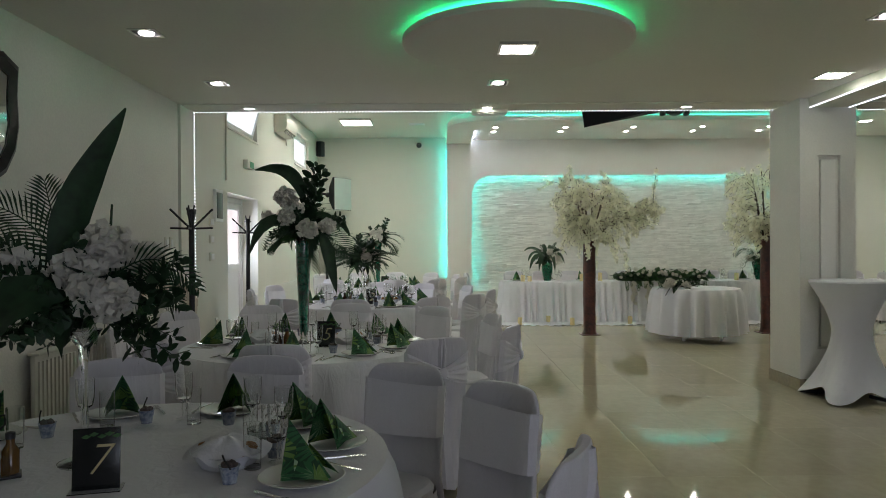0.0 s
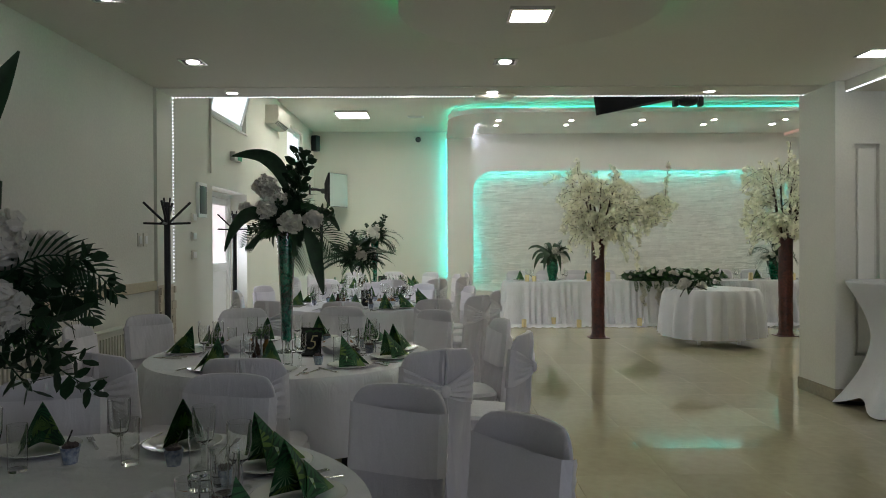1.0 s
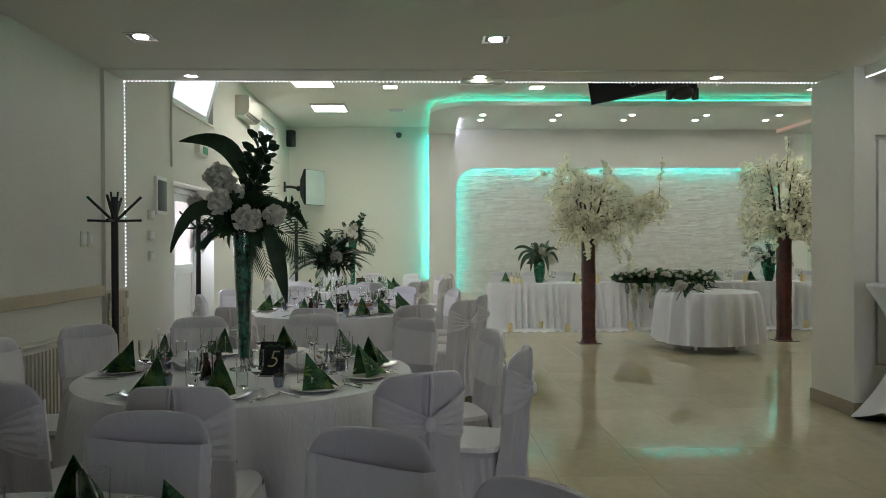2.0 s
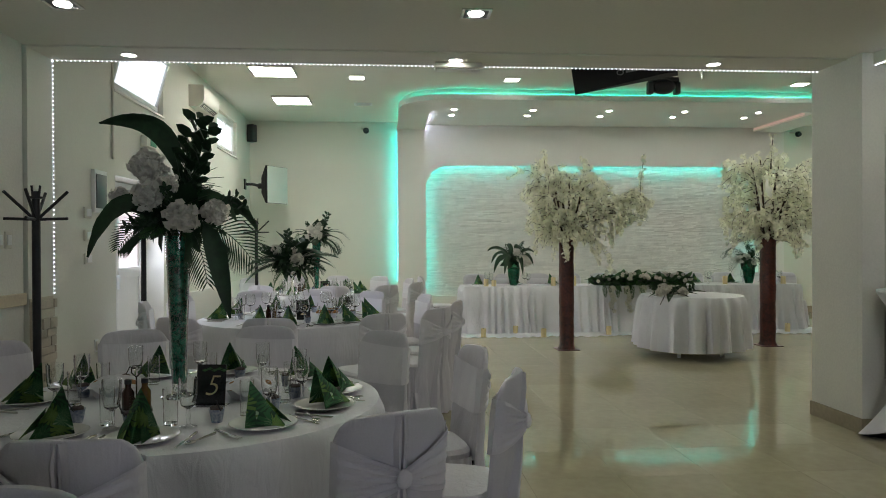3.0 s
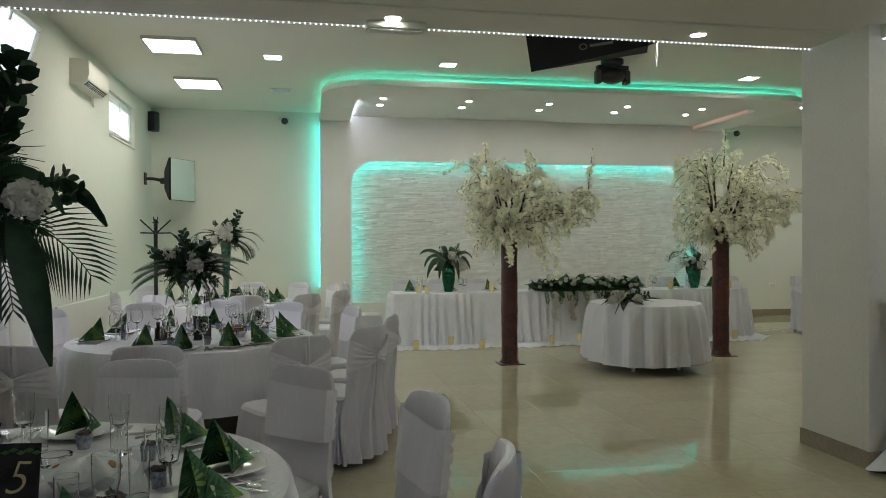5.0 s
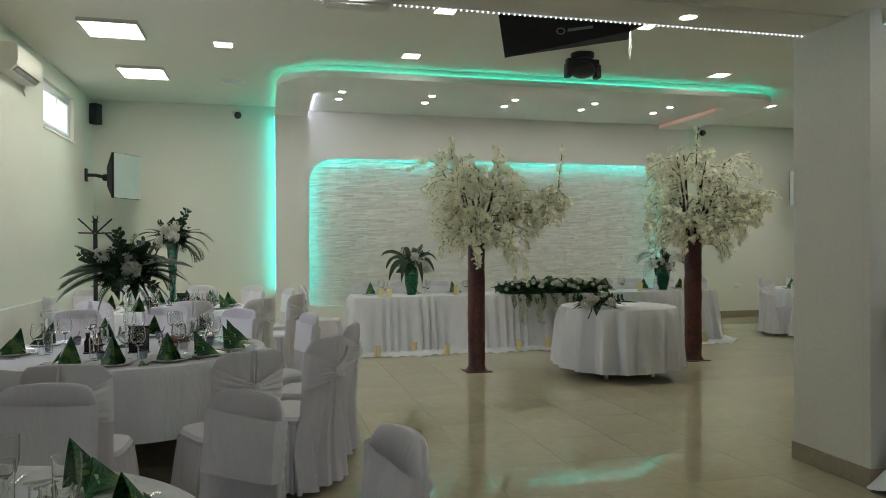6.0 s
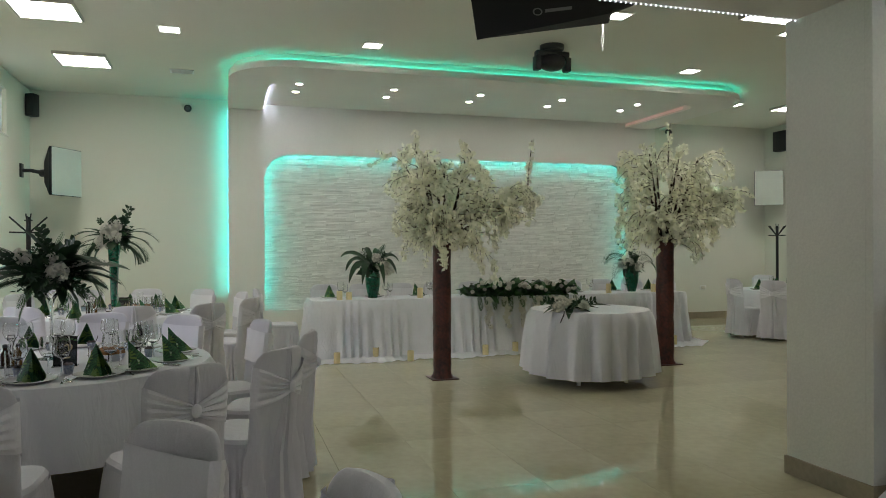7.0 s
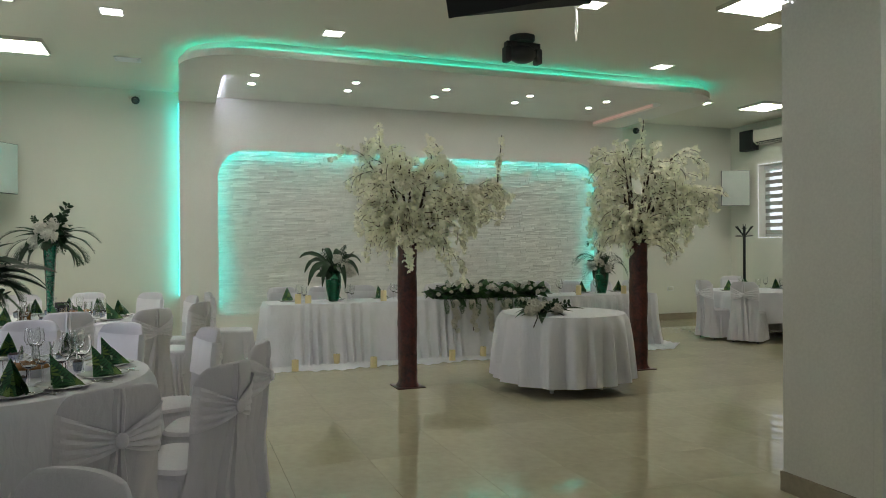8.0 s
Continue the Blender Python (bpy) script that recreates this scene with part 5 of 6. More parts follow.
for k, (dx, dy, dz, r) in enumerate(((-0.115, -0.08, 0.31, 0.088), (-0.10, -0.14, 0.165, 0.082), (0.065, -0.17, 0.065, 0.080), (0.20, -0.10, 0.095, 0.068), (-0.03, -0.10, 0.225, 0.058), (-0.265, -0.03, 0.17, 0.05), (0.02, 0.14, 0.18, 0.085), (-0.14, 0.12, 0.12, 0.08))):
    bloom(b, (dx, dy, T5 + dz), r, k)
filler(b, T5 + 0.06, 62, 0.21, 5)

# table seven: clear stem
b = bouquet(-1.22, 2.48, TABLE_H, "white flowers, palm and large leaves on a clear glass stem")
stem_vase(b, 0.46)
T7 = 0.52
shaped_leaf(b, ((-0.06, 0.0, T7 - 0.04), (-0.13, 0.02, T7 + 0.25), (-0.02, 0.02, T7 + 0.42), (0.15, 0.0, T7 + 0.70)), 0.058, (0.35, -1, 0.1), 0.16)
shaped_leaf(b, ((0.0, -0.12, T7 + 0.05), (-0.10, -0.22, T7 + 0.12), (-0.22, -0.24, T7 + 0.0), (-0.26, -0.24, T7 - 0.29)), 0.085, (-0.4, -1, 0.3), 0.05)
for pts_, r_ in ((((0.02, 0.0, T7), (0.14, -0.02, T7 + 0.22), (0.29, -0.02, T7 + 0.23), (0.40, -0.02, T7 + 0.08)), 0.10),
                 (((0.02, 0.0, T7), (0.12, 0.05, T7 + 0.14), (0.22, 0.05, T7 + 0.14), (0.31, 0.05, T7 + 0.02)), 0.10),
                 (((-0.03, 0.0, T7), (-0.10, 0.02, T7 + 0.26), (-0.20, 0.02, T7 + 0.34), (-0.34, 0.0, T7 + 0.38)), 0.15),
                 (((-0.03, 0.0, T7), (-0.08, 0.02, T7 + 0.22), (-0.12, 0.02, T7 + 0.34), (-0.13, 0.0, T7 + 0.45)), 0.14),
                 (((-0.03, 0.0, T7), (-0.16, -0.02, T7 + 0.20), (-0.28, -0.04, T7 + 0.24), (-0.42, -0.06, T7 + 0.18)), 0.16),
                 (((-0.03, 0.0, T7), (-0.14, -0.06, T7 + 0.08), (-0.30, -0.08, T7 + 0.06), (-0.42, -0.08, T7 - 0.06)), 0.15),
                 (((0.0, 0.02, T7), (0.04, 0.16, T7 + 0.2), (0.08, 0.30, T7 + 0.2), (0.10, 0.42, T7 + 0.1)), 0.16)):
    shaped_frond(b, pts_, r_)
part("flower_spike", tube(bmesh.new(), [(0.06, 0.0, T7), (0.09, 0.0, T7 + 0.22), (0.10, 0.0, T7 + 0.37)], [0.004, 0.006, 0.004], 6), LEAF, b)
for az, el, l in ((-95, -20, 0.32), (-110, 0, 0.36), (-80, -34, 0.36), (-120, -30, 0.32), (-70, 10, 0.34), (100, -25, 0.28), (160, -20, 0.28), (-90, 25, 0.34)):
    sprout(b, TWIGS[1], (0.04, -0.05, T7 + 0.03), az, el, l)
for k, (dx, dy, dz, r) in enumerate(((0.11, -0.06, 0.23, 0.085), (0.04, -0.12, 0.145, 0.092), (0.10, -0.16, 0.075, 0.072), (0.165, -0.14, 0.05, 0.078), (-0.22, -0.08, 0.13, 0.105), (-0.26, -0.12, 0.04, 0.090), (0.02, 0.10, 0.18, 0.10), (0.15, 0.10, 0.16, 0.09))):
    bloom(b, (dx, dy, T7 + dz), r, k + 2)
filler(b, T7 + 0.04, 66, 0.25, 7)

# table two: clear stem, spreading
b = bouquet(-0.99, 9.42, TABLE_H, "spreading white flowers and ferns on a clear glass stem")
stem_vase(b, 0.46)
for az, el, l, k in ((90, 30, 0.50, 1), (100, 12, 0.52, 1), (75, 45, 0.42, 0), (-90, 20, 0.36, 1), (-80, 40, 0.50, 1), (120, 40, 0.40, 1), (-120, 10, 0.34, 1), (180, 20, 0.3, 1), (85, 22, 0.50, 1), (-85, 28, 0.44, 1), (110, 25, 0.46, 1), (-100, 35, 0.40, 2), (60, 30, 0.46, 1), (-60, 20, 0.42, 1)):
    sprout(b, FRONDS[k], (0, 0, 0.54), az, el, l, 25 * math.sin(el))
for az, el, l in ((-90, 5, 0.36), (-100, -25, 0.34), (90, -20, 0.34), (-75, -10, 0.32), (140, 0, 0.3)):
    sprout(b, FERNS[1], (0, 0, 0.52), az, el, l)
sprout(b, BLADES[1], (0.0, 0, 0.56), -80, 70, 0.36, 10)
sprout(b, BLADES[2], (0.1, 0, 0.56), -85, 40, 0.46, 0)
for k, (dx, dy, dz, r) in enumerate(((-0.17, -0.05, 0.17, 0.10), (0.06, -0.14, 0.08, 0.10), (0.03, -0.08, 0.16, 0.07), (-0.05, 0.1, 0.12, 0.08), (0.16, 0.05, 0.10, 0.08))):
    bloom(b, (dx, dy, 0.50 + dz), r * 0.8, k)
filler(b, 0.58, 64, 0.29, 9)

# table four: tall green vase
b = bouquet(-1.10, 13.15, TABLE_H, "white roses and palm fronds in a tall green vase")
tall_vase(b, 0.80, True, 0.07)
for az, el, l, k in ((90, 35, 0.48, 2), (105, 15, 0.46, 2), (-90, 40, 0.50, 2), (-80, 20, 0.46, 2), (70, 60, 0.40, 1), (-70, 60, 0.40, 1), (-110, 15, 0.44, 2), (180, 20, 0.3, 1), (0, 30, 0.4, 1), (95, 55, 0.55, 2), (-95, 55, 0.56, 2), (100, 0, 0.42, 1), (-100, 0, 0.42, 1), (60, 25, 0.5, 2), (-60, 25, 0.5, 2)):
    sprout(b, FRONDS[k], (0, 0, 0.80), az, el, l)
for az, el, l in ((100, 55, 0.50), (-95, 10, 0.42), (85, 5, 0.40), (-90, 50, 0.48), (120, 25, 0.44)):
    sprout(b, BLADES[2], (0, 0, 0.80), az, el, l)
sprout(b, TWIGS[0], (0.03, 0, 0.82), -85, 70, 0.42)
for k, (dx, dy, dz, r) in enumerate(((0.02, -0.08, 0.20, 0.09), (-0.06, -0.12, 0.16, 0.08), (0.02, -0.15, 0.08, 0.085), (-0.12, -0.08, 0.02, 0.08), (0.12, 0.05, 0.14, 0.08))):
    bloom(b, (dx, dy, 0.80 + dz), r, k + 1)
filler(b, 0.88, 56, 0.26, 11)

# two low green vases on the head table
for bx, seed, up in ((2.12, 13, 0), (6.25, 14, 1)):
    b = bouquet(bx, 13.95, HH + 0.006, "palm leaves and white flowers in a low green vase")
    part("vase", revolve(bmesh.new(), [(0.001, 0.0), (0.06, 0.0), (0.065, 0.01), (0.10, 0.18), (0.105, 0.30), (0.085, 0.38), (0.09, 0.40), (0.083, 0.40), (0.078, 0.37), (0.095, 0.29), (0.001, 0.02)], 24), GREEN_GLASS, b, "green glass vase")
    part("green_filling", revolve(bmesh.new(), [(0.001, 0.012), (0.055, 0.014), (0.088, 0.18), (0.094, 0.28), (0.001, 0.30)], 24), GREEN_GEL, b, "green gel beads in water")
    if not up:
        # broad leaves that arch out and hang
        for az, rise, reach, drop, w in ((175, 0.26, 0.44, 0.06, 0.042), (150, 0.20, 0.40, 0.20, 0.046), (200, 0.14, 0.38, 0.30, 0.046), (230, 0.16, 0.30, 0.34, 0.044), (300, 0.16, 0.24, 0.36, 0.044), (335, 0.18, 0.34, 0.22, 0.040), (10, 0.24, 0.40, 0.12, 0.034), (60, 0.30, 0.30, 0.05, 0.040), (110, 0.32, 0.28, 0.04, 0.042)):
            c, s_ = math.cos(radians(az)), math.sin(radians(az))
            shaped_leaf(b, ((0, 0, 0.36), (0.3 * reach * c, 0.3 * reach * s_, 0.40 + rise), (0.8 * reach * c, 0.8 * reach * s_, 0.42 + rise), (reach * c, reach * s_, 0.38 + rise - drop)), w, (0.1, -0.6, 0.8), 0.1)
        for az, el, l in ((-70, 78, 0.40), (-95, 60, 0.38), (-60, 40, 0.36)):
            sprout(b, FRONDS[0], (0, 0, 0.38), az, el, l)
    else:
        for az, rise, reach, drop in ((175, 0.20, 0.46, 0.12), (150, 0.24, 0.40, 0.10), (200, 0.10, 0.42, 0.24), (250, 0.10, 0.30, 0.28), (340, 0.14, 0.40, 0.22), (10, 0.22, 0.42, 0.14), (60, 0.30, 0.30, 0.06), (120, 0.40, 0.22, 0.02), (80, 0.44, 0.14, -0.10)):
            c, s_ = math.cos(radians(az)), math.sin(radians(az))
            shaped_frond(b, ((0, 0, 0.36), (0.3 * reach * c, 0.3 * reach * s_, 0.40 + rise), (0.8 * reach * c, 0.8 * reach * s_, 0.42 + rise), (reach * c, reach * s_, 0.38 + rise - drop)), 0.15, (0.1, -0.6, 0.8), 18)
    for k, (dx, dy, dz, r) in enumerate(((0.10, -0.08, 0.10, 0.085), (0.18, -0.02, 0.14, 0.075), (0.20, -0.08, 0.02, 0.08), (0.05, -0.02, 0.20, 0.07)) if not up else ((-0.20, -0.06, 0.06, 0.08), (-0.10, -0.1, 0.10, 0.07), (0.05, -0.1, 0.02, 0.07))):
        bloom(b, (dx, dy, 0.36 + dz), r, k + seed)
    filler(b, 0.42, 30, 0.24, seed)

# garland along the front of the head table
g = thing("garland", "green leaf garland with white flowers along the table edge", "garland", Matrix.Translation((4.3, HY0 + 0.08, HH + 0.006)))
rng = random.Random(31)
for i in range(330):
    gx = rng.uniform(-0.86, 0.70)
    sprout(g, rng.choice(SMALL + SMALL_LIGHT * 2 + [FERNS[0]]), (gx, rng.uniform(-0.10, 0.12), rng.uniform(0.0, 0.10)), rng.uniform(0, 360), rng.uniform(-15, 70), rng.uniform(0.14, 0.25), rng.uniform(-60, 60))
for i in range(16):
    sprout(g, FERNS[1], (-0.75 + 0.1 * i, -0.13, 0.03), 180 + rng.uniform(-40, 40), rng.uniform(-35, -5), rng.uniform(0.2, 0.32))
for i in range(28):
    bloom(g, (-0.82 + 1.50 * i / 27 + rng.uniform(-0.03, 0.03), rng.uniform(-0.26, -0.12), rng.uniform(0.07, 0.24)), rng.uniform(0.026, 0.044), i)
for i, gx in enumerate((-0.62, -0.36, -0.12, 0.12, 0.34)):
    n_ = 7 if i != 4 else 4
    for j in range(n_):
        bloom(g, (gx + rng.uniform(-0.04, 0.04), -0.22 + rng.uniform(-0.03, 0.0), -0.04 - 0.062 * j), 0.055 * (1 - 0.05 * j), i + j)
    tube_bm = tube(bmesh.new(), [(gx, -0.145, 0.03), (gx, -0.205, -0.05), (gx, -0.21, -0.06 * n_)], 0.005, 5)
    part("hanging_stem", tube_bm, BRANCH, g)

# spray lying on the round cloth
b = thing("flower_spray", "white roses with dark leaves lying on the cloth", "flower arrangement", pose(3.66, 10.98, 0.806))
for k, (dx, dy, dz, r) in enumerate(((-0.12, -0.05, 0.09, 0.085), (0.03, -0.02, 0.08, 0.075), (-0.20, -0.1, 0.05, 0.06), (0.12, -0.06, 0.06, 0.07), (-0.03, 0.05, 0.05, 0.05), (0.18, 0.0, 0.04, 0.05))):
    bloom(b, (dx, dy, dz), r, k)
for az, el, l, k in ((-95, 14, 0.48, 0), (-80, 10, 0.40, 0), (95, 25, 0.34, 1), (70, 30, 0.30, 1), (150, 12, 0.28, 1), (110, 8, 0.32, 0), (-120, 15, 0.3, 1)):
    sprout(b, BLADES[k], (0, 0, 0.02), az, el, l)
for az in (100, 60, -60, -110, 170):
    sprout(b, TWIGS[0], (0, 0, 0.03), az, 18, 0.28)
part("ribbon_tail", tube(bmesh.new(), [(-0.18, -0.22, 0.02), (-0.24, -0.34, 0.0), (-0.30, -0.38, -0.08)], 0.006, 5), DARK, b)


def blossom_tree(x, y, label, seed, arm, spread, top, shoot):
    """Artificial weeping blossom tree: bark-wrapped post, dark upright limbs, arching boughs set with small five-petalled flowers."""
    rng = random.Random(seed)
    t = thing("blossom_tree", label, "tree", Matrix.Translation((x, y, 0)), "blossom trees")
    part("base_plate", boxes((-0.155, 0.155, -0.155, 0.155, 0, 0.012), bevel=0.004), TRUNK, t)
    bm = bmesh.new()
    rings = []
    H = 1.54
    for k in range(40):
        z = 0.013 + (H - 0.013) * k / 39
        flare = 1 + 0.30 * max(0, 0.06 - z) / 0.06
        ring = []
        for px, py, _ in superellipse(0, 0, 0.098, 0.098, 0, 24, 2.8):
            rough = 1 + 0.07 * noise.noise(Vector((px * 16, py * 16, z * 6 + seed))) + 0.05 * noise.noise(Vector((px * 40, py * 40, z * 22)))
            ring.append((px * flare * rough, py * flare * rough, z))
        rings.append(ring)
    loft(bm, rings)
    part("trunk", bm, TRUNK, t, "reddish brown bark-wrapped post")

    boughs = []          # (points, flowers to the metre)

    def grow(p, az, el, length, droop, steps=9):
        """Points of a bough that leaves at an angle and sinks under its weight."""
        pts = [Vector(p)]
        for i in range(steps):
            e = el - droop * ((i + 0.5) / steps) ** 1.3
            pts.append(pts[-1] + Vector((math.cos(az) * math.cos(e), 0.8 * math.sin(az) * math.cos(e), math.sin(e))) * (length / steps)
                       + Vector((rng.gauss(0, 0.006), rng.gauss(0, 0.006), rng.gauss(0, 0.006))))
        return pts

    limbs = []
    for i in range(7):
        az = 2 * math.pi * i / 7 + rng.uniform(-0.3, 0.3)
        l = (0.84 + 0.12 * ((i * 3) % 7) / 6) * (top - H) * 0.95
        limbs.append(grow((0.06 * math.cos(az), 0.06 * math.sin(az), H - 0.05), az, rng.uniform(1.25, 1.48), l, rng.uniform(-0.05, 0.30)))
    for dz in (0.0, 0.12):
        limbs.append(grow((0.04, -0.03 + dz * 0.5, H - 0.05), rng.uniform(-0.25, 0.25), 0.80 + dz, arm * 0.92, 0.55))
    for pts in limbs:
        bm = bmesh.new()
        tube(bm, pts, [0.022 - 0.0015 * i for i in range(len(pts))], 6)
        part("branch", bm, BRANCH, t)
        boughs.append((pts[4:], 45))
    fine = bmesh.new()
    for k, pts in enumerate(limbs):
        side = k >= 7
        out = math.atan2(pts[-1].y, pts[-1].x)
        for i in range(10 if not side else 11):
            p = pts[rng.randint(1, 8) if not side else rng.randint(4, 9)]
            az = out + rng.gauss(0, 0.75)
            # shorter boughs on the lean side, longer ones to the arm's side
            l = rng.uniform(0.26, 0.60) * spread * (1.0 if math.cos(az) < 0.2 else 1.10)
            if side:
                l *= 0.72
            b_ = grow(p, az, rng.uniform(0.2, 1.1), l, rng.uniform(1.3, 2.6))
            tube(fine, b_, [0.007 - 0.0005 * j for j in range(len(b_))], 4)
            boughs.append((b_, 29))
            for q in range(3):
                p2 = b_[rng.randint(2, 8)]
                s_ = grow(p2, az + rng.uniform(-1.6, 1.6), rng.uniform(-0.6, 1.0), rng.uniform(0.12, 0.28), rng.uniform(0.3, 1.5), 5)
                tube(fine, s_, [0.004 - 0.0004 * j for j in range(len(s_))], 3)
                boughs.append((s_, 34))
    # skirt low round the post
    for i in range(54):
        az = rng.uniform(0, 6.283)
        l = rng.uniform(0.30, 0.66) * spread * (1.1 if math.cos(az) > 0 else 1.0)
        b_ = grow((0.07 * math.cos(az), 0.07 * math.sin(az), H + rng.uniform(-0.04, 0.36)), az, rng.uniform(0.25, 0.85), l, rng.uniform(1.3, 2.3))
        tube(fine, b_, [0.006 - 0.0004 * j for j in range(len(b_))], 4)
        boughs.append((b_, 44))
    # thin upright shoots on the crown
    for i in range(20):
        pts = limbs[i % 7]
        p = pts[rng.randint(7, 9)]
        b_ = grow(p, rng.uniform(0, 6.283), rng.uniform(0.7, 1.5), rng.uniform(0.10, 0.22), 0.3, 6)
        tube(fine, b_, [0.006 - 0.0007 * j for j in range(len(b_))], 4)
        boughs.append((b_, 60))
    p = Vector((shoot[0] - x, -0.05, shoot[1] - 0.50))
    b_ = grow(p, 0.2, 1.45, 0.52, 0.0, 6)
    tube(fine, b_, [0.010 - 0.001 * j for j in range(len(b_))], 4)
    boughs.append((b_, 55))
    # strands hanging from the outer ends
    for i in range(60):
        pts, _ = rng.choice(boughs[9:])
        e = pts[-1]
        if math.hypot(e.x - 0.2, e.y) < 0.32:
            continue
        ln = rng.uniform(0.10, 0.30)
        s_ = [e, e + Vector((rng.gauss(0, 0.015), rng.gauss(0, 0.015), -ln * 0.5)), e + Vector((rng.gauss(0, 0.02), rng.gauss(0, 0.02), -ln))]
        tube(fine, s_, [0.0025, 0.002, 0.0015], 3)
        boughs.append((s_, 80))
    tagged(part("twiglet_mass", fine, BRANCH, t), kind="stuff")
    verts, faces = [], []

    def flower(c, size):
        nrm = Vector((rng.gauss(0, 1), rng.gauss(0, 1) - 0.4, rng.gauss(0, 1))).normalized()
        u = nrm.orthogonal().normalized()
        v = nrm.cross(u)
        b0 = len(verts)
        verts.append(tuple(c))
        cup, turn_ = rng.uniform(0.1, 0.6), rng.uniform(0, 1.2)
        for k in range(5):
            a = 2 * math.pi * k / 5 + turn_
            d = u * math.cos(a) + v * math.sin(a)
            w = u * -math.sin(a) + v * math.cos(a)
            n0 = len(verts)
            for q in ((d * 0.62 + w * 0.42 + nrm * cup * 0.5), (d * 1.05 + nrm * cup), (d * 0.62 - w * 0.42 + nrm * cup * 0.5)):
                verts.append(tuple(c + q * size))
            faces.append((b0, n0, n0 + 1, n0 + 2))

    for pts, rate in boughs:
        for a, c in zip(pts, pts[1:]):
            want = (c - a).length * rate * (0.60 + 1.0 * rng.random())
            for i in range(int(want) + (rng.random() < want % 1)):
                q = a.lerp(c, rng.random()) + Vector((rng.gauss(0, 0.014), rng.gauss(0, 0.014), rng.gauss(0, 0.014)))
                flower(q, rng.uniform(0.023, 0.041))
    me = bpy.data.meshes.new("blossom")
    me.from_pydata(verts, [], faces)
    me.materials.append(BLOSSOM)
    o = new("blossom", me)
    o.parent = t
    tagged(o, "dense cream white blossom", kind="stuff")
    return t


blossom_tree(2.50, 11.87, "artificial white blossom tree on a brown post", 3, 1.10, 1.0, 2.80, (3.55, 2.72))
blossom_tree(5.48, 11.93, "artificial white blossom tree with a lopsided crown", 12, 1.20, 1.0, 2.90, (5.50, 3.05))

# ---------------------------------------------------------------- candles on the floor and on the head table


def candle(x, y, z, r, h, label):
    c = thing("candle", label, "candle", Matrix.Translation((x, y, z)), "pillar candles")
    part("wax", revolve(bmesh.new(), [(0.001, 0.001), (r, 0.001), (r, h - 0.006), (r - 0.004, h), (r * 0.7, h - 0.004), (0.001, h - 0.010)], 20), WAX, c)
    part("wick", tube(bmesh.new(), [(0, 0, h - 0.011), (0.002, 0, h + 0.008)], 0.0016, 5), DARK, c)


for cx, cy in ((1.50, 13.20), (2.07, 13.52), (2.44, 13.08), (2.92, 13.45), (3.55, 13.28), (4.05, 13.42), (7.2, 13.9), (6.6, 13.35)):
    candle(cx, cy, 0.016, 0.042, 0.135, "ivory pillar candle on the drape's train")
for cx, h in ((1.62, 0.12), (2.75, 0.14), (3.10, 0.16), (1.75, 0.10), (5.72, 0.14), (6.5, 0.12), (6.75, 0.13)):
    candle(cx, 13.74, HH + 0.006, 0.04, h, "ivory pillar candle on the head table")

# ---------------------------------------------------------------- things on the tables


def napkin_thing():
    """A square napkin folded to a standing tent: a spine sloping from the tip down to the back, two wings, an outer fold on each."""
    o = thing("napkin", "folded paper napkin with a green palm print", "napkin", None, "folded napkins")
    tip, tail = Vector((0.0, 0.055, 0.180)), Vector((0.0, -0.095, 0.006))
    for sgn in (-1, 1):
        foot = Vector((0.072 * sgn, 0.045, 0.004))
        out = Vector((sgn, -0.25, 0.35)).normalized()

        def sheet(corners, lift, belly, n=7):
            """A curved triangle with a thin edge."""
            a, b, c = corners
            bm = bmesh.new()
            grid = {}
            for i in range(n + 1):
                for j in range(n + 1 - i):
                    u, v = i / n, j / n
                    w = 1 - u - v
                    p = a * w + b * u + c * v + out * (lift + belly * 6 * u * v * (0.4 + w) + belly * 2 * u * w)
                    grid[i, j] = bm.verts.new(p)
            for i in range(n):
                for j in range(n - i):
                    bm.faces.new((grid[i, j], grid[i + 1, j], grid[i, j + 1]))
                    if i + j < n - 1:
                        bm.faces.new((grid[i + 1, j], grid[i + 1, j + 1], grid[i, j + 1]))
            if sgn < 0:
                bmesh.ops.reverse_faces(bm, faces=bm.faces[:])
            top = bm.faces[:]
            bmesh.ops.solidify(bm, geom=top, thickness=0.0025)
            return bm

        part("wing", sheet((tip, foot, tail), 0.0, 0.010), NAPKIN, o)
        low = foot.lerp(tip, 0.10)
        part("fold", sheet((tip.lerp(tail, 0.42) + Vector((0.004 * sgn, 0, 0)), low, tail + Vector((0.03 * sgn, -0.012, 0.0))), 0.006, 0.017), NAPKIN, o)
    return o


def plate_thing():
    o = thing("plate", "white china dinner plate", "plate", None, "plates")
    part("plate_body", revolve(bmesh.new(), [(0.001, 0.004), (0.085, 0.004), (0.10, 0.010), (0.135, 0.020), (0.138, 0.018), (0.10, 0.004), (0.08, 0.0), (0.001, 0.0)], 36), CHINA, o)
    return o


def goblet_thing():
    o = thing("goblet", "clear stemmed glass goblet", "glass", None, "goblets")
    part("bowl", revolve(bmesh.new(), [(0.008, 0.075), (0.028, 0.09), (0.036, 0.13), (0.037, 0.20), (0.0352, 0.20), (0.034, 0.13), (0.026, 0.094), (0.001, 0.082)], 20), GLASS, o)
    part("stem", revolve(bmesh.new(), [(0.036, 0.0), (0.036, 0.003), (0.010, 0.010), (0.0065, 0.03), (0.010, 0.05), (0.007, 0.074)], 16), GLASS, o)
    return o


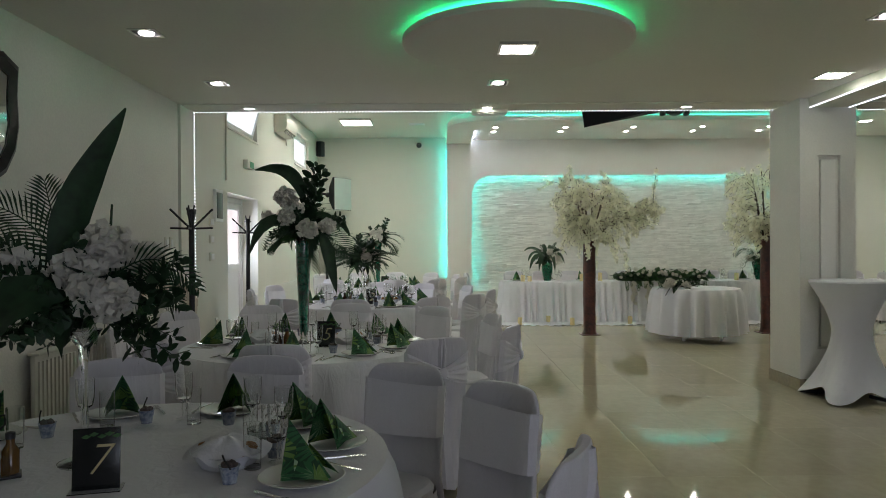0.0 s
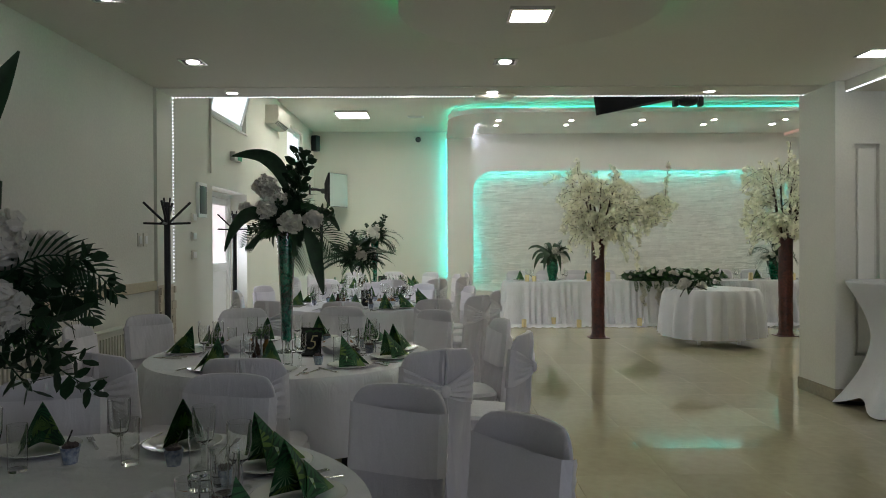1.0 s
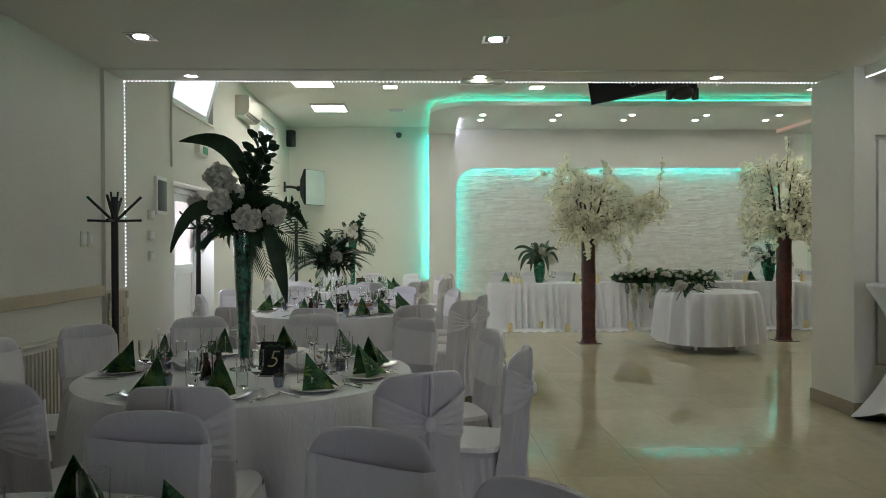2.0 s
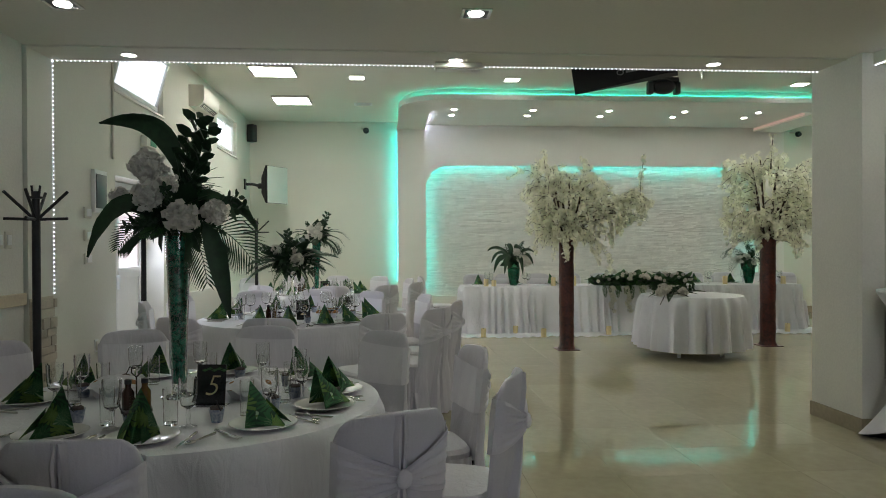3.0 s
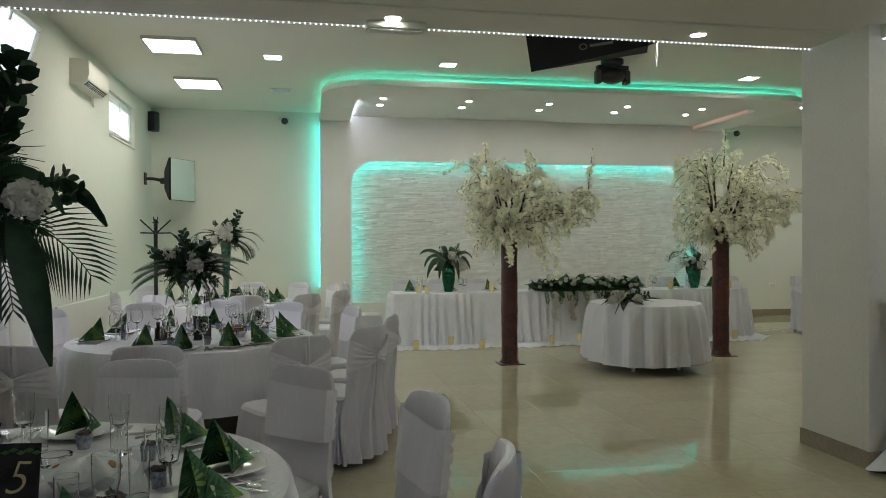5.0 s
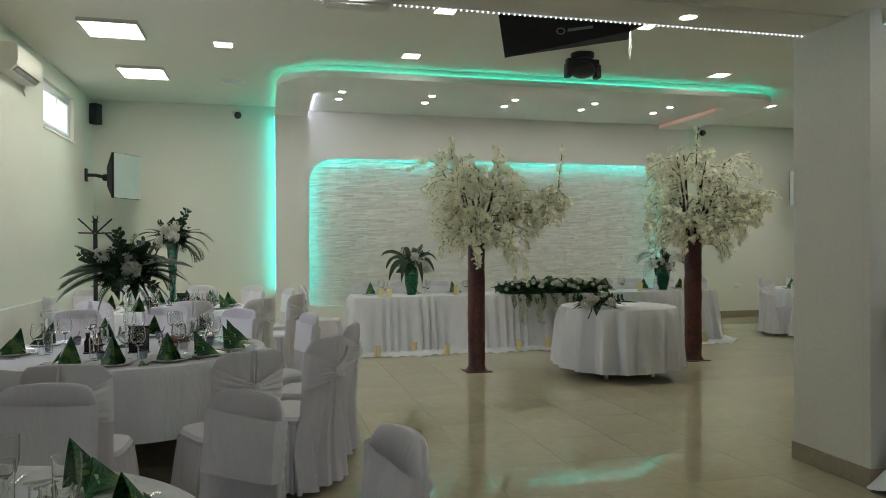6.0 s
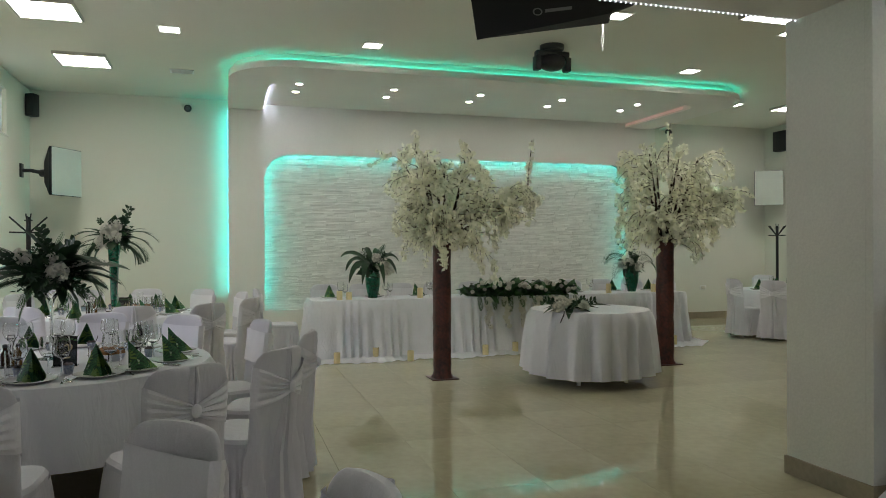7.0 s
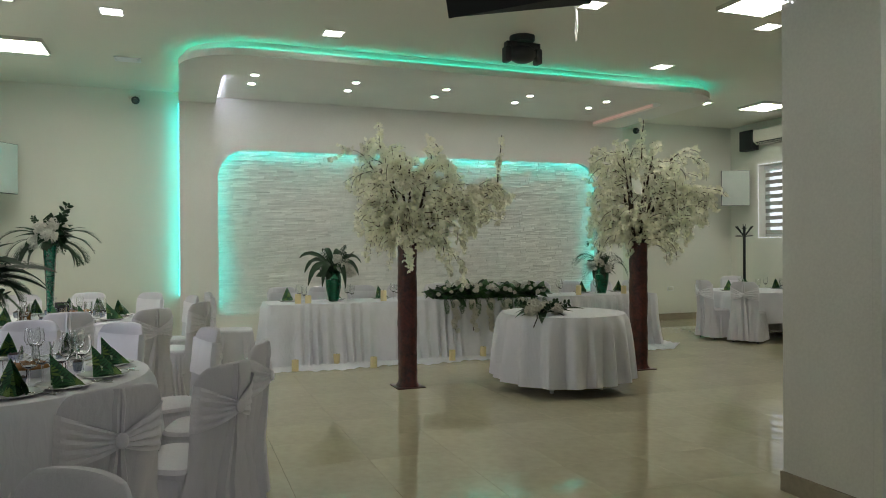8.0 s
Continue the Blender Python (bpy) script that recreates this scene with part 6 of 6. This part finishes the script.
def tumbler_thing():
    o = thing("tumbler", "clear straight drinking glass", "glass", None, "tumblers")
    part("glass_body", revolve(bmesh.new(), [(0.001, 0.0), (0.028, 0.0), (0.031, 0.15), (0.0292, 0.15), (0.0265, 0.010), (0.001, 0.010)], 20), GLASS, o)
    return o


def wine_thing():
    o = thing("wine_glass", "large round clear wine glass", "glass", None, "wine glasses")
    part("bowl", revolve(bmesh.new(), [(0.006, 0.10), (0.035, 0.115), (0.050, 0.15), (0.048, 0.19), (0.040, 0.225), (0.0385, 0.225), (0.046, 0.19), (0.0485, 0.15), (0.034, 0.118), (0.001, 0.105)], 20), GLASS, o)
    part("stem", revolve(bmesh.new(), [(0.038, 0.0), (0.038, 0.003), (0.008, 0.010), (0.005, 0.05), (0.006, 0.10)], 14), GLASS, o)
    return o


def cutlery(name, label, kind):
    o = thing(name, label, "cutlery", None, name + "s")
    part("handle", tube(bmesh.new(), [(0, -0.09, 0.004), (0, 0.0, 0.004), (0, 0.03, 0.005)], [0.006, 0.004, 0.003], 6), STEEL, o)
    bm = bmesh.new()
    if kind == "fork":
        box(bm, -0.011, 0.011, 0.028, 0.05, 0.003, 0.0055)
        for k in range(4):
            box(bm, -0.011 + 0.0062 * k, -0.0077 + 0.0062 * k, 0.05, 0.095, 0.003, 0.0055)
        part("tines", bm, STEEL, o)
    elif kind == "knife":
        box(bm, -0.003, 0.010, 0.028, 0.12, 0.003, 0.0048, 0.0008, 1)
        part("knife_blade", bm, STEEL, o)
    else:
        bmesh.ops.create_uvsphere(bm, u_segments=12, v_segments=8, radius=1, matrix=Matrix.Translation((0, 0.055, 0.006)) @ Matrix.Diagonal((0.020, 0.03, 0.005, 1)))
        part("spoon_bowl", bm, STEEL, o)
    return o


SWEETS = material("dark_sweets", (0.10, 0.075, 0.07), 0.6)


def bucket_thing():
    o = thing("favour_bucket", "small pale bucket with sweets tied with a ribbon", "bucket", None, "favour buckets")
    part("pail", revolve(bmesh.new(), [(0.001, 0.0), (0.022, 0.0), (0.032, 0.055), (0.034, 0.056), (0.030, 0.055), (0.001, 0.045)], 18), material("pail_blue_grey", (0.50, 0.54, 0.60), 0.4, second=(0.12, 0.16, 0.26), coarse=60, fine=90), o)
    bm = bmesh.new()
    for k in range(7):
        a = k * 0.9
        bmesh.ops.create_icosphere(bm, subdivisions=1, radius=0.014, matrix=Matrix.Translation((0.015 * math.cos(a), 0.015 * math.sin(a), 0.053 + 0.004 * (k % 2))))
    tagged(part("filling", bm, SWEETS, o), kind="stuff")
    part("ribbon", tube(bmesh.new(), [(0.0, -0.03, 0.05), (-0.02, -0.035, 0.085), (-0.025, -0.032, 0.10)], 0.003, 5), DARK, o)
    return o


PROTO = {k: f() for k, f in (("napkin", napkin_thing), ("plate", plate_thing), ("goblet", goblet_thing), ("tumbler", tumbler_thing), ("wine", wine_thing), ("bucket", bucket_thing))}
PROTO["fork"] = cutlery("fork", "polished steel table fork", "fork")
PROTO["knife"] = cutlery("knife", "polished steel table knife", "knife")
PROTO["spoon"] = cutlery("spoon", "polished steel dessert spoon", "spoon")
used = set()


def put(kind, m):
    """The first of a kind is the one that was built; the next ones are copies."""
    if kind in used:
        return copy_thing(PROTO[kind], m)
    used.add(kind)
    PROTO[kind].matrix_basis = m
    return PROTO[kind]


rng = random.Random(77)
for key, seats in SEATS.items():
    tx, ty, tr = TABLES[key]
    for sx, sy, *way in seats:
        a = math.degrees(math.atan2(sy - ty, sx - tx))
        out = Matrix.Translation((tx, ty, TABLE_H + 0.001)) @ Matrix.Rotation(radians(a + 90), 4, "Z")

        def spot(kind, side, r, dz=0.0, turn=0.0):
            return put(kind, out @ Matrix.Translation((side, -r, dz)) @ Matrix.Rotation(radians(turn), 4, "Z"))

        R = tr - 0.21
        j = rng.uniform(-12, 12)
        spot("plate", 0, R)
        spot("napkin", rng.uniform(-0.02, 0.02), R, 0.004, rng.uniform(-10, 55))
        if key == "east":
            spot("goblet", 0.10, R - 0.19)
            continue
        spot("goblet" if key != "two" else "wine", 0.13, R - 0.17)
        spot("tumbler" if key != "two" or rng.random() < 0.5 else "wine", 0.05, R - 0.22)
        spot("fork", -0.17, R + 0.02, 0, 180 + j)
        spot("knife", 0.17, R + 0.02, 0, 180 + j)
        spot("bucket", -0.10, R - 0.20, 0, j * 4)
        if key in ("five", "two"):
            spot("spoon", 0.215, R + 0.03, 0, 160 + j)
for i in range(9):
    cx = HX0 + 0.3 + i * 0.64
    if 3.3 < cx < 5.3:
        continue
    put("plate", Matrix.Translation((cx, 14.16, HH + 0.006)))
    put("napkin", pose(cx, 14.16, HH + 0.011, 0, 0, 20 * i))
    put("goblet", Matrix.Translation((cx + 0.2, 14.05, HH + 0.006)))
    put("wine", Matrix.Translation((cx + 0.12, 13.95, HH + 0.006)))


def table_sign(x, y, rz, text):
    s = thing("table_number", "black table number card with gold lettering", "sign", pose(x, y, TABLE_H + 0.002, 0, 0, rz), "table numbers")
    card = part("card", boxes((-0.068, 0.068, -0.003, 0.003, 0, 0.185), bevel=0.001), CARD, s, "", Matrix.Rotation(radians(-8), 4, "X"))
    c = bpy.data.curves.new("digit", "FONT")
    c.body, c.size, c.align_x, c.extrude, c.shear, c.offset = text, 0.135, "CENTER", 0.0004, 0.3, -0.0022
    t = new("numeral", c)
    t.data.materials.append(GOLD)
    t.parent, t.matrix_basis = card, pose(0, -0.0036, 0.045, 90, 0, 0)
    bm = bmesh.new()
    for k in range(5):
        cx, cz, l = (-0.045 + 0.022 * k, 0.158 + 0.007 * (k % 2), 0.03)
        bm.faces.new([bm.verts.new(p) for p in ((cx, -0.0036, cz), (cx + l * 0.5, -0.0036, cz + 0.008), (cx + l, -0.0036, cz + 0.002), (cx + l * 0.5, -0.0036, cz - 0.006))])
    part("printed_leaves", bm, LEAF_LIGHT, card, "", None, False)
    part("foot", boxes((-0.075, 0.075, -0.035, 0.045, -0.0015, 0.001)), GLASS, s, "", None, False)
    return s


table_sign(-0.83, 5.28, -8, "5")
table_sign(-1.05, 2.20, 14, "7")
table_sign(-0.84, 9.05, 4, "2")
table_sign(-0.95, 12.85, 0, "4")


def caddy(x, y, rz):
    c = thing("condiment_caddy", "wire caddy with oil and vinegar bottles", "condiment set", pose(x, y, TABLE_H + 0.002, 0, 0, rz), "condiment sets")
    part("tray", boxes((-0.065, 0.065, -0.04, 0.04, 0, 0.010), bevel=0.003), BLACK_METAL, c)
    part("handle", tube(bmesh.new(), [(0, 0, 0.01), (0, 0, 0.15), (-0.02, 0, 0.17), (-0.018, 0, 0.20), (0.018, 0, 0.20), (0.02, 0, 0.17), (0, 0, 0.15)], 0.0035, 6), BLACK_METAL, c)
    for sx_, mm in ((-0.034, VINEGAR), (0.034, OIL)):
        bt = part("bottle", revolve(bmesh.new(), [(0.001, 0.011), (0.026, 0.011), (0.026, 0.085), (0.013, 0.105), (0.013, 0.125), (0.001, 0.125)], 16, (sx_, 0, 0)), mm, c)
        part("cap", revolve(bmesh.new(), [(0.015, 0.122), (0.015, 0.142), (0.001, 0.146)], 14, (sx_, 0, 0)), DARK, bt)
    for sx_ in (-0.02, 0.02):
        part("shaker", revolve(bmesh.new(), [(0.001, 0.011), (0.013, 0.011), (0.014, 0.06), (0.009, 0.075), (0.001, 0.077)], 12, (sx_, -0.025, 0)), GLASS, c)
    return c


caddy(-1.13, 5.20, 20)
caddy(-1.42, 2.32, 30)
caddy(-1.15, 9.10, 10)
caddy(-1.3, 12.9, 0)


def bread_basket(x, y, cloth):
    c = thing("bread_basket", "low basket with bread under a white cloth" if cloth else "low basket with golden bread rolls", "bread basket", Matrix.Translation((x, y, TABLE_H + 0.002)), "bread baskets")
    part("basket", revolve(bmesh.new(), [(0.001, 0.003), (0.09, 0.0), (0.12, 0.05), (0.125, 0.052), (0.116, 0.048), (0.085, 0.008), (0.001, 0.008)], 28), LINEN, c)
    rng_ = random.Random(int(abs(x * 100)))
    for k in range(6):
        bm = bmesh.new()
        a = k * 1.05
        bmesh.ops.create_uvsphere(bm, u_segments=12, v_segments=8, radius=0.042, matrix=Matrix.Translation((0.06 * math.cos(a), 0.06 * math.sin(a), 0.05)) @ Matrix.Rotation(a, 4, "Z") @ Matrix.Diagonal((1.25, 0.85, 0.75, 1)))
        part("bread_roll", bm, BREAD, c)
    if cloth:
        bm = bmesh.new()
        rings = []
        for k in range(7):
            q = k / 6
            rings.append([((0.0005 + 0.135 * q) * (1 + 0.10 * math.sin(4 * t_ * 2 * math.pi / 40 + 0.5)) * math.cos(2 * math.pi * t_ / 40), (0.0005 + 0.135 * q) * math.sin(2 * math.pi * t_ / 40), 0.098 - 0.055 * q ** 2 + 0.014 * q * math.sin(5 * 2 * math.pi * t_ / 40)) for t_ in range(40)])
        loft(bm, rings, True, False)
        part("cover_cloth", bm, LINEN, c)
    return c


bread_basket(-0.68, 5.45, True)
bread_basket(-1.35, 5.55, True)
bread_basket(-0.72, 2.45, True)
bread_basket(-0.62, 9.20, False)
bread_basket(-0.8, 13.1, False)
for ax, ay in ((-0.70, 2.78), (-0.86, 5.72), (-0.6, 9.5)):
    ash = thing("ashtray", "round clear glass ashtray", "ashtray", Matrix.Translation((ax, ay, TABLE_H + 0.002)), "ashtrays")
    part("glass_body", revolve(bmesh.new(), [(0.001, 0.0), (0.05, 0.0), (0.055, 0.035), (0.046, 0.036), (0.040, 0.012), (0.001, 0.012)], 24), GLASS, ash)

# ---------------------------------------------------------------- stone pieces and floor tiles
STONE_Y = 16.52
bm = bmesh.new()
box(bm, NX0 + 0.004, NX1 - 0.004, STONE_Y, YN - 0.032, NZ0 + 0.002, NZ1 - 0.004)
niche_back = structure("niche_backing", bm, STONE, "white split-stone cladding in the niche", "wall")
rng = random.Random(6)
verts, faces, single_stones = [], [], 0
z = NZ0 + 0.01
while z < NZ1 - 0.03:
    h = rng.choice((0.022, 0.028, 0.034, 0.040))
    x = NX0 + 0.01 - rng.uniform(0, 0.2)
    while x < NX1 - 0.02:
        l = rng.uniform(0.12, 0.38)
        x0, x1 = max(x, NX0 + 0.01), min(x + l, NX1 - 0.01)
        x += l
        zt_ = min(z + h, NZ1 - 0.008)
        # keep inside the round corners
        for side in (0, 1):
            cxr = NX0 + NR if side == 0 else NX1 - NR
            if zt_ > NZ1 - NR:
                dx = math.sqrt(max(0, NR ** 2 - (zt_ - (NZ1 - NR)) ** 2)) - 0.012
                if side == 0:
                    x0 = max(x0, cxr - dx)
                else:
                    x1 = min(x1, cxr + dx)
        if x1 - x0 < 0.02:
            continue
        d0 = rng.uniform(0.007, 0.021)
        b0 = len(verts)
        g = 0.0018
        yb = STONE_Y + 0.002
        j = [d0 + rng.uniform(-0.006, 0.006) for _ in range(4)]
        piece = [(x0 + g, yb, z + g), (x1 - g, yb, z + g), (x1 - g, yb, zt_ - g), (x0 + g, yb, zt_ - g),
                  (x0 + g, yb - j[0], z + g), (x1 - g, yb - j[1], z + g), (x1 - g, yb - j[2], zt_ - g), (x0 + g, yb - j[3], zt_ - g)]
        quads = [(4, 5, 6, 7), (0, 1, 5, 4), (1, 2, 6, 5), (2, 3, 7, 6), (3, 0, 4, 7)]
        if single_stones < 300 and z > 1.15 and x1 < 4.3:
            single_stones += 1
            sm = bpy.data.meshes.new("stone")
            sm.from_pydata(piece, [], quads)
            sm.materials.append(STONE)
            so = new("stone", sm)
            so.parent = niche_back
            continue
        verts += piece
        faces += [(b0 + 4, b0 + 5, b0 + 6, b0 + 7), (b0, b0 + 1, b0 + 5, b0 + 4), (b0 + 1, b0 + 2, b0 + 6, b0 + 5), (b0 + 2, b0 + 3, b0 + 7, b0 + 6), (b0 + 3, b0, b0 + 4, b0 + 7)]
    z += h
me = bpy.data.meshes.new("split_stones")
me.from_pydata(verts, [], faces)
me.materials.append(STONE)
stones = new("split_stones", me)
tagged(stones, "rows of white split stone strips", "stone cladding", kind="stuff")

# small downlights along the top of the niche
for k in range(11):
    lx = 1.30 + k * 0.585
    d = thing("niche_spot", "tiny spot in the niche's upper edge", "downlight", Matrix.Translation((lx, PY + 0.085, NZ1)), "niche spots")
    part("ring", revolve(bmesh.new(), [(0.016, -0.004), (0.022, -0.003), (0.022, -0.001)], 12), STEEL, d)
    part("lens", revolve(bmesh.new(), [(0.0005, -0.004), (0.016, -0.004)], 12), NICHE_SPOT, d)

# beige stones at the foot of the jamb
jamb = structure("jamb_cladding", boxes((XL + 0.121, XL + 0.126, YB0 + 0.01, YB1 - 0.03, 0, 1.10)), BEIGE_STONE, "beige split stone on the jamb's foot", "wall")
z = 0.01
while z < 1.08:
    h = rng.uniform(0.05, 0.085)
    y = YB0 + 0.012
    while y < YB1 - 0.05:
        l = rng.uniform(0.10, 0.24)
        y1 = min(y + l, YB1 - 0.03)
        part("stone", boxes((XL + 0.127, XL + 0.138 + rng.uniform(0, 0.02), y + 0.002, y1 - 0.002, z, min(z + h - 0.004, 1.10)), bevel=0.003), BEIGE_STONE, jamb, "", None, False)
        y = y1
    z += h

# floor tiles
TS = 0.60
tile_bm = bmesh.new()
box(tile_bm, 0.0010, TS - 0.0010, 0.0010, TS - 0.0010, -0.008, 0.0)
tile = mesh_from(tile_bm, "floor_tile", TILE, False)
rest_v, rest_f = [], []
count = 0
x = XL
while x < XR:
    y = 1.0 - TS * 9
    while y < YN:
        if y >= YS - TS:
            near = -0.6 < x < 6.4 and 1.5 < y < 15.0
            if near and count < 300:
                o = new("floor_tile", tile)
                o.parent, o.matrix_basis = floor_base, Matrix.Translation((x, y, 0))
                count += 1
            else:
                b0 = len(rest_v)
                x1, y1 = min(x + TS, XR) - 0.0010, min(y + TS, YN) - 0.0010
                for zz in (-0.008, 0.0):
                    rest_v += [(x + 0.0010, y + 0.0010, zz), (x1, y + 0.0010, zz), (x1, y1, zz), (x + 0.0010, y1, zz)]
                rest_f += [(b0 + 4, b0 + 5, b0 + 6, b0 + 7), (b0, b0 + 1, b0 + 5, b0 + 4), (b0 + 1, b0 + 2, b0 + 6, b0 + 5), (b0 + 2, b0 + 3, b0 + 7, b0 + 6), (b0 + 3, b0, b0 + 4, b0 + 7)]
        y += TS
    x += TS
me = bpy.data.meshes.new("floor_tiles_far")
me.from_pydata(rest_v, [], rest_f)
me.materials.append(TILE)
o = new("floor_tile_field", me)
o.parent = floor_base
tagged(o, kind="stuff")
